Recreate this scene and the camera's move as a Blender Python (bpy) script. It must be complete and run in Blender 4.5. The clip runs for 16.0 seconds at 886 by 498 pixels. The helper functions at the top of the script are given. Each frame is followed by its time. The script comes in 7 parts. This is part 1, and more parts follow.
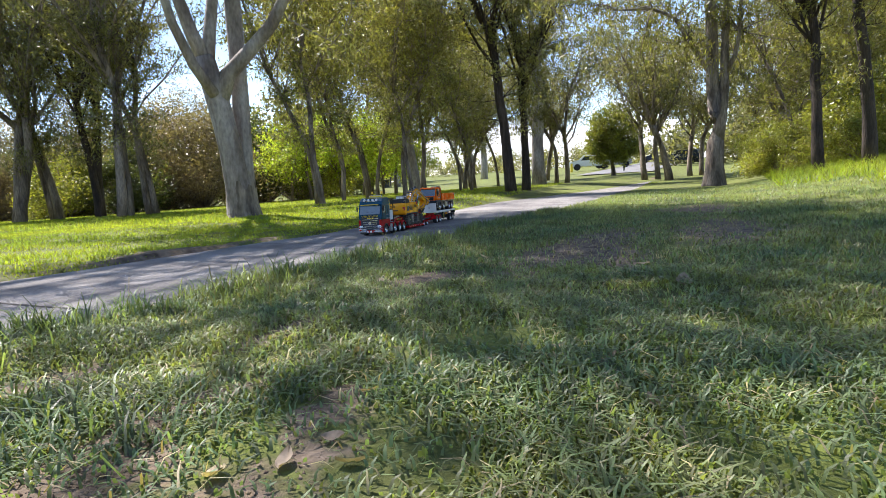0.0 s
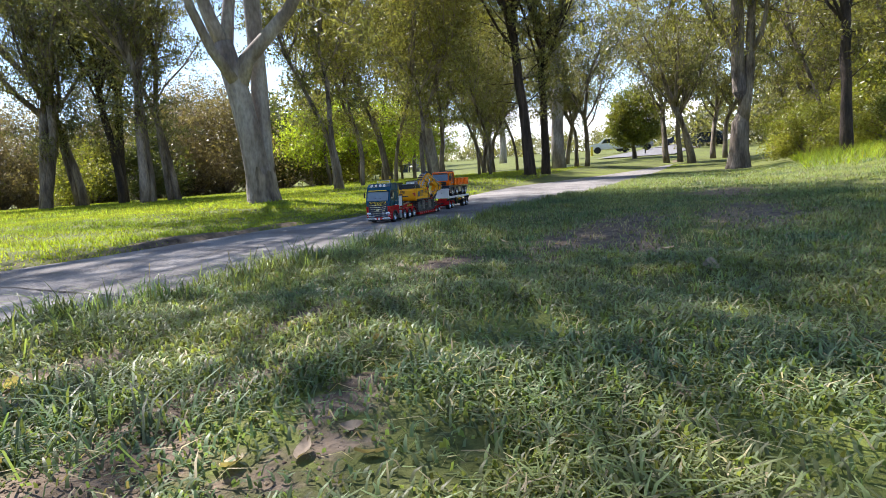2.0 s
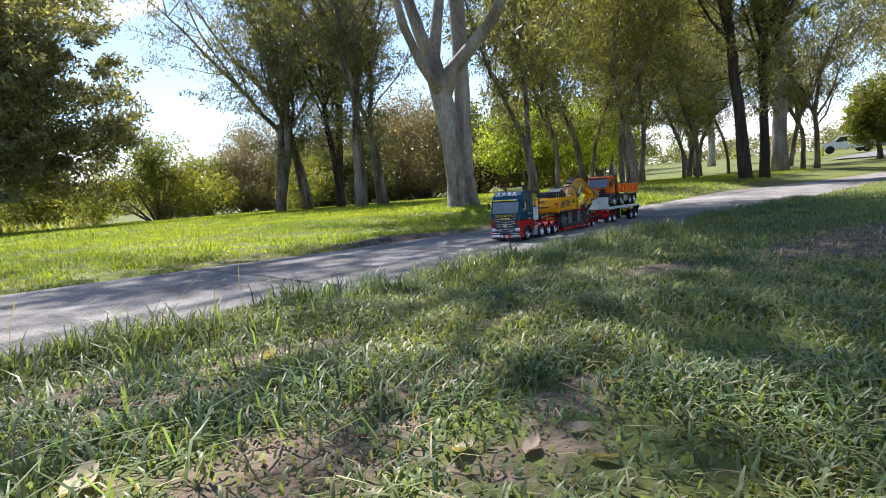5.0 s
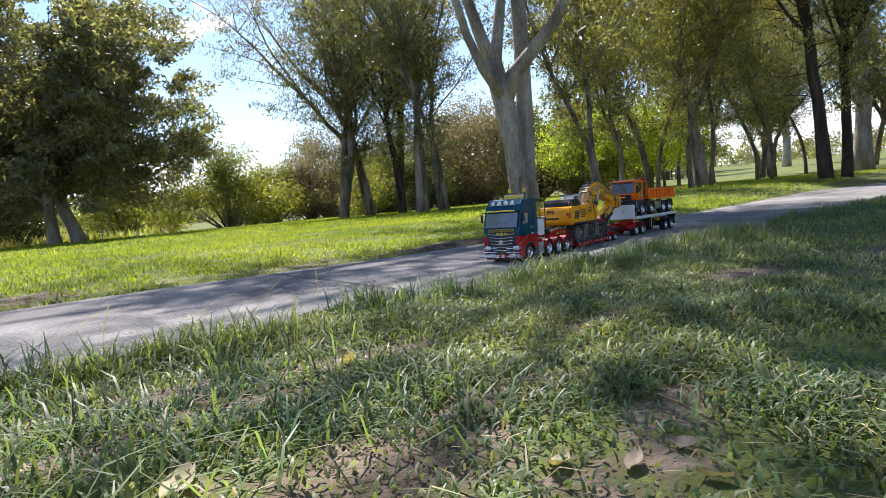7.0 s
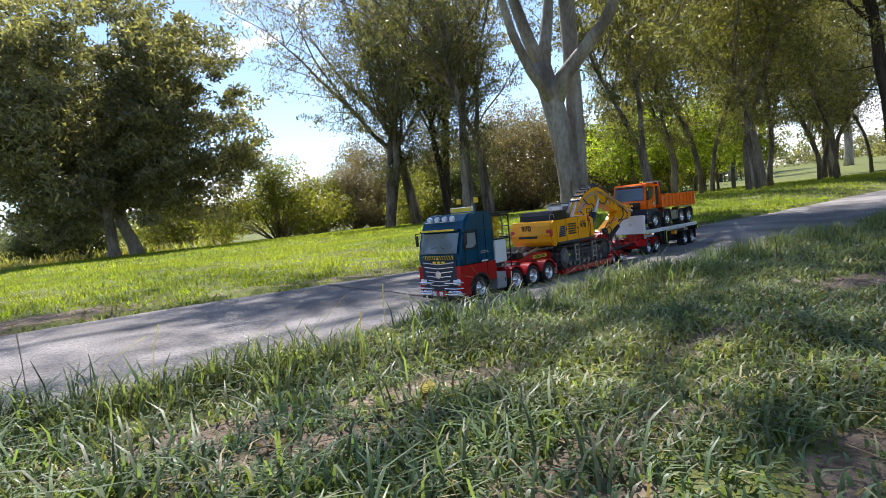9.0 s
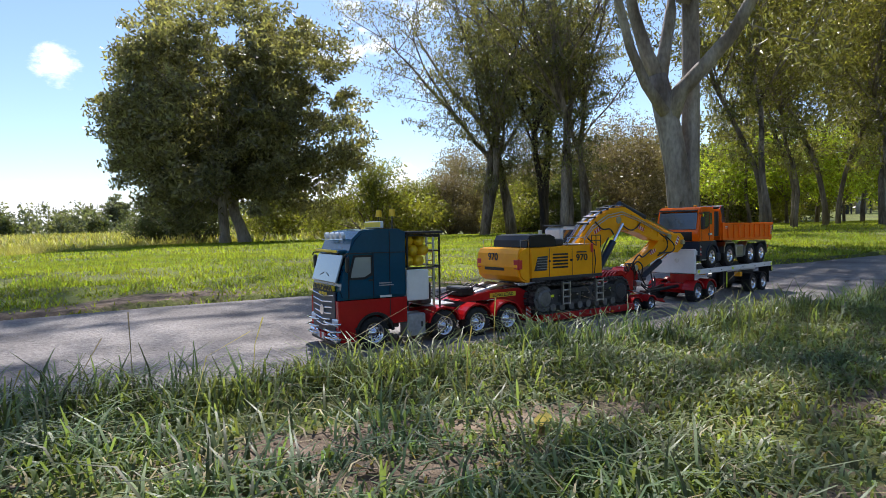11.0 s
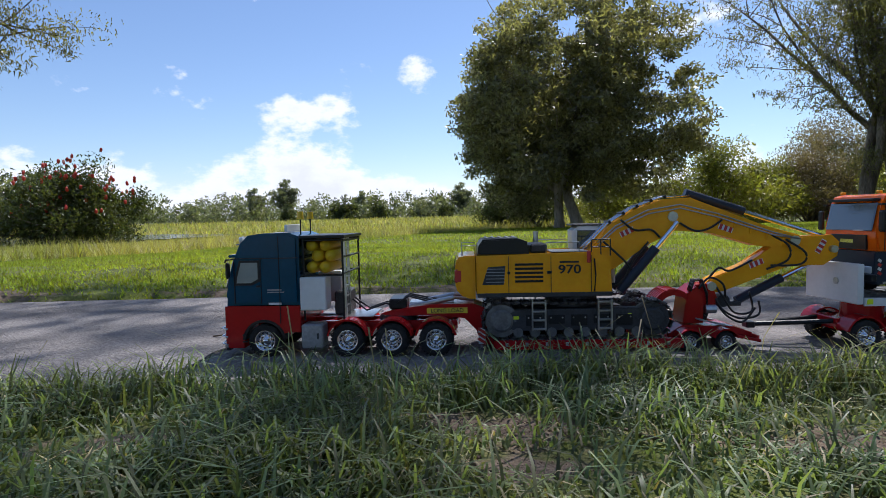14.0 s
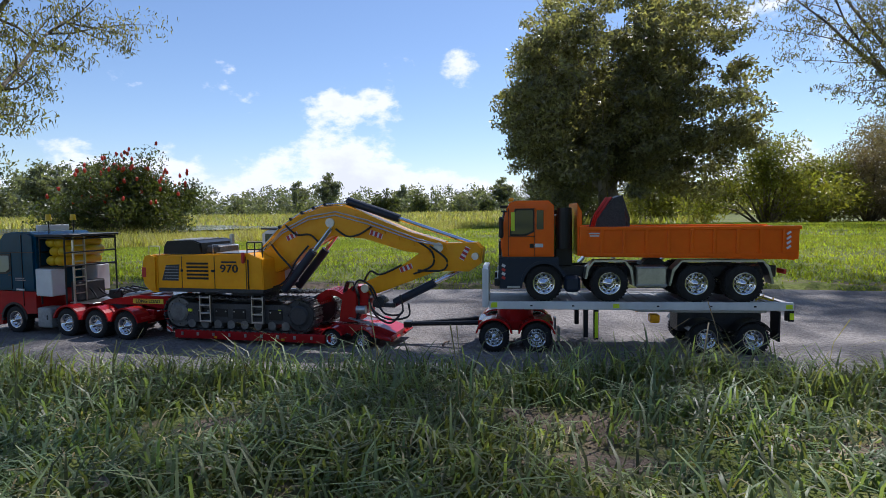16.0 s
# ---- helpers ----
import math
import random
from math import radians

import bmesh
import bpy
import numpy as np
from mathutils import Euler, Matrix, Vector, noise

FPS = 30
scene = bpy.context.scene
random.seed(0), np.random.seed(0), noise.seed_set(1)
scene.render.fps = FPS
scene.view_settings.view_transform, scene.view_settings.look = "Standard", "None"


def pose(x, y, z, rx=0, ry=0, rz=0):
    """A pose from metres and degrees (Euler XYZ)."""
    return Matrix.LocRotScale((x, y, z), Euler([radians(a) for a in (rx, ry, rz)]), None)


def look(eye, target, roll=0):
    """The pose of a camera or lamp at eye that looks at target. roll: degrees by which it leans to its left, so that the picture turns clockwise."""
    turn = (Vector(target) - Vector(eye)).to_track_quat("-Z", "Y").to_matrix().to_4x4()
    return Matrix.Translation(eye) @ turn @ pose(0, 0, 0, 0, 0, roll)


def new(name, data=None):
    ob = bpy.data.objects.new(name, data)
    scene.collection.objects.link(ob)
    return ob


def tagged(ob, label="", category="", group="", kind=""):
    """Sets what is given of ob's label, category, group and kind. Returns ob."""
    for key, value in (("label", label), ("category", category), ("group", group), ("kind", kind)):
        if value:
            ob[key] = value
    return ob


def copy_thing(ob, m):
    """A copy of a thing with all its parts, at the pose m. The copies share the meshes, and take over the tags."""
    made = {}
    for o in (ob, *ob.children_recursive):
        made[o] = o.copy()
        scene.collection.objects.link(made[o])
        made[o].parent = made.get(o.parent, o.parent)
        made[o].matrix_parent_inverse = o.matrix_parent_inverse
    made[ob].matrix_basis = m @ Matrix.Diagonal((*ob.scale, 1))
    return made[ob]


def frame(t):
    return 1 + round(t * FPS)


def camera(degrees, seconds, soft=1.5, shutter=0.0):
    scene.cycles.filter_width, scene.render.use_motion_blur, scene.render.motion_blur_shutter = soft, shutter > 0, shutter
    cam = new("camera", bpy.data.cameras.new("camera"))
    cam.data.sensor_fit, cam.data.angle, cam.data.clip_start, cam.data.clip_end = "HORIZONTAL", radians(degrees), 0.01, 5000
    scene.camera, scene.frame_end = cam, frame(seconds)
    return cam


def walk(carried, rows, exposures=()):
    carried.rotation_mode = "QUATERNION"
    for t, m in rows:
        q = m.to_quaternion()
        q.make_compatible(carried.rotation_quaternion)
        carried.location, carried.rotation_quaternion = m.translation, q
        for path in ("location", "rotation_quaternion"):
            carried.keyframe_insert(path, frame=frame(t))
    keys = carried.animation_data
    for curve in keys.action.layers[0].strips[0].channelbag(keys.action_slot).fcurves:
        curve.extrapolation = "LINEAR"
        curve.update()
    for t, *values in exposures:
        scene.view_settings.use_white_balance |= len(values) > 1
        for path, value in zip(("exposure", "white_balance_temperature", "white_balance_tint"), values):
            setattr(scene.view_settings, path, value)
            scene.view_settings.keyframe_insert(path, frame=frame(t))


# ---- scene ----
cam = camera(73.0, 16.0, soft=0.75)
PATH = [
    (0, (0.382, -0.061, 0.278), (2.164, 0.818, 0.056), -3.2),
    (0.5, (0.382, -0.061, 0.279), (2.165, 0.818, 0.059), -3.2),
    (1, (0.382, -0.06, 0.278), (2.164, 0.819, 0.06), -3.1),
    (1.5, (0.381, -0.06, 0.278), (2.16, 0.826, 0.053), -3.2),
    (2, (0.402, -0.048, 0.276), (2.149, 0.887, 0.007), -3.6),
    (2.5, (0.409, -0.027, 0.276), (2.057, 1.071, -0.005), -4.1),
    (3, (0.413, -0.018, 0.272), (2.036, 1.129, 0.047), -3.5),
    (3.5, (0.41, -0.012, 0.271), (1.965, 1.23, 0.079), -3.6),
    (4, (0.405, -0.016, 0.269), (1.922, 1.275, 0.084), -4.0),
    (4.5, (0.396, -0.008, 0.265), (1.839, 1.362, 0.06), -4.0),
    (7, (0.379, 0.038, 0.26), (1.604, 1.609, 0.085), -4.8),
    (7.5, (0.412, 0.078, 0.253), (1.608, 1.67, 0.067), -5.2),
    (8, (0.431, 0.12, 0.239), (1.576, 1.745, 0.02), -5.0),
    (8.5, (0.433, 0.155, 0.239), (1.553, 1.792, -0.015), -4.2),
    (9, (0.414, 0.19, 0.256), (1.522, 1.849, 0.121), -5.9),
    (11.5, (0.421, 0.293, 0.256), (1.142, 2.156, 0.17), -1.1),
    (12, (0.348, 0.226, 0.279), (0.896, 2.148, 0.193), -2.3),
    (12.5, (0.301, 0.232, 0.285), (0.683, 2.193, 0.201), -2.3),
    (13, (0.24, 0.24, 0.288), (0.41, 2.23, 0.198), -1.7),
    (13.5, (0.172, 0.242, 0.289), (0.147, 2.239, 0.19), -2.2),
    (14, (0.112, 0.248, 0.284), (-0.064, 2.237, 0.177), -1.5),
    (14.5, (0.069, 0.208, 0.294), (-0.219, 2.184, 0.175), -1.4),
    (15, (0.062, 0.207, 0.293), (-0.251, 2.179, 0.167), -0.8),
    (15.5, (0.065, 0.212, 0.293), (-0.246, 2.183, 0.168), -0.5),
    (16, (0.065, 0.201, 0.298), (-0.244, 2.173, 0.175), -0.8),
]
walk(cam, [(t, look(eye, target, roll)) for t, eye, target, roll in PATH], ((0, 1.45, 6200, 16), (4.7, 1.27, 6150, 16), (9, 1.08, 6100, 16), (11.5, 0.7, 6150, 16), (13, 0.42, 5950, 16), (16, 0.32, 5850, 16)))

# ---- world, sun, exposure ----
SUN_EL, SUN_BEARING = 57.0, 22.0  # height of the sun; degrees from +y towards +x
world = bpy.data.worlds.new("world")
scene.world = world
world.use_nodes = True
wn, wl = world.node_tree.nodes, world.node_tree.links
sky = wn.new("ShaderNodeTexSky")
sky.sky_type, sky.sun_disc = "NISHITA", False
sky.sun_elevation, sky.sun_rotation = radians(SUN_EL), radians(SUN_BEARING)
sky.air_density, sky.dust_density, sky.ozone_density = 1.0, 0.25, 2.6
bg = wn["Background"]
bg.inputs["Strength"].default_value = 0.10


def clouds():
    """Fair-weather cumulus low over the horizon, mixed over the clear sky."""
    co = wn.new("ShaderNodeTexCoord")
    sep = wn.new("ShaderNodeSeparateXYZ")
    wl.new(co.outputs["Generated"], sep.inputs[0])
    stretch = wn.new("ShaderNodeMapping")
    stretch.inputs["Scale"].default_value = (1, 1, 1.7)
    wl.new(co.outputs["Generated"], stretch.inputs["Vector"])
    puffs = wn.new("ShaderNodeTexNoise")
    puffs.inputs["Scale"].default_value, puffs.inputs["Detail"].default_value, puffs.inputs["Roughness"].default_value = 7.5, 9, 0.6
    wl.new(stretch.outputs[0], puffs.inputs["Vector"])
    low = wn.new("ShaderNodeMapRange")
    low.inputs["From Min"].default_value, low.inputs["From Max"].default_value = 0.035, 0.14
    low.inputs["To Min"].default_value, low.inputs["To Max"].default_value = 0.20, -0.07
    wl.new(sep.outputs["Z"], low.inputs["Value"])
    total = wn.new("ShaderNodeMath")
    wl.new(puffs.outputs["Fac"], total.inputs[0])
    wl.new(low.outputs["Result"], total.inputs[1])
    last = total
    for way, size, lift in (((-0.285, 0.947, 0.135), 0.993, 0.16), ((-0.36, 0.93, 0.08), 0.985, 0.08), ((0.31, 0.90, 0.32), 0.985, 0.14), ((-0.115, 0.97, 0.222), 0.9985, 0.16), ((-0.48, 0.85, 0.22), 0.9985, 0.16)):
        dot = wn.new("ShaderNodeVectorMath")
        dot.operation, dot.inputs[1].default_value = "DOT_PRODUCT", Vector(way).normalized()
        wl.new(co.outputs["Generated"], dot.inputs[0])
        near = wn.new("ShaderNodeMapRange")
        near.interpolation_type = "SMOOTHSTEP"
        near.inputs["From Min"].default_value, near.inputs["From Max"].default_value = size, 1.0
        near.inputs["To Min"].default_value, near.inputs["To Max"].default_value = 0.0, lift
        wl.new(dot.outputs["Value"], near.inputs["Value"])
        add = wn.new("ShaderNodeMath")
        wl.new(last.outputs[0], add.inputs[0])
        wl.new(near.outputs["Result"], add.inputs[1])
        last = add
    cover = wn.new("ShaderNodeMapRange")
    cover.interpolation_type = "SMOOTHSTEP"
    cover.inputs["From Min"].default_value, cover.inputs["From Max"].default_value = 0.57, 0.69
    wl.new(last.outputs[0], cover.inputs["Value"])
    body = wn.new("ShaderNodeMapRange")
    body.inputs["From Min"].default_value, body.inputs["From Max"].default_value = 0.58, 0.85
    body.inputs["To Min"].default_value, body.inputs["To Max"].default_value = 9.0, 7.2
    wl.new(last.outputs[0], body.inputs["Value"])
    tint = wn.new("ShaderNodeVectorMath")
    tint.operation = "SCALE"
    tint.inputs[0].default_value = (0.97, 0.99, 1.03)
    wl.new(body.outputs["Result"], tint.inputs["Scale"])
    mix = wn.new("ShaderNodeMixRGB")
    wl.new(cover.outputs["Result"], mix.inputs["Fac"])
    wl.new(sky.outputs[0], mix.inputs["Color1"])
    wl.new(tint.outputs[0], mix.inputs["Color2"])
    wl.new(mix.outputs["Color"], bg.inputs["Color"])


clouds()

sun = new("sun", bpy.data.lights.new("sun", "SUN"))
sun.data.energy, sun.data.angle, sun.data.color = 5.0, radians(0.6), (1.0, 0.94, 0.84)
toward = Vector((math.sin(radians(SUN_BEARING)) * math.cos(radians(SUN_EL)), math.cos(radians(SUN_BEARING)) * math.cos(radians(SUN_EL)), math.sin(radians(SUN_EL))))
sun.matrix_world = look(toward * 60, (0, 0, 0))


# ---- materials ----
def material(name, colour, rough=0.6, metal=0.0, vary=0.25, scale=8.0, fine=60.0, bump=0.0, spec=0.5, coat=0.0, translucent=0.0, random_tint=0.0, island=False, second=None, stretch=None):
    """A procedural surface: base colour with two scales of variation, a bump, and optional light that passes through."""
    m = bpy.data.materials.new(name)
    m.use_nodes = True
    n, l = m.node_tree.nodes, m.node_tree.links
    b = n["Principled BSDF"]
    b.inputs["Roughness"].default_value, b.inputs["Metallic"].default_value = rough, metal
    b.inputs["Specular IOR Level"].default_value, b.inputs["Coat Weight"].default_value = spec, coat
    co = n.new("ShaderNodeTexCoord")
    big, small = n.new("ShaderNodeTexNoise"), n.new("ShaderNodeTexNoise")
    for tex, s in ((big, scale), (small, fine)):
        tex.inputs["Scale"].default_value, tex.inputs["Detail"].default_value = s, 5
        if stretch:
            grain = n.new("ShaderNodeMapping")
            grain.inputs["Scale"].default_value = (1, 1, stretch)
            l.new(co.outputs["Object"], grain.inputs["Vector"])
            l.new(grain.outputs[0], tex.inputs["Vector"])
        else:
            l.new(co.outputs["Object"], tex.inputs["Vector"])
    ramp = n.new("ShaderNodeValToRGB")
    second = second or tuple(c * (1 - vary) for c in colour)
    ramp.color_ramp.elements[0].color, ramp.color_ramp.elements[1].color = (*second, 1), (*colour, 1)
    ramp.color_ramp.elements[0].position, ramp.color_ramp.elements[1].position = 0.35, 0.62
    l.new(big.outputs["Fac"], ramp.inputs["Fac"])
    mix = n.new("ShaderNodeMixRGB")
    mix.blend_type = "OVERLAY"
    mix.inputs["Fac"].default_value = min(1.0, vary * 1.2)
    l.new(ramp.outputs["Color"], mix.inputs["Color1"])
    l.new(small.outputs["Fac"], mix.inputs["Color2"])
    out = mix.outputs["Color"]
    if random_tint:
        hue = n.new("ShaderNodeHueSaturation")
        if island:
            src = n.new("ShaderNodeNewGeometry").outputs["Random Per Island"]
        else:
            src = n.new("ShaderNodeObjectInfo").outputs["Random"]
        for target, lo, hi in (("Value", 1 - random_tint, 1 + random_tint), ("Hue", 0.5 - 0.05 * random_tint, 0.5 + 0.04 * random_tint)):
            mr = n.new("ShaderNodeMapRange")
            mr.inputs["To Min"].default_value, mr.inputs["To Max"].default_value = lo, hi
            l.new(src, mr.inputs["Value"])
            l.new(mr.outputs["Result"], hue.inputs[target])
        l.new(out, hue.inputs["Color"])
        out = hue.outputs["Color"]
    l.new(out, b.inputs["Base Color"])
    if bump:
        bp = n.new("ShaderNodeBump")
        bp.inputs["Strength"].default_value = bump
        bp.inputs["Distance"].default_value = 0.02
        l.new(small.outputs["Fac"], bp.inputs["Height"])
        l.new(bp.outputs["Normal"], b.inputs["Normal"])
    if translucent:
        tr, add = n.new("ShaderNodeBsdfTranslucent"), n.new("ShaderNodeMixShader")
        bright = n.new("ShaderNodeMixRGB")
        bright.blend_type, bright.inputs["Fac"].default_value = "MULTIPLY", 1.0
        bright.inputs["Color2"].default_value = (1.85, 1.85, 0.65, 1)
        l.new(out, bright.inputs["Color1"])
        l.new(bright.outputs["Color"], tr.inputs["Color"])
        add.inputs["Fac"].default_value = translucent
        l.new(b.outputs[0], add.inputs[1])
        l.new(tr.outputs[0], add.inputs[2])
        l.new(add.outputs[0], n["Material Output"].inputs["Surface"])
    return m


def glow(name, colour, strength):
    m = bpy.data.materials.new(name)
    m.use_nodes = True
    b = m.node_tree.nodes["Principled BSDF"]
    b.inputs["Base Color"].default_value = (*colour, 1)
    b.inputs["Emission Color"].default_value, b.inputs["Emission Strength"].default_value = (*colour, 1), strength
    return m


# ---- mesh helpers ----
def mesh_ob(name, verts, faces, mat, parent=None, label="", smooth=False):
    me = bpy.data.meshes.new(name)
    me.from_pydata([tuple(v) for v in verts], [], [tuple(f) for f in faces])
    me.materials.append(mat)
    if smooth:
        me.polygons.foreach_set("use_smooth", [True] * len(me.polygons))
    me.update()
    ob = new(name, me)
    ob.parent = parent
    return tagged(ob, label)


def part(name, bm, mat, parent=None, label="", smooth=False):
    me = bpy.data.meshes.new(name)
    bmesh.ops.recalc_face_normals(bm, faces=bm.faces[:])
    bm.to_mesh(me)
    bm.free()
    for m in (mat if isinstance(mat, (list, tuple)) else [mat]):
        me.materials.append(m)
    if smooth:
        me.polygons.foreach_set("use_smooth", [True] * len(me.polygons))
    ob = new(name, me)
    ob.parent = parent
    return tagged(ob, label)


def thing(name, label, category, group="", kind="", at=None):
    ob = new(name)
    ob.empty_display_size = 0.05
    if at is not None:
        ob.matrix_basis = at
    return tagged(ob, label, category, group, kind)


def box(bm, x0, x1, y0, y1, z0, z1, bevel=0.0, m=None, mat=0):
    """A bevelled box between two corners, turned by m."""
    r = bmesh.ops.create_cube(bm, size=1)
    vs = r["verts"]
    for v in vs:
        v.co = Vector(((x0 + x1) / 2 + v.co.x * (x1 - x0), (y0 + y1) / 2 + v.co.y * (y1 - y0), (z0 + z1) / 2 + v.co.z * (z1 - z0)))
        if m:
            v.co = m @ v.co
    fs = list({f for v in vs for f in v.link_faces})
    for f in fs:
        f.material_index = mat
    if bevel:
        es = list({e for v in vs for e in v.link_edges})
        bmesh.ops.bevel(bm, geom=es, offset=min(bevel, 0.45 * min(abs(x1 - x0), abs(y1 - y0), abs(z1 - z0))), segments=1, affect="EDGES", material=mat)
    return bm


def rod(bm, a, b, r0, r1=None, sides=10, mat=0):
    """A capped round bar from a to b."""
    a, b = Vector(a), Vector(b)
    d = b - a
    m = Matrix.Translation((a + b) / 2) @ d.to_track_quat("Z", "Y").to_matrix().to_4x4()
    r = bmesh.ops.create_cone(bm, cap_ends=True, segments=sides, radius1=r0, radius2=r0 if r1 is None else r1, depth=d.length, matrix=m)
    for f in {f for v in r["verts"] for f in v.link_faces}:
        f.material_index = mat
    return bm


def plate(bm, outline, y0, y1, bevel=0.0, mat=0):
    """A solid with an outline in x and z, from y0 to y1."""
    va = [bm.verts.new((x, y0, z)) for x, z in outline]
    vb = [bm.verts.new((x, y1, z)) for x, z in outline]
    k = len(outline)
    fs = [bm.faces.new(va), bm.faces.new(vb[::-1])]
    for i in range(k):
        j = (i + 1) % k
        fs.append(bm.faces.new((va[j], va[i], vb[i], vb[j])))
    for f in fs:
        f.material_index = mat
    if bevel:
        es = list({e for f in fs[:2] for e in f.edges})
        bmesh.ops.bevel(bm, geom=es, offset=bevel, segments=2, affect="EDGES", material=mat)
    return bm


def tube(bm, pts, r, sides=6, mat=0):
    """A hose along points."""
    rings = []
    pts = [Vector(p) for p in pts]
    for i, p in enumerate(pts):
        d = (pts[min(i + 1, len(pts) - 1)] - pts[max(i - 1, 0)]).normalized()
        q = d.to_track_quat("Z", "Y")
        rr = r[i] if isinstance(r, (list, tuple)) else r
        rings.append([bm.verts.new(p + q @ Vector((math.cos(a) * rr, math.sin(a) * rr, 0))) for a in (2 * math.pi * k / sides for k in range(sides))])
    for a, b in zip(rings, rings[1:]):
        for k in range(sides):
            f = bm.faces.new((a[k], a[(k + 1) % sides], b[(k + 1) % sides], b[k]))
            f.material_index, f.smooth = mat, True
    for ring in (rings[0][::-1], rings[-1]):
        bm.faces.new(ring).material_index = mat
    return bm


def curve_at(points, x):
    """Smooth value through points of (x, value)."""
    xs, ys = [p[0] for p in points], [p[1] for p in points]
    return float(np.interp(x, xs, ys))


def smooth_step(a, b, x):
    t = np.clip((x - a) / (b - a), 0, 1)
    return t * t * (3 - 2 * t)


# ---- ground ----
NEAR_EDGE = [(-60, -4.5), (-12, 0.35), (-4, 1.02), (-0.2, 1.27), (1.2, 1.40), (4.5, 1.64), (6.5, 1.8), (12, 2.25), (20, 2.75), (36, 4.1), (60, 6.0)]
FAR_EDGE = [(-60, -3.2), (-12, 1.6), (-4, 2.27), (-0.5, 2.58), (1, 2.75), (2.5, 2.84), (4.5, 3.0), (6.5, 3.3), (12, 4.4), (30, 7.5), (36, 9.0), (60, 20)]


def ground(x, y):
    """Height of the ground."""
    x, y = np.asarray(x, float), np.asarray(y, float)
    xx = np.clip(x, -8, 30)
    z = -0.0192 * xx + 0.00032 * np.maximum(xx, 0) ** 2
    z = z * (1 - 0.75 * smooth_step(3.2, 6.5, y))
    z -= 0.0165 * np.clip(0.4 - x, 0, 8.4)
    z -= 0.012 * np.clip(y - 5, 0, 26)
    z += 0.026 * np.clip(x - 36, 0, 90)
    z += smooth_step(3, 14, x) * 0.12 * np.clip(0.3 - y, 0, 25)
    return z
M_SOIL = material("soil", (0.23, 0.165, 0.115), 0.95, vary=0.35, scale=5, fine=70, bump=0.5, spec=0.2)


def ground_material():
    """Turf: greens and straw mixed with bare earth where it is worn."""
    m = material("turf", (0.13, 0.155, 0.035), 0.9, vary=0.4, scale=1.2, fine=45, bump=0.7, spec=0.15, second=(0.085, 0.09, 0.035))
    n, l = m.node_tree.nodes, m.node_tree.links
    b = n["Principled BSDF"]
    old = b.inputs["Base Color"].links[0].from_socket
    co = n.new("ShaderNodeTexCoord")
    wear = n.new("ShaderNodeVertexColor")
    wear.layer_name = "wear"
    tex = n.new("ShaderNodeTexNoise")
    tex.inputs["Scale"].default_value, tex.inputs["Detail"].default_value = 22, 8
    l.new(co.outputs["Object"], tex.inputs["Vector"])
    earth = n.new("ShaderNodeValToRGB")
    earth.color_ramp.elements[0].color, earth.color_ramp.elements[1].color = (0.06, 0.045, 0.033, 1), (0.235, 0.18, 0.13, 1)
    earth.color_ramp.elements[0].position, earth.color_ramp.elements[1].position = 0.3, 0.7
    l.new(tex.outputs["Fac"], earth.inputs["Fac"])
    add, clip = n.new("ShaderNodeMath"), n.new("ShaderNodeMapRange")
    l.new(wear.outputs["Color"], add.inputs[0])
    sub = n.new("ShaderNodeMath")
    sub.operation = "SUBTRACT"
    l.new(tex.outputs["Fac"], sub.inputs[0])
    sub.inputs[1].default_value = 0.5
    l.new(sub.outputs[0], add.inputs[1])
    clip.inputs["From Min"].default_value, clip.inputs["From Max"].default_value = 0.2, 0.45
    l.new(add.outputs[0], clip.inputs["Value"])
    mix = n.new("ShaderNodeMixRGB")
    l.new(clip.outputs["Result"], mix.inputs["Fac"])
    l.new(old, mix.inputs["Color1"])
    l.new(earth.outputs["Color"], mix.inputs["Color2"])
    l.new(mix.outputs["Color"], b.inputs["Base Color"])
    return m


def concrete_material():
    m = material("concrete", (0.25, 0.235, 0.225), 0.9, vary=0.5, scale=2.6, fine=110, bump=0.7, spec=0.2, second=(0.15, 0.14, 0.135))
    return m


M_TURF, M_PATH = ground_material(), concrete_material()
# worn spots in the turf: x, y, radius along x, radius along y, how bare
WORN = [(1.03, 0.45, 0.10, 0.035, 0.8), (0.85, 0.36, 0.16, 0.05, 0.55), (2.02, 0.82, 0.3, 0.10, 0.85), (3.1, 0.55, 0.9, 0.22, 0.9), (4.0, 0.0, 0.9, 0.25, 0.8), (1.35, 0.79, 0.2, 0.05, 0.8), (0.85, 0.95, 0.22, 0.06, 0.75),
        (0.55, 0.98, 0.2, 0.07, 0.8), (0.64, 0.86, 0.16, 0.06, 0.9), (0.45, 0.8, 0.1, 0.05, 0.7), (0.1, 1.0, 0.14, 0.05, 0.85), (0.14, 0.88, 0.1, 0.04, 0.85), (0.9, 0.62, 0.25, 0.07, 0.6),
        (-0.35, 0.95, 0.2, 0.05, 0.5), (0.68, 0.54, 0.2, 0.1, 0.72), (0.52, 0.42, 0.12, 0.07, 0.7), (-0.2, 0.75, 0.12, 0.05, 0.5), (2.6, 0.35, 0.5, 0.15, 0.6), (6, 0.2, 1.2, 0.4, 0.6)]


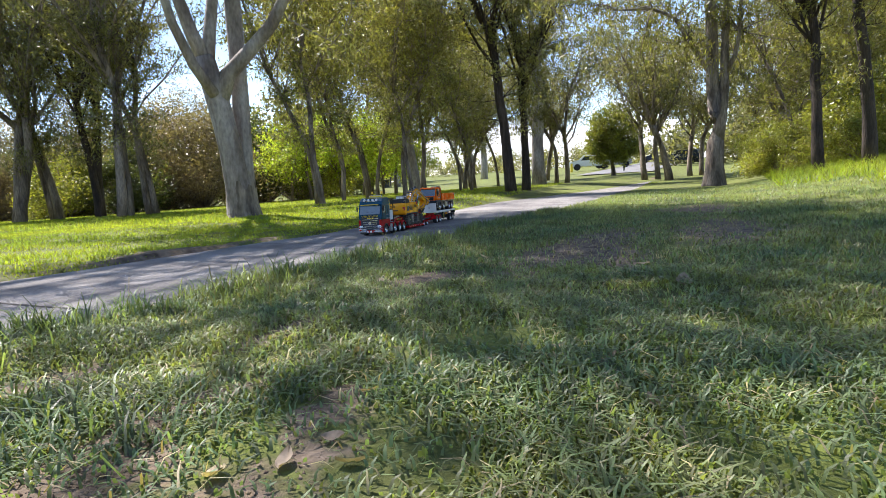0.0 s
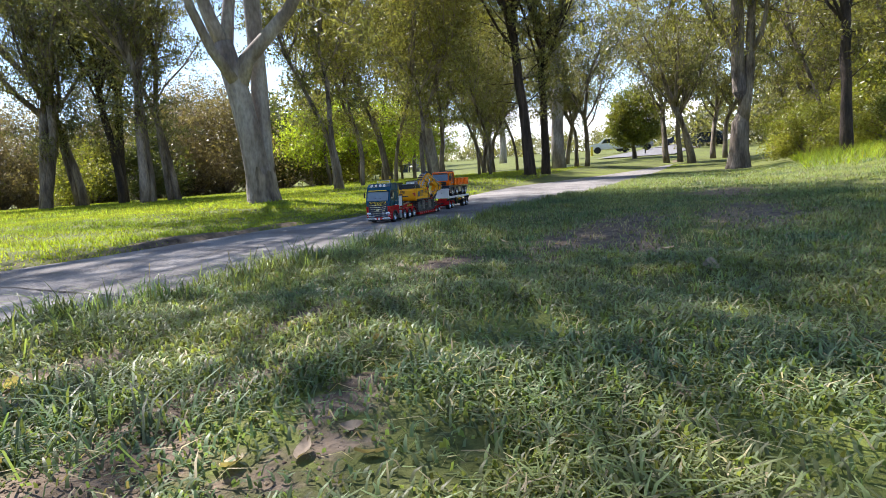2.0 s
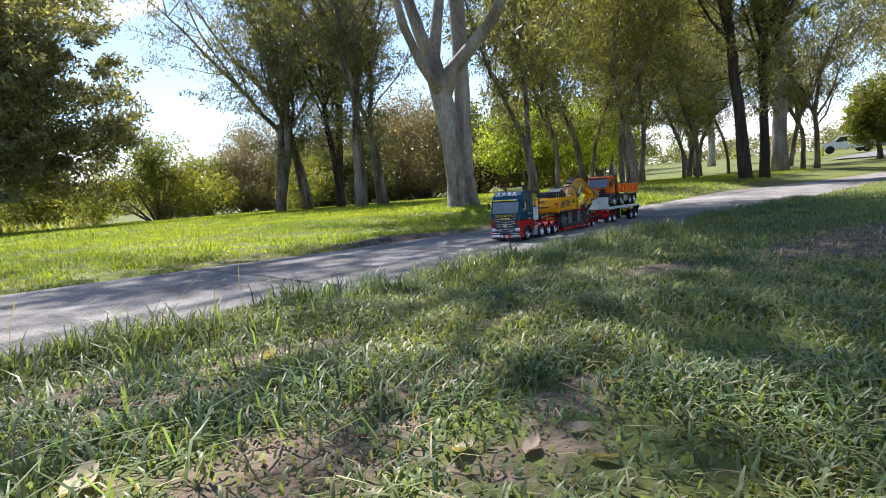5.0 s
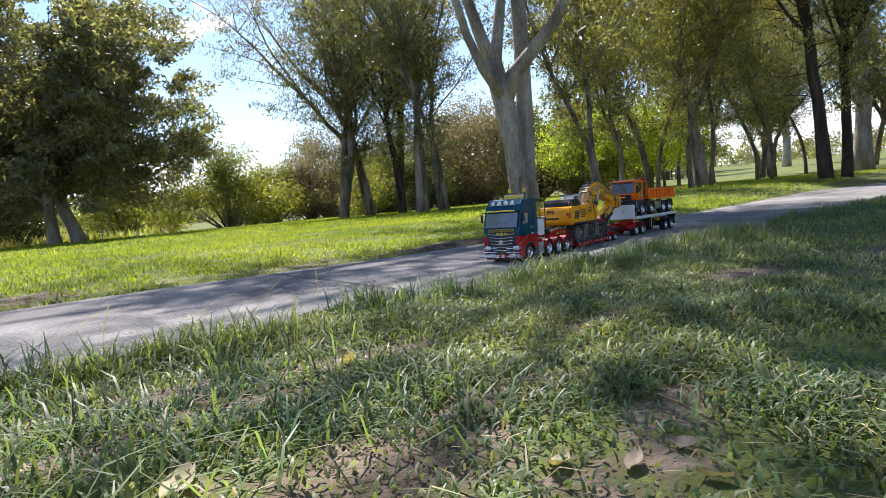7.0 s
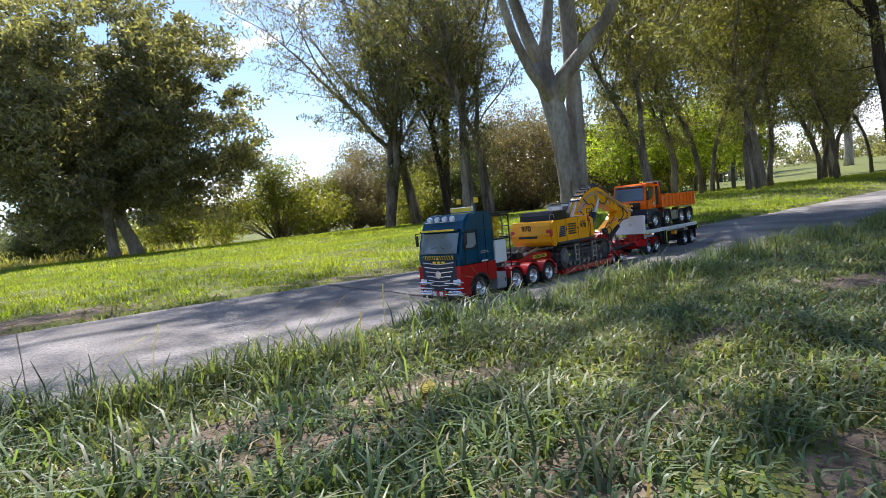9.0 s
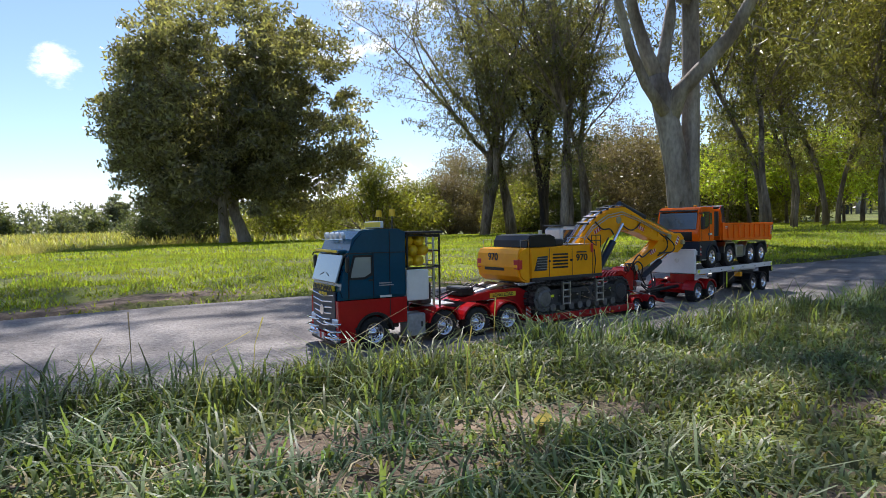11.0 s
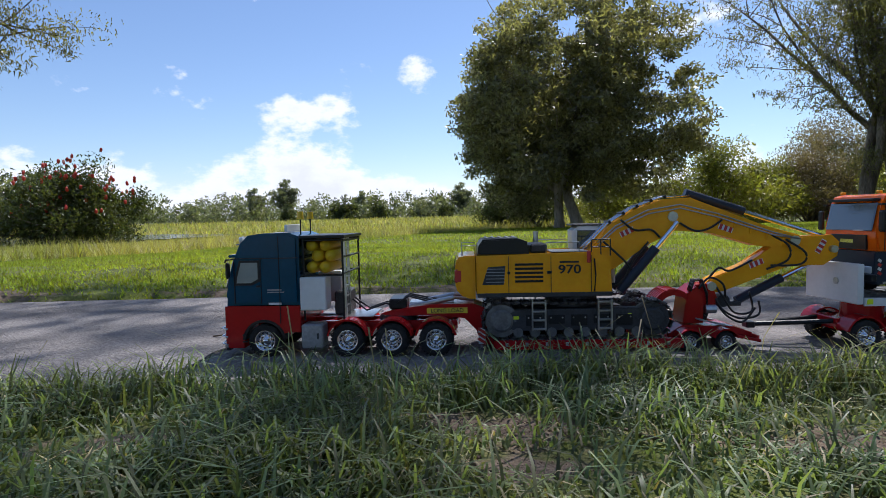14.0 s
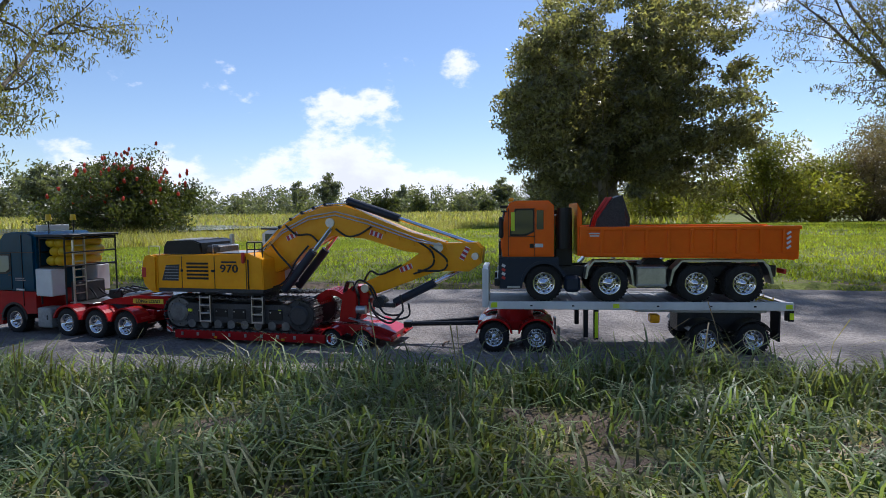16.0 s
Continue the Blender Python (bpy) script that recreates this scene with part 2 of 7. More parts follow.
def bareness(x, y):
    """How bare the turf is: worn spots and the earth along the path's edges."""
    w = np.zeros(np.shape(x))
    for cx, cy, rx, ry, k in WORN:
        w = np.maximum(w, k * np.exp(-(((x - cx) / rx) ** 2 + ((y - cy) / ry) ** 2) * 0.9))
    far = np.interp(x, [p[0] for p in FAR_EDGE], [p[1] for p in FAR_EDGE])
    w = np.maximum(w, (0.5 + 0.25 * np.sin(x * 2.3 + 1.0) + 0.2 * np.sin(x * 5.1)) * np.exp(-(((y - far - 0.13 - 0.06 * np.sin(x * 1.7)) / 0.11) ** 2)) * (x < 4))
    near = np.interp(x, [p[0] for p in NEAR_EDGE], [p[1] for p in NEAR_EDGE])
    w = np.maximum(w, 0.8 * np.exp(-(((y - near) / 0.05) ** 2)))
    return w


SHEET = {}


def turf_z(x, y):
    """Height of the uneven turf, from the ground sheet."""
    gx, gy, gz = SHEET["x"], SHEET["y"], SHEET["z"]
    i, j = np.clip(np.searchsorted(gx, x) - 1, 0, len(gx) - 2), np.clip(np.searchsorted(gy, y) - 1, 0, len(gy) - 2)
    u, v = (x - gx[i]) / (gx[i + 1] - gx[i]), (y - gy[j]) / (gy[j + 1] - gy[j])
    z = gz[i, j] * (1 - u) * (1 - v) + gz[i + 1, j] * u * (1 - v) + gz[i, j + 1] * (1 - u) * v + gz[i + 1, j + 1] * u * v
    return np.maximum(z, ground(x, y) - 0.02)


def build_ground():
    """One sheet from the camera's feet to the horizon."""
    fine_x = np.concatenate([-np.geomspace(4, 1800, 34)[::-1], np.arange(-3.9, 9, 0.09), np.geomspace(9.1, 1800, 60)])
    fine_y = np.concatenate([-np.geomspace(2, 1800, 34)[::-1], np.arange(-1.9, 4.2, 0.06), np.geomspace(4.3, 1800, 56)])
    X, Y = np.meshgrid(fine_x, fine_y, indexing="ij")
    Z = ground(X, Y)
    near_e = np.interp(X, [p[0] for p in NEAR_EDGE], [p[1] for p in NEAR_EDGE])
    far_e = np.interp(X, [p[0] for p in FAR_EDGE], [p[1] for p in FAR_EDGE])
    rough = np.array([[noise.noise(Vector((a * 1.6, b * 1.6, 0))) * 0.022 + noise.noise(Vector((a * 6, b * 6, 3))) * 0.008 if abs(a) < 14 and -6 < b < 14 else 0 for b in fine_y] for a in fine_x])
    inside = (Y > near_e - 0.03) & (Y < far_e + 0.03)
    Z = Z + np.where(inside, -0.045, np.where((Y < near_e), 0.012, 0.006) + rough)
    Z[(np.abs(X) > 250) | (np.abs(Y) > 250)] -= 0.5
    SHEET.update(x=fine_x, y=fine_y, z=Z)
    W = bareness(X, Y)
    nx, ny = len(fine_x), len(fine_y)
    idx = np.arange(nx * ny).reshape(nx, ny)
    faces = np.stack([idx[:-1, :-1], idx[1:, :-1], idx[1:, 1:], idx[:-1, 1:]], -1).reshape(-1, 4)
    ob = mesh_ob("ground", np.stack([X, Y, Z], -1).reshape(-1, 3), faces, M_TURF, smooth=True)
    layer = ob.data.color_attributes.new("wear", "FLOAT_COLOR", "POINT")
    layer.data.foreach_set("color", np.repeat(W.reshape(-1, 1), 4, 1).ravel())
    return tagged(ob, "park lawn with worn earth patches beside the path", "ground", kind="structure")


def build_path():
    """The concrete path as one slab with a rounded edge, saw joints and a crack."""
    xs = np.concatenate([np.linspace(-55, -6, 40), np.arange(-5.9, 13, 0.1), np.linspace(13.2, 45, 70)])
    verts, faces = [], []
    across = [(0.0, -0.06), (0.0, -0.006), (0.012, 0.0), (0.25, 0.0), (0.5, 0.0), (0.75, 0.0), (0.988, 0.0), (1.0, -0.006), (1.0, -0.06)]
    for x in xs:
        a, b = curve_at(NEAR_EDGE, x) + 0.02 * noise.noise(Vector((x * 2, 0, 0))), curve_at(FAR_EDGE, x) + 0.03 * noise.noise(Vector((x * 1.5, 9, 0)))
        for k, dz in across:
            y = a + (b - a) * k
            verts.append((x, y, float(ground(x, min(y, 3.0))) * 1.0 - 0.008 + dz + 0.004 * noise.noise(Vector((x * 0.8, y * 0.8, 5)))))
    k = len(across)
    for i in range(len(xs) - 1):
        for j in range(k - 1):
            p = i * k + j
            faces.append((p, p + k, p + k + 1, p + 1))
    ob = mesh_ob("path", verts, faces, M_PATH, smooth=True)
    tagged(ob, "grey weathered concrete footpath with a dark crack", "path", kind="structure")
    dark = material("crack_fill", (0.05, 0.042, 0.035), 0.95, vary=0.4, scale=20)

    def path_z(x, y):
        return float(ground(x, min(y, 3.0))) - 0.008 + 0.004 * noise.noise(Vector((x * 0.8, y * 0.8, 5)))

    for x0, w in ((-4.5, 0.006), (-2.5, 0.006), (-0.51, 0.0065), (1.475, 0.0065), (3.46, 0.006), (5.45, 0.005), (7.4, 0.006), (9.4, 0.006)):
        name, p0, p1 = "crack", (x0 - 0.01, curve_at(NEAR_EDGE, x0) + 0.02), (x0, curve_at(FAR_EDGE, x0) - 0.03)
        vs, fs = [], []
        for i in range(41):
            u = i / 40
            x = p0[0] + (p1[0] - p0[0]) * u + 0.022 * noise.noise(Vector((u * 7, p0[0], 0))) + 0.010 * noise.noise(Vector((u * 40, p0[0], 2)))
            y = p0[1] + (p1[1] - p0[1]) * u
            ww = w * (0.45 + 0.9 * abs(noise.noise(Vector((u * 14, 3, p0[0])))))
            vs += [(x - ww, y, path_z(x, y) + 0.0025), (x + ww, y, path_z(x, y) + 0.0025)]
            if i:
                fs.append((2 * i - 2, 2 * i - 1, 2 * i + 1, 2 * i))
        mesh_ob(name, vs, fs, dark, ob, "dark ragged crack")
    return ob


build_ground()
build_path()

# ---- trees ----
M_GUM = material("gum_bark", (0.32, 0.29, 0.265), 0.8, vary=0.6, scale=3.5, fine=30, bump=0.8, second=(0.15, 0.12, 0.10), stretch=0.4)
M_BARK = material("grey_bark", (0.27, 0.225, 0.18), 0.9, vary=0.8, scale=5, fine=34, bump=1.0, second=(0.085, 0.065, 0.05), stretch=0.22)
M_DARKBARK = material("dark_bark", (0.075, 0.055, 0.042), 0.95, vary=0.7, scale=6, fine=34, bump=1.0, second=(0.028, 0.021, 0.017), stretch=0.2)
M_PALE = material("pale_bark", (0.46, 0.42, 0.37), 0.8, vary=0.6, scale=2.5, fine=22, bump=0.6, second=(0.24, 0.20, 0.17), stretch=0.3)


def leaf_material(name, colour, second, rough=0.4, tr=0.45):
    return material(name, colour, rough, vary=0.3, scale=0.6, fine=6, spec=0.5, translucent=tr, random_tint=0.45, island=True, second=second)


L_GUM = leaf_material("gum_leaves", (0.18, 0.17, 0.09), (0.10, 0.105, 0.055))
L_OLIVE = leaf_material("olive_leaves", (0.19, 0.18, 0.065), (0.11, 0.115, 0.045))
L_YELLOW = leaf_material("yellow_leaves", (0.21, 0.215, 0.045), (0.12, 0.135, 0.035))
L_LIME = leaf_material("lime_leaves", (0.30, 0.36, 0.05), (0.17, 0.22, 0.03), tr=0.55)
L_FICUS = leaf_material("glossy_leaves", (0.225, 0.215, 0.135), (0.125, 0.125, 0.078), 0.36, tr=0.45)
L_DARK = leaf_material("dark_leaves", (0.085, 0.10, 0.032), (0.045, 0.058, 0.02), tr=0.35)
L_BROWN = leaf_material("dry_leaves", (0.20, 0.16, 0.11), (0.12, 0.105, 0.065), tr=0.35)
# distance haze put into the leaf colour: paler and greyer far trees
L_FAR = leaf_material("hazed_far_leaves", (0.17, 0.185, 0.125), (0.10, 0.115, 0.075), tr=0.4)


def leaves_mesh(name, centres, radii, count, length, width, rng, droop=0.5, flat=0.6):
    """Many small pointed leaves spread through clumps."""
    k = len(centres)
    pick = rng.integers(0, k, count)
    d = rng.normal(size=(count, 3))
    d /= np.linalg.norm(d, axis=1, keepdims=True) + 1e-9
    r = radii[pick] * (rng.random(count) ** 0.45)
    p = centres[pick] + d * r[:, None] * np.array([1, 1, flat])
    a = rng.normal(size=(count, 3))
    a[:, 2] -= droop * 1.5
    a /= np.linalg.norm(a, axis=1, keepdims=True) + 1e-9
    b = np.cross(a, rng.normal(size=(count, 3)))
    b /= np.linalg.norm(b, axis=1, keepdims=True) + 1e-9
    L = length * (0.6 + 0.8 * rng.random(count))[:, None]
    w = width * (0.7 + 0.6 * rng.random(count))[:, None]
    root = p - a * L / 2
    verts = np.stack([root + b * w * 0.5, p + a * L / 2, root - b * w * 0.5], 1).reshape(-1, 3)
    me = bpy.data.meshes.new(name)
    me.vertices.add(3 * count)
    me.vertices.foreach_set("co", verts.ravel())
    me.loops.add(3 * count)
    me.loops.foreach_set("vertex_index", np.arange(3 * count))
    me.polygons.add(count)
    me.polygons.foreach_set("loop_start", np.arange(0, 3 * count, 3))
    me.update(calc_edges=True)
    return me


def limb(bm, pts, r0, r1, sides=8):
    k = len(pts)
    tube(bm, pts, [r0 + (r1 - r0) * i / (k - 1) for i in range(k)], sides)


def wander(rng, a, d, length, steps, bend, up=0.0):
    """Points of a limb that wanders from a along d."""
    pts, p, d = [Vector(a)], Vector(a), Vector(d).normalized()
    for _ in range(steps):
        d = (d + Vector(rng.normal(size=3)) * bend + Vector((0, 0, up))).normalized()
        p = p + d * (length / steps)
        pts.append(p.copy())
    return pts


def tree(name, label, seed, height, trunk_r, fork, crown, leaves, bark, leaf, leaf_size=(0.14, 0.045), lean=(0, 0), spread=0.7, stems=1, clump=0.5, droop=0.5, base_flare=1.22, group="", category="tree", limbs=6, low=0.0, shoots=3):
    """A tapered trunk with forking limbs, twigs and a crown of loose clumps of leaves. crown: radius."""
    rng = np.random.default_rng(seed)
    t = thing(name, label, category, group)
    bm, tips = bmesh.new(), []
    for s in range(stems):
        off = Vector((rng.normal() * trunk_r * 2.4 * (stems > 1), rng.normal() * trunk_r * 2.4 * (stems > 1), 0))
        up = Vector((lean[0] + rng.normal() * 0.12 * (stems > 1), lean[1] + rng.normal() * 0.12 * (stems > 1), 1))
        r = trunk_r * (1 if s == 0 else 0.7 + 0.3 * rng.random())
        pts = wander(rng, off, up, fork * (1 if s == 0 else 0.75 + 0.5 * rng.random()), 7, 0.07)
        pts[0].z = -0.15
        k = len(pts)
        rad = [r * (base_flare if i == 0 else 1.08 if i == 1 else 1) * (1 - 0.25 * i / (k - 1)) for i in range(k)]
        tube(bm, pts, rad, 12)
        top, tr = pts[-1], rad[-1]
        if not low:
            for q in pts[3:]:
                for _ in range(shoots):
                    sp = wander(rng, q, Vector((rng.normal(), rng.normal(), 0.6)), 0.5 + 0.9 * rng.random(), 4, 0.3, -0.04)
                    limb(bm, sp, tr * 0.16, 0.005, 4)
                    tips += sp[2:]
        aims = [(a, 0.35 + spread * rng.random(), 0.75 + 0.25 * rng.random()) for a in (rng.random() * 6.28 + np.arange(limbs) * 2.4)]
        for i, (az, out, ln) in enumerate(aims):
            d = Vector((math.cos(az) * out, math.sin(az) * out, 1.0))
            grow = (pts[-1] - pts[-2]).normalized()
            if i == 0:
                d = grow * 1.5 + d.normalized() * 0.5
            start = top if i == 0 else top - grow * tr * 1.5 if i < 3 else pts[-2 - (i % 2)] + (pts[-1] - pts[-2]) * 0.5
            lp = wander(rng, start, d, (height - fork) * 0.72 * ln, 7, 0.1 if low else 0.17, 0.08)
            limb(bm, lp, tr * (1.0, 0.7, 0.6)[i] if i < 3 else tr * 0.42, tr * 0.12, 8)
            for j in range(1, 8):
                for _ in range(2):
                    dd = (lp[j] - lp[j - 1]).normalized() + Vector(rng.normal(size=3)) * 0.75
                    sp = wander(rng, lp[j], dd, crown * (0.35 + 0.4 * rng.random()), 4, 0.25, 0.02)
                    if low and math.hypot(sp[-1].x, sp[-1].y) > crown * 0.95:
                        continue
                    limb(bm, sp, tr * 0.16, tr * 0.03, 5)
                    tips += [sp[-1], sp[-2], sp[-3]]
            tips.append(lp[-1])
    part("trunk", bm, bark, t, smooth=True)
    if low:
        for _ in range(int(len(tips) * 0.8)):
            a = rng.random() * 6.28
            u = -0.9 + 1.9 * rng.random()
            rr = crown * math.sqrt(1 - u * u) * (0.72 + 0.28 * rng.random() + 0.1 * math.sin(3 * a + seed))
            mid = low + (height - low) * 0.36
            tips.append(Vector((math.cos(a) * rr, math.sin(a) * rr, mid + u * ((height - mid) * 0.92 if u > 0 else (mid - low) * 0.95))))
    cen = np.array([tuple(p) for p in tips])
    if low:
        out = np.maximum(np.hypot(cen[:, 0], cen[:, 1]) / crown, 1)[:, None]
        cen[:, :2] /= out
        share = np.hypot(cen[:, 0], cen[:, 1]) / crown
        cen[:, 2] = np.clip(cen[:, 2], low, low + (height - clump * 0.5 - low) * (0.36 + 0.64 * np.sqrt(np.clip(1 - share ** 2, 0, 1)))) + rng.normal(size=len(cen)) * 0.05 * height
    rad = clump * (0.5 + 0.9 * rng.random(len(cen)))
    me = leaves_mesh("crown", cen, rad, leaves, *leaf_size, rng, droop)
    me.materials.append(leaf)
    c = new("crown", me)
    c.parent = t
    return t


def stand(t, x, y, turn=0.0, size=1.0):
    """Sets a tree on the ground."""
    t.matrix_basis = Matrix.Translation((x, y, float(ground(x, y)))) @ pose(0, 0, 0, 0, 0, turn) @ Matrix.Scale(size, 4)
    return t


def another(t, x, y, turn, size, label=""):
    m = copy_thing(t, Matrix.Identity(4))
    stand(m, x, y, turn, size)
    return tagged(m, label)


# big smooth-barked gum beside the path, two trunks and heavy limbs
def big_gum():
    rng = np.random.default_rng(5)
    t = thing("gum_tree", "big smooth grey gum tree with forked limbs beside the path", "tree")
    bm, tips = bmesh.new(), []
    right, back = Vector((0.70, -0.71, 0)), Vector((0.71, 0.70, 0))  # across and along the view from the path

    def at(u, z, b=0.0):
        return right * u + back * b + Vector((0, 0, z))

    main = [at(0, -0.2), at(0, 0.06), at(-0.02, 0.4), at(-0.07, 0.9), at(-0.15, 1.4), at(-0.22, 1.75), at(-0.29, 2.1)]
    tube(bm, main, [0.28, 0.20, 0.165, 0.15, 0.145, 0.14, 0.12], 16)
    second = [at(0.07, 0.0, 0.2), at(0.08, 0.7, 0.2), at(0.11, 1.5, 0.22), at(0.12, 2.4, 0.25), at(0.12, 3.6, 0.3), at(0.18, 5.2, 0.5), at(0.0, 7.0, 0.8)]
    tube(bm, second, [0.17, 0.125, 0.115, 0.11, 0.10, 0.08, 0.05], 14)
    limbs = [
        ([at(-0.16, 1.5), at(-0.02, 1.86, -0.06), at(0.26, 2.14, -0.12), at(0.58, 2.48, -0.2), at(0.84, 2.95, -0.3), at(1.25, 3.3, -0.5), at(2.2, 3.45, -0.9), at(3.4, 3.3, -1.2)], 0.115, 0.03),
        ([at(-0.26, 2.0), at(-0.2, 2.4, 0.05), at(-0.12, 2.9, 0.1), at(-0.08, 3.6, 0.1), at(-0.15, 4.8, 0.0)], 0.095, 0.045),
        ([at(-0.27, 2.0), at(-0.42, 2.4, -0.05), at(-0.56, 2.9, -0.1), at(-0.68, 3.6, -0.2), at(-0.9, 4.9, -0.4)], 0.10, 0.045),
        ([at(-0.2, 1.6, -0.1), at(-0.42, 1.95, -0.25), at(-0.6, 2.4, -0.4), at(-0.78, 3.2, -0.6), at(-1.3, 4.6, -1.2), at(-2.4, 5.6, -2.2)], 0.075, 0.03),
        ([at(0.02, 3.0, 0.1), at(0.25, 3.6, -0.1), at(0.8, 4.8, -0.6), at(1.6, 6.0, -1.6), at(2.2, 6.9, -2.8)], 0.09, 0.03),
        ([at(0.0, 7.0, 0.8), at(0.3, 8.6, 0.8), at(-0.2, 10.2, 0.9)], 0.06, 0.02),
    ]
    for pts, r0, r1 in limbs:
        limb(bm, pts, r0, r1, 10)
        for j in range(2, len(pts)):
            if pts[j].z < 3.1:
                continue
            for _ in range(4):
                d = (pts[j] - pts[j - 1]).normalized() + Vector(rng.normal(size=3)) * 0.8
                sp = wander(rng, pts[j], d, 1.1 + 1.3 * rng.random(), 5, 0.25, -0.02)
                limb(bm, sp, r1 * 0.7, 0.006, 5)
                tips += sp[2:]
    part("trunk", bm, M_GUM, t, smooth=True)
    # ragged skirt of old rough bark round the foot
    bm = bmesh.new()
    rings = []
    for k, z in enumerate((-0.15, 0.06, 0.22, 0.34)):
        rr = (0.30, 0.222, 0.192, 0.176)[k]
        rings.append([bm.verts.new(at(0.03, 0) + Vector((math.cos(a) * rr, math.sin(a) * rr, z + (0.16 * rng.random() if k == 3 else 0)))) for a in (2 * math.pi * i / 30 for i in range(30))])
    for a, b in zip(rings, rings[1:]):
        for i in range(30):
            bm.faces.new((a[i], a[(i + 1) % 30], b[(i + 1) % 30], b[i]))
    part("bark_skirt", bm, M_BARK, t, "rough brown bark at the foot")
    cen = np.array([tuple(p) for p in tips])
    me = leaves_mesh("crown", cen, 0.42 * (0.5 + rng.random(len(cen))), 26000, 0.12, 0.026, rng, 0.9, 0.9)
    me.materials.append(L_GUM)
    c = new("crown", me)
    c.parent = t
    # unseen canopy added high out of view to shade the path and the lawn
    bm, tips = bmesh.new(), []
    base = at(0.1, 4.6, 0.4)
    for ex, ey, ez in ((-5.6, -2.4, 7.4), (-2.6, -3.4, 7.0), (-0.6, -3.4, 7.6), (1.2, -2.8, 8.0), (-6.0, -0.8, 7.0), (0.6, 0.8, 9.4), (-4.6, -3.8, 6.6), (-1.8, -1.6, 8.6), (-6.4, -3.4, 6.8), (2.8, -0.8, 8.0), (-7.6, -2.6, 7.2), (-8.6, -1.2, 7.4), (-7.4, -0.2, 7.8), (-9.2, -3.0, 7.0), (-7.0, 1.4, 7.6), (-5.0, 1.8, 8.0), (-2.0, 1.7, 8.2), (1.0, 1.9, 8.4), (-9.0, 0.6, 7.4), (3.2, 1.2, 8.2), (-0.4, 0.2, 8.6), (-0.2, -1.8, 7.8), (1.2, -1.4, 8.0), (-1.2, -2.6, 7.4), (2.4, -2.2, 7.6), (-2.4, -1.2, 7.4), (-1.4, -0.8, 7.8), (-2.6, -2.2, 7.2), (-0.8, -2.4, 7.6), (-3.2, -1.9, 7.2)):
        end = Vector((ex, ey, ez))
        pts = [base, base.lerp(end, 0.33) + Vector((0, 0, 0.7)), base.lerp(end, 0.66) + Vector((0, 0, 0.6)), end]
        limb(bm, pts, 0.035, 0.01, 6)
        for p in pts[2 if ex < -5 else 1:] + [pts[2].lerp(pts[3], 0.5)] + ([] if ex < -5 else [pts[1].lerp(pts[2], 0.5)]):
            for _ in range(6):
                sp = wander(rng, p, Vector(rng.normal(size=3)) * Vector((1, 1, 0.5)), 0.8 + 0.8 * rng.random(), 4, 0.3)
                limb(bm, sp, 0.012, 0.004, 4)
                tips += sp[1:]
    part("upper_limb", bm, M_GUM, t, smooth=True)
    cen = np.array([tuple(p) for p in tips])
    me = leaves_mesh("upper_crown", cen, 0.45 * (0.5 + rng.random(len(cen))), 27000, 0.19, 0.05, rng, 0.9, 0.8)
    me.materials.append(L_GUM)
    new("upper_crown", me).parent = t
    return stand(t, 6.44, 5.9)


big_gum()

slim = tree("gum_tree", "slender grey gum tree with wandering stems on the lawn", 11, 11.5, 0.10, 3.6, 2.0, 14000, M_BARK, L_GUM, spread=0.4, stems=2, clump=0.36, limbs=5, leaf_size=(0.115, 0.034))
stand(slim, 9.45, 11.95, 60)
old = tree("gum_tree", "old multi-stemmed gum tree with spreading limbs", 12, 12.5, 0.155, 2.7, 3.7, 36000, M_BARK, L_GUM, spread=0.85, stems=2, clump=0.5, limbs=7, leaf_size=(0.115, 0.034), shoots=1, droop=0.9)
stand(old, 9.87, 16.78, 10)
another(slim, 10.99, 17.27, 150, 1.05)
dark_tree = tree("ironbark_tree", "dark rough-barked tree with a tall leafy crown", 13, 12, 0.15, 4.6, 2.3, 17000, M_DARKBARK, L_OLIVE, spread=0.5, clump=0.4, limbs=8, leaf_size=(0.105, 0.04))
stand(dark_tree, 11.25, 15.9, 30, 0.85)
another(slim, 10.46, 13.0, 210, 0.8, "slim grey-barked gum tree beside a thicker one")
another(dark_tree, 10.9, 15.4, 200, 0.7)

# slender trees over the lawn behind the path
sapling = tree("slender_tree", "slender young gum tree with a thin crooked trunk", 14, 9.5, 0.062, 3.6, 1.8, 8000, M_BARK, L_OLIVE, spread=0.55, clump=0.38, limbs=7, stems=1, leaf_size=(0.11, 0.042))
stand(sapling, 11.52, 8.42, 20, 1.0)
for x, y, turn, size in ((11.75, 8.75, 100, 0.9), (16.69, 11.51, 140, 1.0), (17.14, 10.85, 70, 1.05), (19.85, 12.19, 250, 1.1), (16.05, 8.8, 310, 1.1), (15.4, 8.2, 20, 0.9), (18.6, 9.6, 180, 1.2), (22.5, 14.2, 60, 1.3), (27, 17.5, 200, 1.4), (25, 12.8, 330, 1.2), (21.0, 16.2, 15, 1.1), (23.6, 10.4, 95, 1.0), (26.4, 15.2, 275, 1.3), (29.0, 12.0, 40, 1.1), (14.0, 9.6, 160, 0.8), (32.5, 17.5, 225, 1.4), (20.8, 8.7, 130, 0.9), (35.0, 13.0, 75, 1.3)):
    another(sapling, x, y, turn, size)
another(dark_tree, 16.41, 5.6, 75, 0.98, "dark rough-barked tree with a thick leaning trunk and shoots")
another(dark_tree, 17.49, 5.52, 205, 0.8)
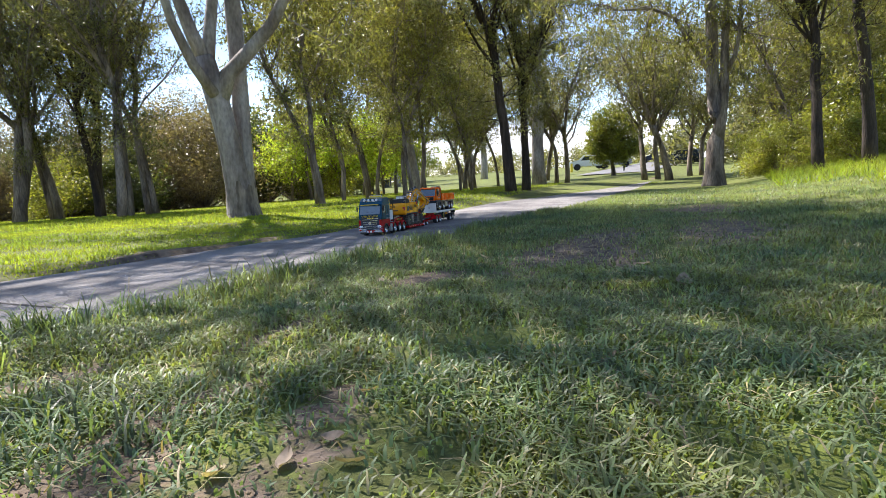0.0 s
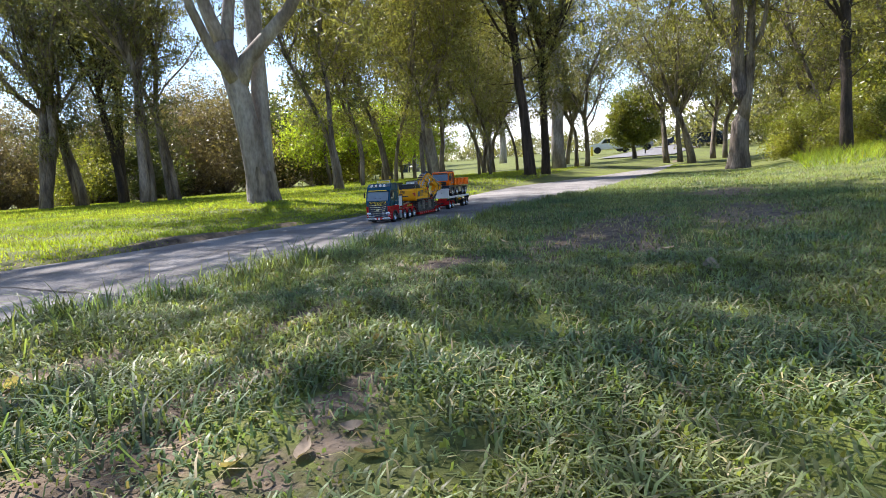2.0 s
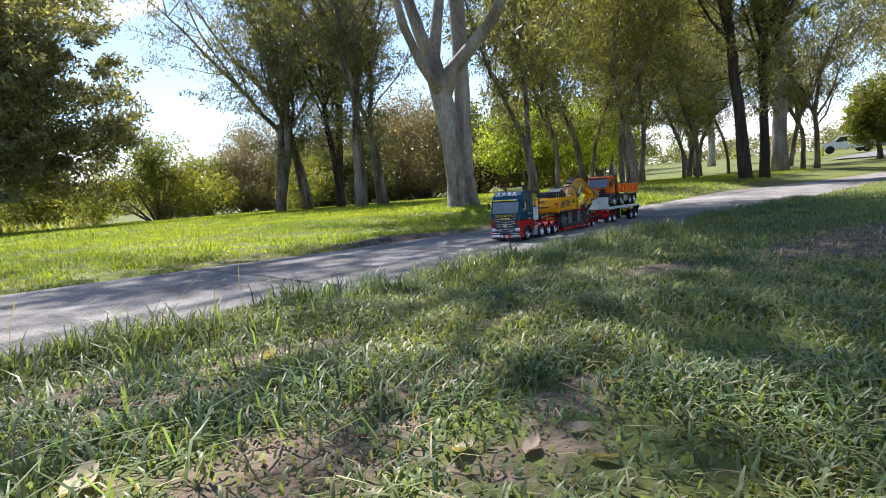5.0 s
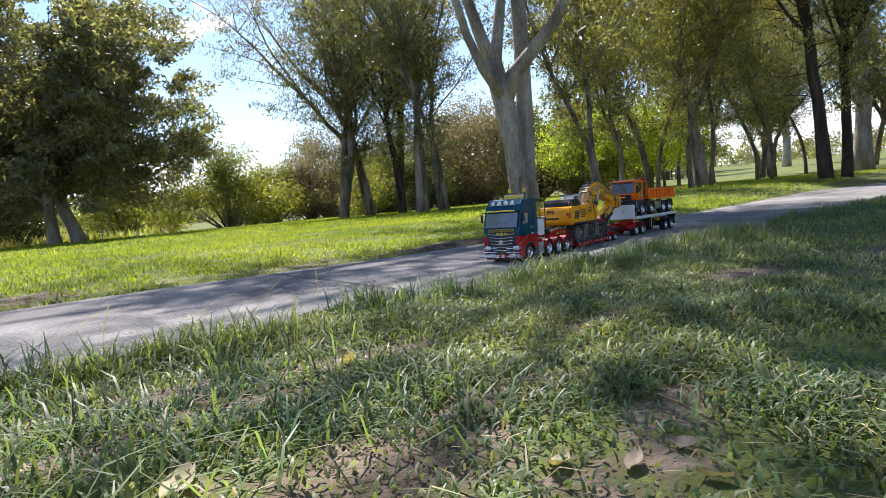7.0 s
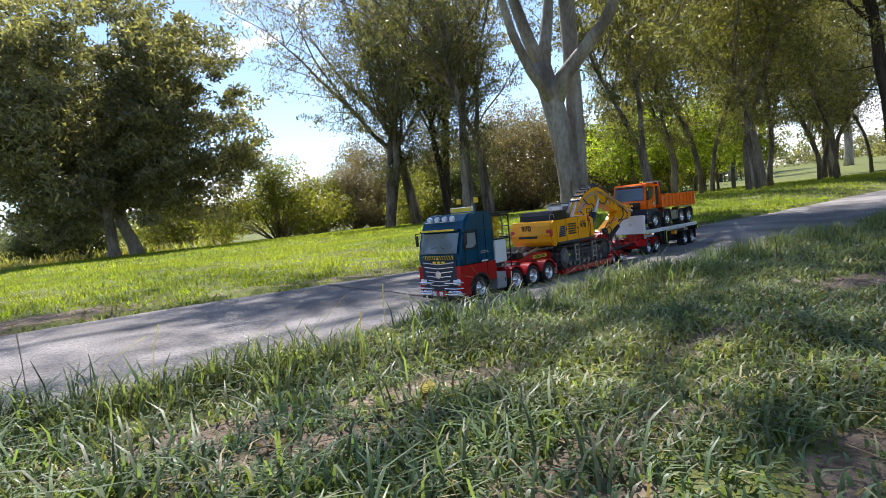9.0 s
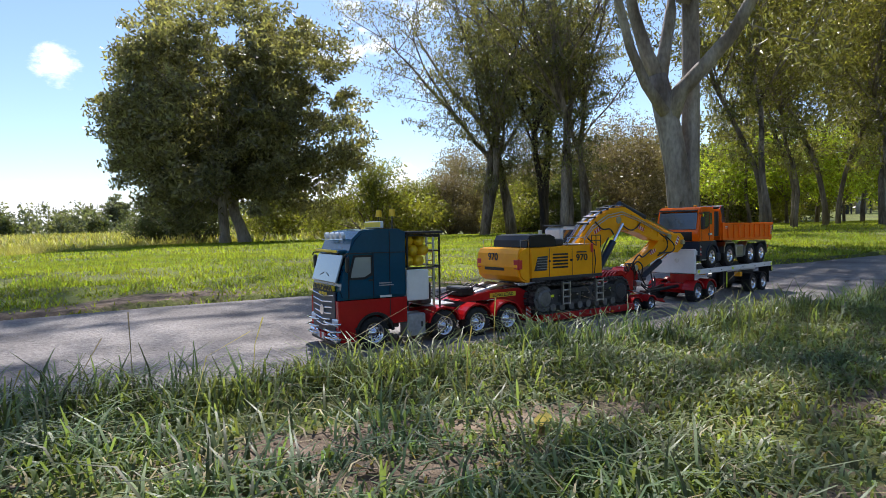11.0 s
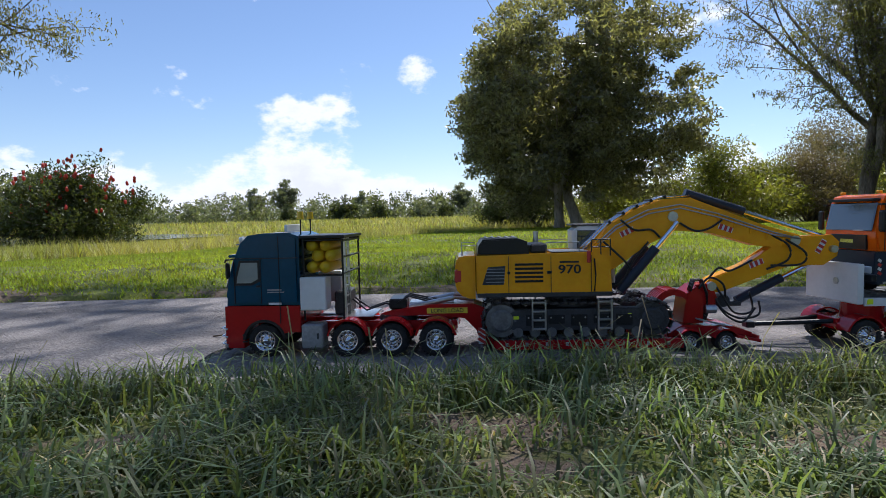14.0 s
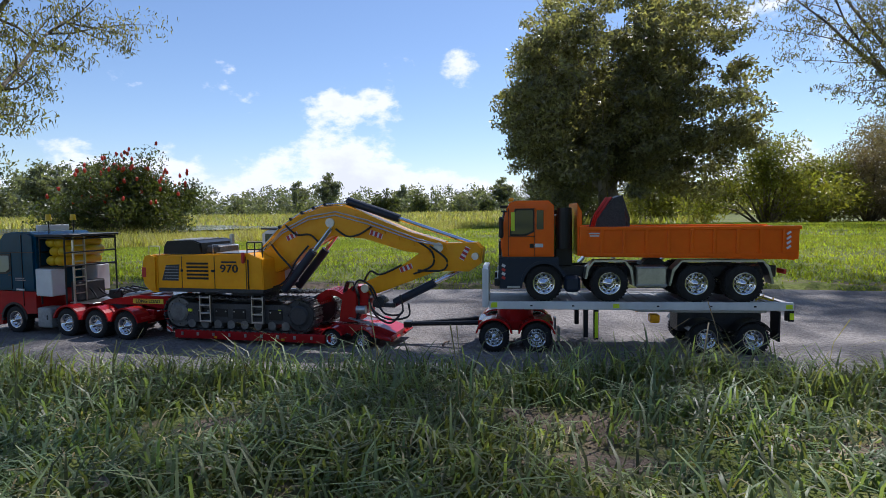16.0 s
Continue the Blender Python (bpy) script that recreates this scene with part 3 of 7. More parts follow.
pale = tree("gum_tree", "tall gum tree with a straight pale trunk", 15, 15, 0.29, 6.5, 2.6, 16000, M_PALE, L_GUM, spread=0.5, clump=0.7, limbs=5, leaf_size=(0.17, 0.05))
stand(pale, 27.19, 8.03, 0, 1.0)
another(pale, 21.47, 11.4, 90, 0.75)
for x, y, turn, size in ((38, 16, 40, 0.9), (52, 30, 120, 1.1), (60, 24, 200, 1.2), (70, 40, 10, 1.3), (45, 36, 300, 1.1)):
    another(pale, x, y, turn, size)
spindly = tree("gum_tree", "spindly open gum tree with bare grey branches", 16, 10, 0.13, 2.6, 2.2, 12000, M_BARK, L_GUM, spread=0.6, clump=0.55, limbs=6, stems=2, leaf_size=(0.16, 0.05), shoots=0)
stand(spindly, 31.59, 13.43, 0)
for x, y, turn, size in ((33.3, 14.5, 90, 0.9), (29.41, 7.5, 200, 0.9), (36.1, 4.41, 30, 1.25), (33.22, 3.24, 120, 1.2), (42, 12, 240, 1.2), (40, 2.2, 0, 1.2)):
    another(spindly, x, y, turn, size)
rounded = tree("round_tree", "dense round-crowned green tree standing by the car park", 17, 4.9, 0.16, 1.2, 1.9, 24000, M_BARK, L_YELLOW, spread=1.0, clump=0.5, limbs=9, leaf_size=(0.17, 0.09), low=1.0, droop=0.1)
stand(rounded, 44.69, 7.83, 0)

# wood on the bank
def twin_gum():
    """A stout trunk that parts into two upright stems, with a bare pale limb to one side."""
    rng = np.random.default_rng(18)
    t = thing("gum_tree", "large twin-stemmed gum tree at the foot of the bank", "tree")
    bm, tips = bmesh.new(), []

    def at(u, z, b=0.0):
        return Vector((b, -u, z))

    tube(bm, [at(-0.02, -0.25), at(-0.01, 0.1), at(0, 0.5), at(0.03, 1.2), at(0.02, 2.0), at(-0.04, 2.7), at(-0.05, 4.0), at(-0.12, 6.0), at(-0.5, 8.5), at(-0.9, 11)], [0.42, 0.31, 0.245, 0.215, 0.185, 0.165, 0.15, 0.125, 0.085, 0.03], 14)
    limbs = [
        ([at(0.06, 1.2, 0.02), at(0.16, 1.8, 0.04), at(0.24, 2.6, 0.05), at(0.27, 4.0, 0.1), at(0.42, 6.0, 0.2), at(0.9, 8.4, 0.4), at(1.3, 10.6, 0.3)], 0.17, 0.03),
        ([at(-0.08, 3.0), at(-0.32, 3.45, -0.05), at(-0.62, 3.95, -0.1), at(-0.95, 4.55, -0.2), at(-1.5, 4.85, -0.3), at(-2.4, 4.95, -0.4)], 0.085, 0.03),
        ([at(0.28, 3.0, 0.05), at(0.5, 3.4, 0.0), at(0.62, 4.0, 0.0), at(0.66, 5.4, -0.1), at(1.1, 7.2, -0.4)], 0.075, 0.03),
        ([at(-0.1, 5.6), at(-0.6, 6.6, 0.3), at(-1.5, 7.8, 0.8), at(-2.2, 8.6, 1.0)], 0.08, 0.02),
        ([at(0.4, 6.0, 0.2), at(1.2, 6.6, -0.4), at(2.2, 7.0, -1.0)], 0.07, 0.02),
    ]
    for pts, r0, r1 in limbs:
        limb(bm, pts, r0, r1, 10)
        for q, p in zip(pts, pts[1:]):
            if p.z < 3.9:
                continue
            for _ in range(7):
                sp = wander(rng, p, (p - q).normalized() + Vector(rng.normal(size=3)) * 0.9, 1.0 + 1.3 * rng.random(), 5, 0.25, -0.05)
                limb(bm, sp, 0.02, 0.005, 4)
                tips += sp[2:]
    part("trunk", bm, M_BARK, t, smooth=True)
    cen = np.array([tuple(p) for p in tips])
    me = leaves_mesh("crown", cen, 0.42 * (0.5 + rng.random(len(cen))), 18000, 0.12, 0.04, rng, 0.9, 0.9)
    me.materials.append(L_OLIVE)
    new("crown", me).parent = t
    return t


bank_gum = stand(twin_gum(), 18.37, 0.46)
another(dark_tree, 16.29, -1.73, 20, 0.8, "dark leaning tree on the grassy bank")
another(dark_tree, 15.18, -2.5, 140, 0.85, "dark leaning tree on the grassy bank")
rnd = np.random.default_rng(77)
for i in range(30):
    x, y = 19.5 + 22 * rnd.random(), -1.4 - 11 * rnd.random()
    src = (dark_tree, sapling, spindly, sapling)[i % 4]
    another(src, x, y, 360 * rnd.random(), 0.75 + 0.4 * rnd.random(), "tree of the shady wood on the bank")
for x, y, turn, size in ((10.5, -5.0, 30, 0.95), (7.0, -6.5, 80, 1.0), (2.0, -7.5, 140, 1.05), (-4.0, -7.0, 10, 1.0), (-10.0, -6.0, 200, 1.0)):
    another(dark_tree, x, y, turn, size, "tree of the shady wood on the bank")

# broad fig tree in the open
fig = tree("fig_tree", "broad grey-green fig tree with a dense domed crown", 21, 7.8, 0.2, 1.5, 3.95, 125000, M_PALE, L_FICUS, spread=1.2, clump=0.5, limbs=9, stems=2, leaf_size=(0.15, 0.066), low=0.95, droop=0.25)
stand(fig, 2.72, 20.05, 0)

# shrubs
LOBES = {}


def shrub(name, label, seed, width, height, leaves, leaf, leaf_size=(0.14, 0.06), lobes=26, category="shrub"):
    rng = np.random.default_rng(seed)
    t = thing(name, label, category)
    bm = bmesh.new()
    cen = []
    for i in range(lobes):
        a, u = rng.random() * 6.28, rng.random()
        rr = math.sqrt(1 - u * u) * (0.45 + 0.55 * rng.random()) * (1 + 0.28 * math.sin(2 * a + seed))
        z = height * (0.12 + 0.72 * u * (0.8 + 0.3 * rng.random()) * (1 + 0.25 * math.sin(3 * a + seed)))
        p = Vector((math.cos(a) * rr * width / 2, math.sin(a) * rr * width / 2, z))
        cen.append(tuple(p))
        if i % 2 == 0:
            limb(bm, [Vector((p.x * 0.1, p.y * 0.1, -0.1)), Vector((p.x * 0.5, p.y * 0.5, z * 0.6)), p], 0.05, 0.012, 5)
    part("branchwork", bm, M_BARK, t, smooth=True)
    cen = np.array(cen)
    LOBES[name] = cen
    me = leaves_mesh("foliage", cen, np.full(len(cen), height * 0.26) * (0.6 + 0.7 * rng.random(len(cen))), leaves, *leaf_size, rng, 0.2, 0.85)
    me.materials.append(leaf)
    new("foliage", me).parent = t
    return t


red = shrub("flowering_shrub", "dark rounded shrub dotted with red flower spikes", 31, 3.7, 2.15, 24000, L_DARK, (0.10, 0.045), 80)
stand(red, -10.6, 14.9, 0, 0.95)
rng31 = np.random.default_rng(31)
M_FLOWER = material("red_flower", (0.55, 0.055, 0.03), 0.6, vary=0.3, scale=3, translucent=0.2)
high = [c for c in LOBES["flowering_shrub"] if c[2] > 0.7]
for k in range(110):
    bmf = bmesh.new()
    bmesh.ops.create_icosphere(bmf, subdivisions=1, radius=0.045)
    for v in bmf.verts:
        v.co.z *= 1.6
        v.co *= 0.8 + 0.4 * rng31.random()
    fl = part("flower", bmf, M_FLOWER, red)
    way = rng31.normal(size=3)
    way[2] = abs(way[2]) + 0.3
    fl.location = high[k % len(high)] + way / np.linalg.norm(way) * np.array([0.64, 0.64, 0.56])

brown = shrub("shrub", "tall dry brown-leaved shrub at the edge of the wood", 32, 5.5, 4.6, 24000, L_BROWN, (0.12, 0.05), 60)
stand(brown, 14.2, 26.5)
for x, y, turn, size in ((18.3, 21.5, 60, 1.0), (18.0, 19.4, 130, 0.95), (16.0, 23.5, 200, 0.95), (12.2, 24.5, 20, 0.7), (22, 24, 300, 1.1)):
    another(brown, x, y, turn, size)
yellowish = shrub("shrub", "loose yellow-green sunlit shrub", 33, 4.2, 3.0, 15000, L_YELLOW, (0.13, 0.06), 44)
stand(yellowish, 8.2, 23.2)
for x, y, turn, size in ((13.0, 20.3, 60, 0.7), (14.5, 21.8, 160, 0.8), (10.5, 24.5, 90, 0.8), (5.0, 26.0, 210, 0.8), (25, 20, 330, 1.2), (30, 22, 90, 1.3), (20.2, -1.2, 40, 0.5), (23.0, -2.0, 10, 0.6), (27.5, -1.6, 80, 0.7), (18.6, -3.0, 140, 0.5), (24.5, -4.2, 210, 1.0), (29.0, -5.5, 20, 1.3), (21.5, -5.4, 75, 0.9), (33.0, -3.5, 160, 1.2), (26.5, -8.0, 300, 1.5)):
    another(yellowish, x, y, turn, size)
lime = tree("small_tree", "bright lime-green young tree in sunlight", 34, 3.6, 0.06, 0.9, 1.5, 4800, M_BARK, L_LIME, spread=1.0, clump=0.38, limbs=7, leaf_size=(0.13, 0.07), low=1.1, droop=0.1)
stand(lime, 21.06, 17.3)
for x, y, turn, size in ((25.0, 17.5, 60, 1.3), (27.5, 16.6, 200, 1.1), (23.0, 12.3, 120, 0.8), (31, 19.5, 20, 1.4)):
    another(lime, x, y, turn, size)
darkshrub = shrub("shrub", "dense dark-green shrub in the shade of the wood", 35, 4.0, 3.6, 12000, L_DARK, (0.15, 0.07), 34)
stand(darkshrub, 22.36, 20.35)
for x, y, turn, size in ((19.8, 23.8, 0, 1.2), (14.0, 18.8, 40, 0.55), (15.3, 20.0, 140, 0.75), (0.2, 24.5, 20, 0.5), (1.6, 24.5, 100, 0.6), (28, 26, 10, 1.5), (36, 26, 60, 1.5), (24, -4.5, 30, 0.8), (30, -5, 130, 0.9), (20, -6, 250, 0.8)):
    another(darkshrub, x, y, turn, size)
side = tree("gum_tree", "leafy gum tree with drooping outer branches near the pond", 22, 9.5, 0.22, 2.2, 3.2, 36000, M_BARK, L_GUM, spread=1.0, clump=0.5, limbs=8, leaf_size=(0.10, 0.032), droop=1.0)
stand(side, -10.6, 8.9, 0)


# far woods beyond the field: one mass, with single trees standing out of it
def far_woods():
    rng = np.random.default_rng(41)
    cen, rad = [], []
    for i in range(1500):
        b = radians(-75 + 118 * rng.random())
        d = 135 + 55 * rng.random()
        h = (2.0 + 4.5 * rng.random() ** 1.5) * (1 + 0.8 * (b < radians(-38)))
        x, y = math.sin(b) * d, math.cos(b) * d
        for z in np.arange(0.5, h, 1.7):
            cen.append((x + rng.normal() * 0.8, y + rng.normal() * 0.8, float(ground(x, y)) + z))
            rad.append(1.3 + 0.9 * rng.random())
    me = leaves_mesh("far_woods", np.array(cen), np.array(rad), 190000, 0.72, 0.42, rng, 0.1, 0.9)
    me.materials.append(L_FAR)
    tagged(new("far_woods", me), "distant woods along the far side of the field, haze put into their grey-green", "woods", kind="stuff")
    # the wood behind the lawn
    cen, rad = [], []
    for i in range(420):
        b = radians(8 + 96 * rng.random())
        d = 62 + 45 * rng.random() + (40 if radians(60) < b < radians(85) else 0)
        h = (4 + 6 * rng.random()) * (0.4 if radians(60) < b < radians(85) or b < radians(40) else 1.0)
        x, y = math.sin(b) * d, math.cos(b) * d
        for z in np.arange(0.8, h, 1.6):
            cen.append((x + rng.normal() * 1.2, y + rng.normal() * 1.2, float(ground(x, y)) + z))
            rad.append(1.2 + 1.0 * rng.random())
    me = leaves_mesh("back_woods", np.array(cen), np.array(rad), 120000, 0.42, 0.26, rng, 0.3, 0.9)
    me.materials.append(L_GUM)
    tagged(new("back_woods", me), "background woods of grey-green gum trees", "woods", kind="stuff")


far_woods()
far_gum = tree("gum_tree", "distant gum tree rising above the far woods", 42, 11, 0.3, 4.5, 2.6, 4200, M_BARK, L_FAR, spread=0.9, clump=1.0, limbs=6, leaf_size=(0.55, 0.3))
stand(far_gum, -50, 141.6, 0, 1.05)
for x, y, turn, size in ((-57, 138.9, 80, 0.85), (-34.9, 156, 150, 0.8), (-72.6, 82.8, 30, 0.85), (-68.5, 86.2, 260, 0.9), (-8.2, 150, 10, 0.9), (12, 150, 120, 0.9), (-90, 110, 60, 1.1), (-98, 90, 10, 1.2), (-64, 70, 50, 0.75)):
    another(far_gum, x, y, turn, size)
far_round = shrub("far_bush", "distant rounded dark tree on the edge of the field", 43, 5.0, 4.8, 2600, L_DARK, (0.5, 0.3), 30, "tree")
stand(far_round, -24.7, 127.8, 0, 0.95)
for x, y, turn, size in ((-31.3, 126.4, 70, 1.0), (-33.5, 127, 10, 0.9), (-45, 128, 120, 0.8), (-10, 126, 40, 0.75), (3, 125, 80, 0.8)):
    another(far_round, x, y, turn, size)


# ---- convoy of scale-model vehicles ----
# local axes of all vehicles: x runs back from the nose of the tractor, -y is the side towards the lawn, z up from the path
def paint(name, colour, rough=0.2, coat=0.1, vary=0.12, metal=0.0):
    return material(name, colour, rough, metal, vary=vary, scale=14, fine=120, coat=coat, spec=0.28)


P_TEAL, P_RED = paint("teal_paint", (0.003, 0.057, 0.112)), paint("red_paint", (0.40, 0.010, 0.012))
P_YELLOW, P_ORANGE = paint("yellow_paint", (0.92, 0.40, 0.008), 0.25), paint("orange_paint", (0.98, 0.155, 0.005), 0.2)
P_WHITE, P_BLACK = paint("white_paint", (0.72, 0.73, 0.72), 0.4), paint("black_paint", (0.012, 0.013, 0.015), 0.4)
P_NAVY = paint("dark_blue_paint", (0.02, 0.03, 0.05), 0.4)
P_STEEL = material("brushed_steel", (0.55, 0.55, 0.54), 0.32, 1.0, vary=0.2, scale=30, fine=200)
P_CHROME = material("chrome", (0.75, 0.75, 0.76), 0.12, 1.0, vary=0.08, scale=20, fine=100)
P_GREY = material("grey_casting", (0.032, 0.034, 0.038), 0.5, 0.0, vary=0.35, scale=40, fine=200, bump=0.2)
P_ROLL = material("worn_grey_steel", (0.17, 0.17, 0.165), 0.5, 0.3, vary=0.4, scale=40, fine=200)
P_TRACK = material("worn_track_steel", (0.16, 0.155, 0.15), 0.38, 0.7, vary=0.8, scale=55, fine=260, bump=0.4, second=(0.02, 0.02, 0.02))
P_ALU = material("grey_deck", (0.36, 0.37, 0.37), 0.5, 0.3, vary=0.25, scale=20, fine=160)
P_RUBBER = material("tyre_rubber", (0.022, 0.021, 0.020), 0.85, vary=0.4, scale=60, fine=300, bump=0.3)
P_HOSE = material("rubber_hose", (0.015, 0.015, 0.016), 0.5, vary=0.2)
P_GLASS = material("tinted_glass", (0.03, 0.04, 0.045), 0.05, vary=0.05, spec=0.9, coat=1.0)
P_CLEAR = material("pale_window", (0.30, 0.33, 0.33), 0.06, vary=0.1, spec=0.9, coat=1.0)
# glossy glass whose grey base stands in for the pale sky reflection
P_SCREEN = material("sky_toned_windscreen", (0.13, 0.16, 0.17), 0.05, vary=0.15, scale=12, spec=0.9, coat=1.0)
P_SIGN = material("sign_yellow", (0.80, 0.58, 0.03), 0.5, vary=0.12)
P_BALL = material("yellow_plastic", (0.78, 0.50, 0.01), 0.4, vary=0.15, scale=20)
P_FLUO = material("reflector_yellow", (0.70, 0.85, 0.02), 0.35, vary=0.08)
P_AMBER = material("amber_lens", (0.85, 0.35, 0.01), 0.25, vary=0.1)
P_LAMP = material("lamp_glass", (0.75, 0.78, 0.8), 0.1, vary=0.1, coat=1.0)
P_STRIPE = material("red_stripe", (0.55, 0.03, 0.02), 0.5, vary=0.1)
P_INK = material("black_print", (0.012, 0.012, 0.012), 0.6, vary=0.05)


def lathe(bm, profile, sides=28, mat=0):
    """Turns a profile of (radius, y) round the y axis."""
    rings = [[bm.verts.new((r * math.cos(a), y, r * math.sin(a))) for a in (2 * math.pi * k / sides for k in range(sides))] for r, y in profile]
    for a, b in zip(rings, rings[1:]):
        for k in range(sides):
            f = bm.faces.new((a[k], a[(k + 1) % sides], b[(k + 1) % sides], b[k]))
            f.material_index, f.smooth = mat, True
    return rings


WHEEL_MESHES = {}
ROLLING = []  # wheels that turn: wheel, place, radius


def wheel(parent, x, y, z, r, w, rim_share=0.62, turns=True):
    """A tyre with tread blocks, and a dished steel rim with a hub and nuts."""
    side = -1 if y < 0 else 1
    key = (r, w, side, rim_share)
    if key not in WHEEL_MESHES:
        bm = bmesh.new()
        rr = r * rim_share
        lathe(bm, [(rr, -w / 2 * 0.9), (rr * 1.08, -w / 2), (r * 0.92, -w / 2), (r * 0.985, -w * 0.40), (r, -w * 0.2), (r, w * 0.2), (r * 0.985, w * 0.40), (r * 0.92, w / 2), (rr * 1.08, w / 2), (rr, w / 2 * 0.9), (rr, -w / 2 * 0.9)], 32)
        for k in range(30):
            a = 2 * math.pi * k / 30
            for s in (-1, 1):
                m = Matrix.Rotation(-a - 0.05 * s, 4, "Y") @ Matrix.Translation((r * 0.995, s * w * 0.26, 0))
                box(bm, -0.0012, 0.0012, -w * 0.19, w * 0.19, -r * 0.062, r * 0.062, 0, m)
        tyre = part("wheel", bm, P_RUBBER)
        bm = bmesh.new()
        o = side * w / 2
        prof = [(rr * 1.02, o * 0.98), (rr * 0.93, o * 1.0), (rr * 0.86, o * 0.72), (rr * 0.62, o * 0.45), (rr * 0.5, o * 0.48), (rr * 0.42, o * 0.8), (rr * 0.24, o * 0.9), (rr * 0.2, o * 1.05), (0.0004, o * 1.08)]
        lathe(bm, prof, 24)
        for k in range(10):
            a = 2 * math.pi * k / 10
            c = Vector((math.cos(a) * rr * 0.55, o * 0.5, math.sin(a) * rr * 0.55))
            rod(bm, c, c + Vector((0, side * w * 0.12, 0)), rr * 0.06, sides=6)
            a += math.pi / 10
            c = Vector((math.cos(a) * rr * 0.74, o * 0.60, math.sin(a) * rr * 0.74))
            rod(bm, c, c + Vector((0, side * 0.0012, 0)), rr * 0.09, sides=8, mat=1)
        rim = part("rim", bm, [P_CHROME, P_BLACK], tyre, "polished metal rim")
        WHEEL_MESHES[key] = (tyre.data, rim.data)
        ty = tyre
    else:
        ty = new("wheel", WHEEL_MESHES[key][0])
        rim = tagged(new("rim", WHEEL_MESHES[key][1]), "polished metal rim")
        rim.parent = ty
    ty.parent = parent
    ty.location = (x, y, z)
    if turns:
        ROLLING.append((ty, (x, y, z), r))
    return ty


def arc_points(cx, cz, r, a0, a1, n):
    return [(cx + r * math.cos(radians(a0 + (a1 - a0) * i / (n - 1))), cz + r * math.sin(radians(a0 + (a1 - a0) * i / (n - 1)))) for i in range(n)]


def mudguard(parent, cx, cz, r, y0, y1, mat, a0=12, a1=168, thick=0.004):
    bm = bmesh.new()
    out = arc_points(cx, cz, r, a0, a1, 12)
    inn = arc_points(cx, cz, r - thick, a1, a0, 12)
    plate(bm, out + inn, y0, y1)
    return part("mudguard", bm, mat, parent)


def text_mesh(name, words, size, mat, parent, m, label=""):
    """Raised lettering in the built-in font, turned into a mesh."""
    cu = bpy.data.curves.new(name, "FONT")
    cu.offset = size * 0.018
    cu.body, cu.size, cu.extrude, cu.align_x, cu.align_y = words, size, 0.0004, "CENTER", "CENTER"
    tmp = new(name, cu)
    bpy.context.view_layer.update()
    me = bpy.data.meshes.new_from_object(tmp.evaluated_get(bpy.context.evaluated_depsgraph_get()))
    bpy.data.objects.remove(tmp)
    me.materials.clear()
    me.materials.append(mat)
    ob = new(name, me)
    ob.parent, ob.matrix_basis = parent, m
    return tagged(ob, label)


def one_box(name, parent, mat, x0, x1, y0, y1, z0, z1, bevel=0.0015, label="", m=None):
    bm = bmesh.new()
    box(bm, x0, x1, y0, y1, z0, z1, bevel, m)
    return part(name, bm, mat, parent, label)


def mirrored(f):
    """Calls f for both sides."""
    for s in (-1, 1):
        f(s)


def side_y(s, a, b):
    return (min(s * a, s * b), max(s * a, s * b))


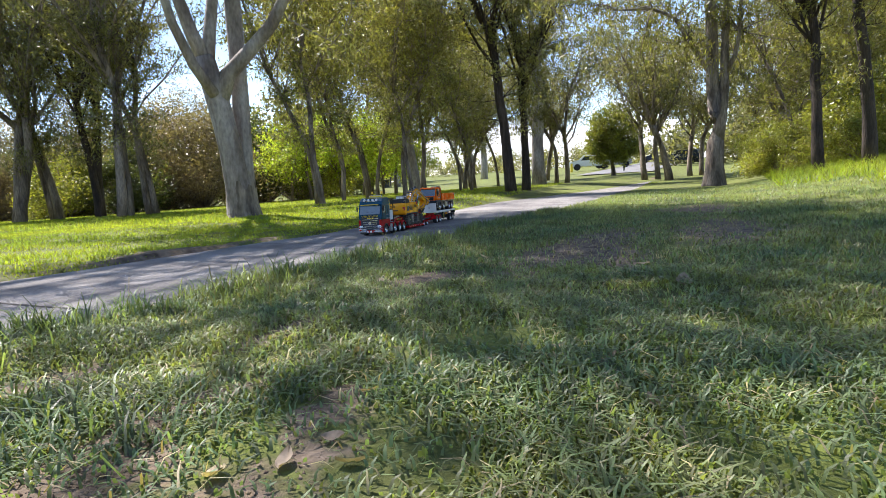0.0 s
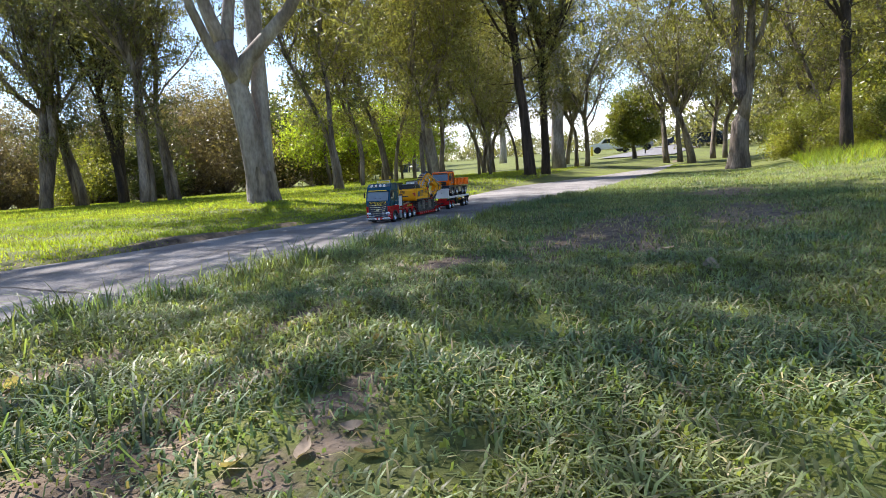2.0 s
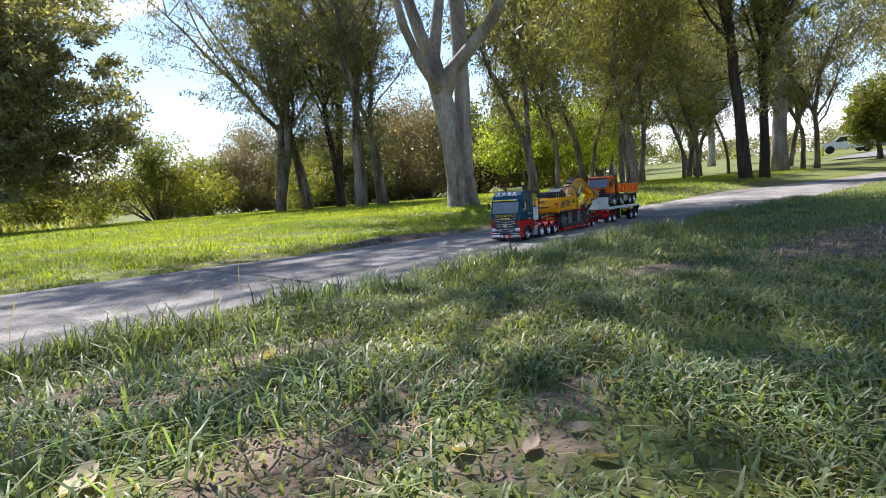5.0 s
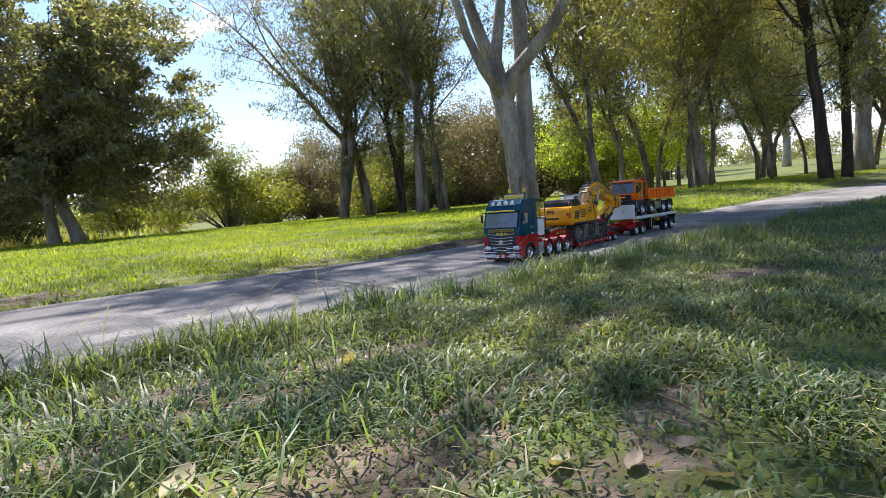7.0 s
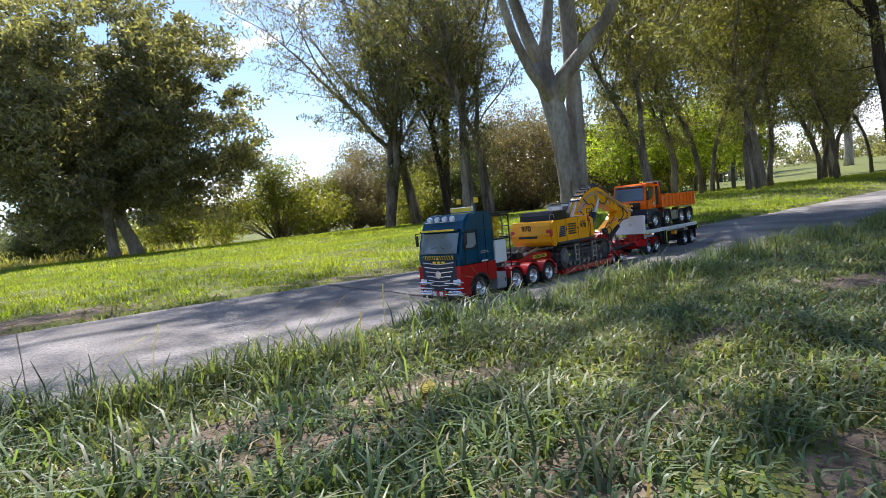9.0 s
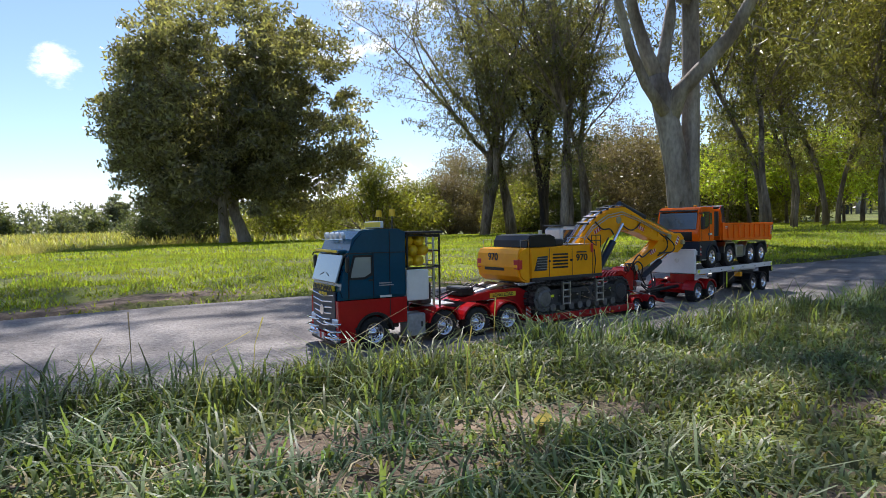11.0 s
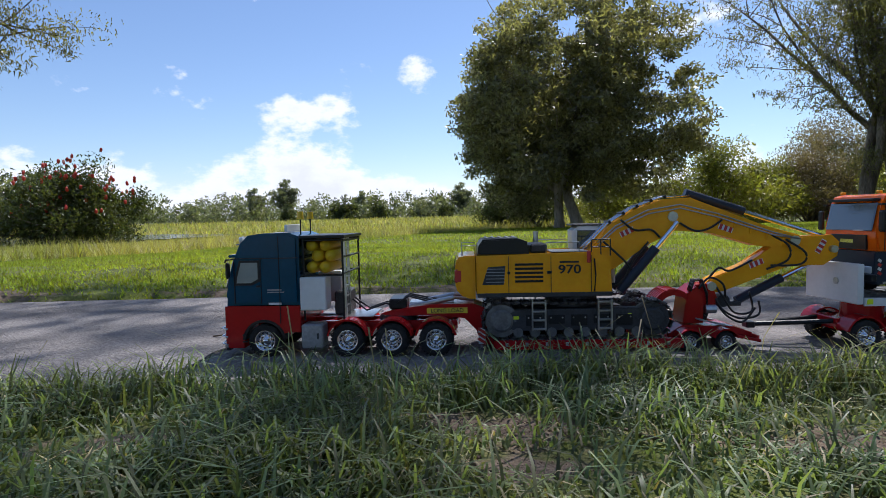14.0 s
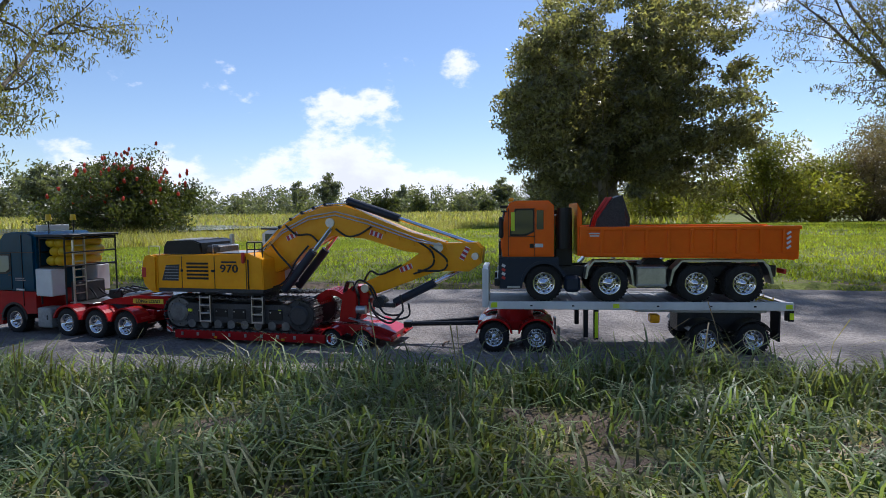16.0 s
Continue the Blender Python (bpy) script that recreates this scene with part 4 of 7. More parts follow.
def tractor():
    t = thing("model_tractor_truck", "teal and red model tractor truck with chrome grille and yellow beacons", "model truck")
    bm = bmesh.new()
    arch = arc_points(0.082, 0.033, 0.043, 8, 172, 11)
    plate(bm, [(0.159, 0.052)] + [(0.125, 0.052)] + arch + [(0.038, 0.02), (0.006, 0.02), (0.0, 0.032), (0.0, 0.107), (0.159, 0.107)], -0.085, 0.085, 0.0012)
    part("cab_base", bm, P_RED, t, "glossy red lower cab")
    bm = bmesh.new()
    plate(bm, [(0.159, 0.108), (0.003, 0.108), (0.005, 0.13), (0.012, 0.165), (0.024, 0.205), (0.034, 0.235), (0.052, 0.2525), (0.085, 0.2565), (0.14, 0.2565), (0.159, 0.249)], -0.085, 0.085, 0.006)
    cab = part("cab_shell", bm, P_TEAL, t, "dark teal cab")
    # windscreen in a slanted frame
    m = Matrix.Translation((0.0095, 0, 0.172)) @ Matrix.Rotation(radians(17), 4, "Y")
    one_box("windscreen", t, P_SCREEN, -0.003, 0.001, -0.074, 0.074, -0.030, 0.032, 0.002, "windscreen with the pale sky reflection put into its grey", m)
    one_box("visor_sign", t, P_SIGN, 0.0042, 0.0058, -0.066, 0.066, 0.2075, 0.2128, 0.0004, "yellow sign strip on the visor")
    one_box("sun_visor", t, P_TEAL, 0.006, 0.026, -0.074, 0.074, 0.207, 0.213, 0.002, "", None)
    for k in range(4):
        bm = bmesh.new()
        rod(bm, (0.030, -0.045 + 0.03 * k, 0.243), (0.022, -0.045 + 0.03 * k, 0.241), 0.008, 0.008, 14)
        part("roof_lamp", bm, P_LAMP, t, "round white roof lamp")
    for k in range(6):
        for s in (-1, 1):
            half = 0.040 + 0.0045 * k
            one_box("grille_bar", t, P_CHROME, -0.0045, 0.002, 0.0 if s > 0 else -half, half if s > 0 else 0.0, -0.0016, 0.0016, 0.0008, "chrome grille bar", Matrix.Translation((0, 0, 0.050 + 0.0125 * k)) @ Matrix.Rotation(radians(s * 5), 4, "X"))
    one_box("grille", t, P_NAVY, -0.0016, 0.002, -0.068, 0.068, 0.036, 0.1255, 0.001, "dark blue grille panel")
    bm = bmesh.new()
    rod(bm, (-0.006, 0, 0.083), (0.0, 0, 0.083), 0.011, 0.011, 18)
    part("badge", bm, P_CHROME, t, "round chrome badge")
    for k in range(3):
        bm = bmesh.new()
        box(bm, -0.0052, -0.0036, -0.028 + 0.018 * k, -0.016 + 0.018 * k, 0.116, 0.122, 0.0005)
        part("emblem", bm, P_SIGN, t, "small gold emblem")

    # warning chevrons under the windscreen, number board, dark bumper with marker squares
    one_box("chevron_board", t, P_SIGN, -0.0035, 0.003, -0.058, 0.058, 0.1265, 0.1375, 0.0006, "yellow board with black chevrons")
    for k in range(6):
        for s in (-1, 1):
            one_box("chevron", t, P_INK, -0.0042, -0.0036, -0.0028, 0.0028, -0.006, 0.006, 0.0, "black chevron stripe", Matrix.Translation((0, s * (0.006 + 0.0095 * k), 0.132)) @ Matrix.Rotation(radians(s * 35), 4, "X"))
    one_box("air_dam", t, P_BLACK, -0.004, 0.006, -0.076, 0.076, 0.014, 0.0195, 0.001, "black lower air dam")
    for k in range(4):
        one_box("marker_square", t, P_WHITE if k % 2 else P_STRIPE, -0.0072, -0.0062, -0.026 + 0.013 * k, -0.013 + 0.013 * k, 0.021, 0.034, 0.0, "red and white marker square")
    one_box("roof_light_bar", t, P_CHROME, 0.0185, 0.0215, -0.062, 0.062, 0.2325, 0.2350, 0.0008, "chrome roof light bar")
    for y in (-0.035, 0.035):
        bm = bmesh.new()
        tube(bm, [(0.006, y, 0.143), (0.002, y * 0.7, 0.158), (0.004, y * 0.2, 0.163)], 0.0012, 5)
        part("wiper", bm, P_BLACK, t, "black windscreen wiper")

    def front(s):
        y0, y1 = side_y(s, 0.052, 0.08)
        one_box("headlamp", t, P_LAMP, -0.003, 0.012, y0, y1, 0.052, 0.070, 0.003, "clear headlamp")
        y0, y1 = side_y(s, 0.03, 0.083)
        one_box("bumper", t, P_CHROME, -0.006, 0.006, y0, y1, 0.020, 0.036, 0.003, "chrome bumper section")
        for z in (0.028, 0.044, 0.060):
            bm = bmesh.new()
            tube(bm, [(-0.004, s * 0.02, z), (-0.012, s * 0.03, z), (-0.012, s * 0.075, z), (0.004, s * 0.088, z)], 0.0022, 7)
            part("bull_bar", bm, P_CHROME, t, "chrome bull bar")
        y0, y1 = side_y(s, 0.0851, 0.0866)
        bm = bmesh.new()
        plate(bm, [(0.0235, 0.150), (0.0255, 0.169), (0.034, 0.2015), (0.0775, 0.2015), (0.0775, 0.158), (0.060, 0.150)], *side_y(s, 0.0850, 0.0856), 0.0002)
        part("window_frame", bm, P_BLACK, t, "black window surround")
        # black arch liner over the steering wheel
        bm = bmesh.new()
        plate(bm, arc_points(0.082, 0.033, 0.0462, 6, 174, 14) + arc_points(0.082, 0.033, 0.0405, 174, 6, 14), *side_y(s, 0.06, 0.0862))
        part("arch_liner", bm, P_BLACK, t, "black wheel arch edge")
        bm = bmesh.new()
        plate(bm, [(0.028, 0.155), (0.030, 0.168), (0.038, 0.197), (0.073, 0.197), (0.073, 0.163), (0.058, 0.155)], y0, y1, 0.0004)
        part("side_window", bm, P_CLEAR, t, "pale side window")
        bm = bmesh.new()
        for a, b, c, d in ((0.022, 0.024, 0.112, 0.20), (0.0785, 0.0797, 0.112, 0.205), (0.022, 0.159, 0.2045, 0.2062), (0.117, 0.1182, 0.07, 0.25)):
            box(bm, a, b, y0, y1 - 0.0006 if s > 0 else y1, c, d)
        part("door_seam", bm, P_BLACK, t, "dark door seams")
        one_box("door_handle", t, P_BLACK, 0.068, 0.078, y0, y1 + (0.001 if s > 0 else 0), 0.146, 0.150, 0.0006, "small black door handle")
        one_box("lettering", t, P_ALU, 0.092, 0.122, y0, y1, 0.139, 0.1415, 0.0, "small pale unreadable lettering")
        one_box("lettering", t, P_ALU, 0.092, 0.127, y0, y1, 0.1345, 0.1365, 0.0, "small pale unreadable lettering")
        one_box("plate", t, P_WHITE, 0.094, 0.121, y0, y1, 0.1095, 0.114, 0.0, "small white plate")
        bm = bmesh.new()
        tube(bm, [(0.022, s * 0.084, 0.205), (0.012, s * 0.098, 0.204), (0.010, s * 0.099, 0.198)], 0.0018, 6)
        box(bm, 0.012, 0.019, *side_y(s, 0.092, 0.104), 0.166, 0.199, 0.003)
        part("wing_mirror", bm, P_BLACK, t, "black wing mirror")
        bm = bmesh.new()
        for z in (0.032, 0.046):
            box(bm, 0.040 - 0.004, 0.046, *side_y(s, 0.082, 0.087), z, z + 0.003, 0.0005)
        part("step", bm, P_BLACK, t)
        one_box("tool_box", t, P_WHITE, 0.160, 0.213, *side_y(s, 0.045, 0.086), 0.097, 0.165, 0.002, "white side cabinet")
        one_box("side_tank", t, P_ALU, 0.160, 0.204, *side_y(s, 0.045, 0.086), 0.018, 0.068, 0.003, "pale steel side tank")
        one_box("tank_latch", t, P_GREY, 0.192, 0.196, *side_y(s, 0.086, 0.0875), 0.038, 0.050, 0.0005)
        # tail lamps on the frame
        one_box("tail_lamp", t, P_STRIPE, 0.462, 0.470, *side_y(s, 0.03, 0.075), 0.045, 0.055, 0.001, "red tail lamp")
        for cx in (0.253, 0.342, 0.430):
            mudguard(t, cx, 0.035, 0.043, *side_y(s, 0.045, 0.086), P_RED)
            wheel(t, cx, s * 0.066, 0.034, 0.034, 0.036)
        wheel(t, 0.082, s * 0.070, 0.034, 0.034, 0.026)

    mirrored(front)
    bm = bmesh.new()
    for y in (-0.03, 0.03):
        box(bm, 0.05, 0.47, y - 0.006, y + 0.006, 0.046, 0.066, 0.001)
    for x in (0.2, 0.3, 0.385, 0.465):
        box(bm, x - 0.006, x + 0.006, -0.03, 0.03, 0.048, 0.062)
    for x in (0.082, 0.253, 0.342, 0.430):
        rod(bm, (x, -0.06, 0.034), (x, 0.06, 0.034), 0.006, sides=8)
    part("chassis", bm, P_RED, t, "dark red ladder chassis")
    one_box("deck_plate", t, P_STEEL, 0.225, 0.30, -0.05, 0.05, 0.076, 0.079, 0.001, "chequered steel deck plate")
    bm = bmesh.new()
    rod(bm, (0.345, 0, 0.066), (0.345, 0, 0.082), 0.042, 0.036, 20)
    part("fifth_wheel", bm, P_GREY, t, "greasy black coupling plate")
    # rack with yellow floats behind the cab
    def bar(name, a, b, label=""):
        bm = bmesh.new()
        rod(bm, a, b, 0.0022, sides=6)
        part(name, bm, P_BLACK, t, label)

    for y in (-0.075, 0.075):
        for x in (0.166, 0.246):
            bar("rack_post", (x, y, 0.075), (x, y, 0.243), "black rack post")
        for z in (0.168, 0.2405):
            bar("rack_rail", (0.166, y, z), (0.246, y, z), "black rack rail")
    for x in (0.166, 0.246):
        for z in (0.171, 0.205, 0.238):
            bar("rack_rail", (x, -0.075, z), (x, 0.075, z), "black rack rail")
    one_box("rack_shelf", t, P_BLACK, 0.160, 0.252, -0.083, 0.083, 0.244, 0.250, 0.001, "flat black rack top")
    bm = bmesh.new()
    for k in range(7):
        box(bm, 0.243, 0.246, -0.05, -0.02, 0.10 + k * 0.02, 0.103 + k * 0.02)
    for y in (-0.051, -0.019):
        box(bm, 0.242, 0.247, y - 0.0015, y + 0.0015, 0.075, 0.245)
    part("rack_ladder", bm, P_STEEL, t, "thin metal ladder")
    for k, (x, z) in enumerate(((0.178, 0.183), (0.205, 0.183), (0.190, 0.207), (0.217, 0.207), (0.178, 0.229), (0.207, 0.229))):
        bm = bmesh.new()
        lathe(bm, [(0.0005, -0.065), (0.008, -0.063), (0.0125, -0.056), (0.0125, 0.056), (0.008, 0.063), (0.0005, 0.065)], 16)
        part("float", bm, P_BALL, t, "yellow rounded cylinder").location = (x, 0, z)
    one_box("engine_box", t, P_GREY, 0.218, 0.245, -0.04, 0.04, 0.08, 0.13, 0.003, "grey machinery box")
    bm = bmesh.new()
    for y in (-0.012, 0.012):
        tube(bm, [(0.25, y, 0.11), (0.262, y, 0.1), (0.28, y * 1.5, 0.086), (0.32, y, 0.1), (0.345, y, 0.092)], 0.0022, 6)
    part("air_hose", bm, P_HOSE, t, "coiled black air hoses")
    one_box("roof_sign", t, P_WHITE, 0.118, 0.124, -0.045, 0.045, 0.258, 0.273, 0.001, "white roof sign board")
    one_box("sign_face", t, P_SIGN, 0.1165, 0.1178, -0.042, 0.042, 0.260, 0.271, 0.0, "yellow sign face")

    def beacon(s):
        bm = bmesh.new()
        rod(bm, (0.150, s * 0.035, 0.25), (0.150, s * 0.035, 0.286), 0.0016, sides=6)
        part("beacon_post", bm, P_BLACK, t)
        bm = bmesh.new()
        rod(bm, (0.150, s * 0.035, 0.284), (0.150, s * 0.035, 0.300), 0.0078, 0.0062, 12)
        part("beacon", bm, P_BALL, t, "yellow beacon lamp")

    mirrored(beacon)

    # the cab stands a little ahead of the rear bogie
    def ahead(x):
        return x - 0.007 * min(max((0.43 - x) / 0.27, 0), 1)

    shared = {d for k, d in WHEEL_MESHES.items() if isinstance(d, tuple) for d in d}
    for ob in t.children:
        if ob.data in shared:
            ob.location.x = ahead(ob.location.x)
        elif ob.location.length > 0.01 or ob.name.startswith("float"):
            ob.location.x = ahead(ob.location.x)
        else:
            for v in ob.data.vertices:
                v.co.x = ahead(v.co.x)
    # full size of the tractor, grown back from its nose
    big, back = 1.06, Vector((0.010, 0, 0))
    grown = set()
    for ob in t.children:
        placed = ob.location.length > 1e-6
        for piece in (ob, *ob.children):
            if piece.data not in grown:
                grown.add(piece.data)
                piece.data.transform((Matrix.Identity(4) if placed else Matrix.Translation(back)) @ Matrix.Scale(big, 4))
        if placed:
            ob.location = back + ob.location * big
    ROLLING[:] = [(o, tuple(o.location), r * big) for o, p, r in ROLLING]
    return t


def low_loader():
    t = thing("model_low_loader", "red model low-loader trailer with swan neck and small wheels", "model trailer")
    bm = bmesh.new()
    plate(bm, [(0.335, 0.086), (0.36, 0.082), (0.47, 0.082), (0.525, 0.076), (0.55, 0.05), (0.562, 0.014), (0.60, 0.014), (0.60, 0.034), (0.592, 0.06), (0.575, 0.094), (0.545, 0.106), (0.45, 0.106), (0.36, 0.094)], -0.045, 0.045, 0.002)
    part("swan_neck", bm, P_RED, t, "deep red swan neck")
    one_box("neck_plate", t, P_STEEL, 0.40, 0.50, -0.025, 0.025, 0.1062, 0.1085, 0.0008, "bright worn plate")
    bm = bmesh.new()
    box(bm, 0.585, 1.0, -0.078, 0.078, 0.013, 0.028, 0.001)
    part("deck", bm, P_RED, t, "red low deck with side lashing points")
    for k in range(14):
        one_box("lashing_rib", t, P_RED, 0.60 + k * 0.028, 0.606 + k * 0.028, -0.082, 0.082, 0.016, 0.024, 0.0005)

    def sides(s):
        bm = bmesh.new()
        box(bm, 0.59, 0.99, *side_y(s, 0.074, 0.085), 0.010, 0.031, 0.0015)
        part("side_rail", bm, P_RED, t, "red side rail")
        bm = bmesh.new()
        box(bm, 0.44, 0.53, *side_y(s, 0.0452, 0.0468), 0.086, 0.098, 0.0)
        part("sign_board", bm, P_SIGN, t, "yellow sign board")
        rot = pose(0.485, s * 0.0471, 0.0918, 90, 0, 0 if s < 0 else 180)
        text_mesh("sign_text", "LONG LOAD", 0.0125, P_INK, t, rot, "black capital letters")
        one_box("hazard_board", t, P_WHITE, 0.553, 0.568, *side_y(s, 0.062, 0.064), 0.02, 0.055, 0.0, "striped marker board")
        for k in range(3):
            one_box("hazard_stripe", t, P_STRIPE, -0.0095, 0.0095, *side_y(s, 0.0642, 0.0648), -0.003, 0.003, 0.0, "red stripe", Matrix.Translation((0.5605, 0, 0.027 + 0.011 * k)) @ Matrix.Rotation(radians(35), 4, "Y"))
        one_box("hazard_arm", t, P_RED, 0.555, 0.566, *side_y(s, 0.044, 0.062), 0.03, 0.036, 0.0005)
        for cx in (1.005, 1.08):
            wheel(t, cx, s * 0.068, 0.021, 0.021, 0.026)
            mudguard(t, cx, 0.021, 0.0285, *side_y(s, 0.05, 0.084), P_RED, 20, 160, 0.003)
        bm = bmesh.new()
        box(bm, 1.10, 1.155, *side_y(s, 0.02, 0.08), 0.030, 0.036, 0.001, Matrix.Translation((1.1, 0, 0.03)) @ Matrix.Rotation(radians(12), 4, "Y") @ Matrix.Translation((-1.1, 0, -0.03)))
        part("ramp", bm, P_RED, t, "red loading ramp")
        one_box("ramp_strip", t, P_ALU, 1.03, 1.10, *side_y(s, 0.03, 0.045), 0.056, 0.059, 0.0005, "worn pale ramp strip", Matrix.Translation((1.06, 0, 0.05)) @ Matrix.Rotation(radians(14), 4, "Y") @ Matrix.Translation((-1.06, 0, -0.05)))
        one_box("tail_lamp", t, P_STRIPE, 1.148, 1.153, *side_y(s, 0.045, 0.075), 0.022, 0.032, 0.0008, "red tail lamp")

    mirrored(sides)
    for y in (-0.03, 0.03):
        bm = bmesh.new()
        rod(bm, (0.40, y, 0.10), (0.50, y, 0.118), 0.0055, sides=10)
        rod(bm, (0.50, y, 0.118), (0.545, y, 0.112), 0.003, sides=8)
        part("neck_ram", bm, P_STEEL, t, "bright neck lifting ram")
    for k in range(3):
        bm = bmesh.new()
        tube(bm, [(0.36, -0.03 + 0.02 * k, 0.10), (0.40, -0.04 + 0.02 * k, 0.125), (0.44, -0.03 + 0.03 * k, 0.112), (0.47, -0.02 + 0.02 * k, 0.109)], 0.0022, 6)
        part("hose", bm, P_HOSE, t, "black hose over the neck")
    one_box("power_pack", t, P_BLACK, 0.355, 0.395, -0.035, 0.035, 0.095, 0.118, 0.003, "black power pack on the neck")
    for s in (-1, 1):
        for k in range(9):
            one_box("lashing_ring", t, P_STEEL, 0.61 + 0.043 * k, 0.616 + 0.043 * k, *side_y(s, 0.085, 0.0872), 0.018, 0.026, 0.0005, "small steel lashing ring")
        one_box("side_marker", t, P_AMBER, 0.70, 0.708, *side_y(s, 0.085, 0.0866), 0.013, 0.018, 0.0003, "amber side marker")
        one_box("side_marker", t, P_AMBER, 0.88, 0.888, *side_y(s, 0.085, 0.0866), 0.013, 0.018, 0.0003, "amber side marker")
    bm = bmesh.new()
    plate(bm, [(0.965, 0.014), (1.0, 0.03), (1.13, 0.03), (1.15, 0.016), (1.15, 0.034), (1.11, 0.048), (1.0, 0.052), (0.97, 0.034)], -0.048, 0.048, 0.0012)
    part("bogie_frame", bm, P_RED, t, "red rear bogie frame")
    bm = bmesh.new()
    for x in (1.005, 1.08):
        rod(bm, (x, -0.06, 0.021), (x, 0.06, 0.021), 0.005, sides=8)
    part("axle", bm, P_GREY, t)
    return t


def grab():
    """The red ribbed grab that lies on the rear of the low loader."""
    t = thing("model_grab", "red ribbed excavator grab resting on the low loader", "excavator tool")
    for k in range(6):
        bm = bmesh.new()
        y = -0.03 + 0.012 * k
        out = arc_points(0.985, 0.085, 0.045, 20, 165, 12)
        inn = arc_points(0.988, 0.082, 0.034, 165, 20, 12)
        plate(bm, out + inn, y - 0.0025, y + 0.0025)
        part("tine", bm, P_RED, t, "curved red tine")
    bm = bmesh.new()
    plate(bm, [(1.005, 0.054), (1.05, 0.054), (1.05, 0.12), (1.035, 0.135), (1.015, 0.12)], -0.035, 0.035, 0.0015)
    rod(bm, (0.975, -0.036, 0.124), (0.975, 0.036, 0.124), 0.006)
    part("body", bm, P_RED, t)
    bm = bmesh.new()
    for k in range(4):
        y = -0.04 + 0.006 * k
        tube(bm, [(1.02, y, 0.125), (1.028, y, 0.15), (1.045, y, 0.15), (1.056, y, 0.12), (1.058, y, 0.08), (1.05, y, 0.058)], 0.0022, 6)
    part("hose", bm, P_HOSE, t, "looped black hydraulic hoses")
    bm = bmesh.new()
    rod(bm, (1.052, -0.037, 0.085), (1.075, -0.037, 0.085), 0.010, sides=12)
    part("motor", bm, P_STEEL, t, "bright steel motor")
    return t


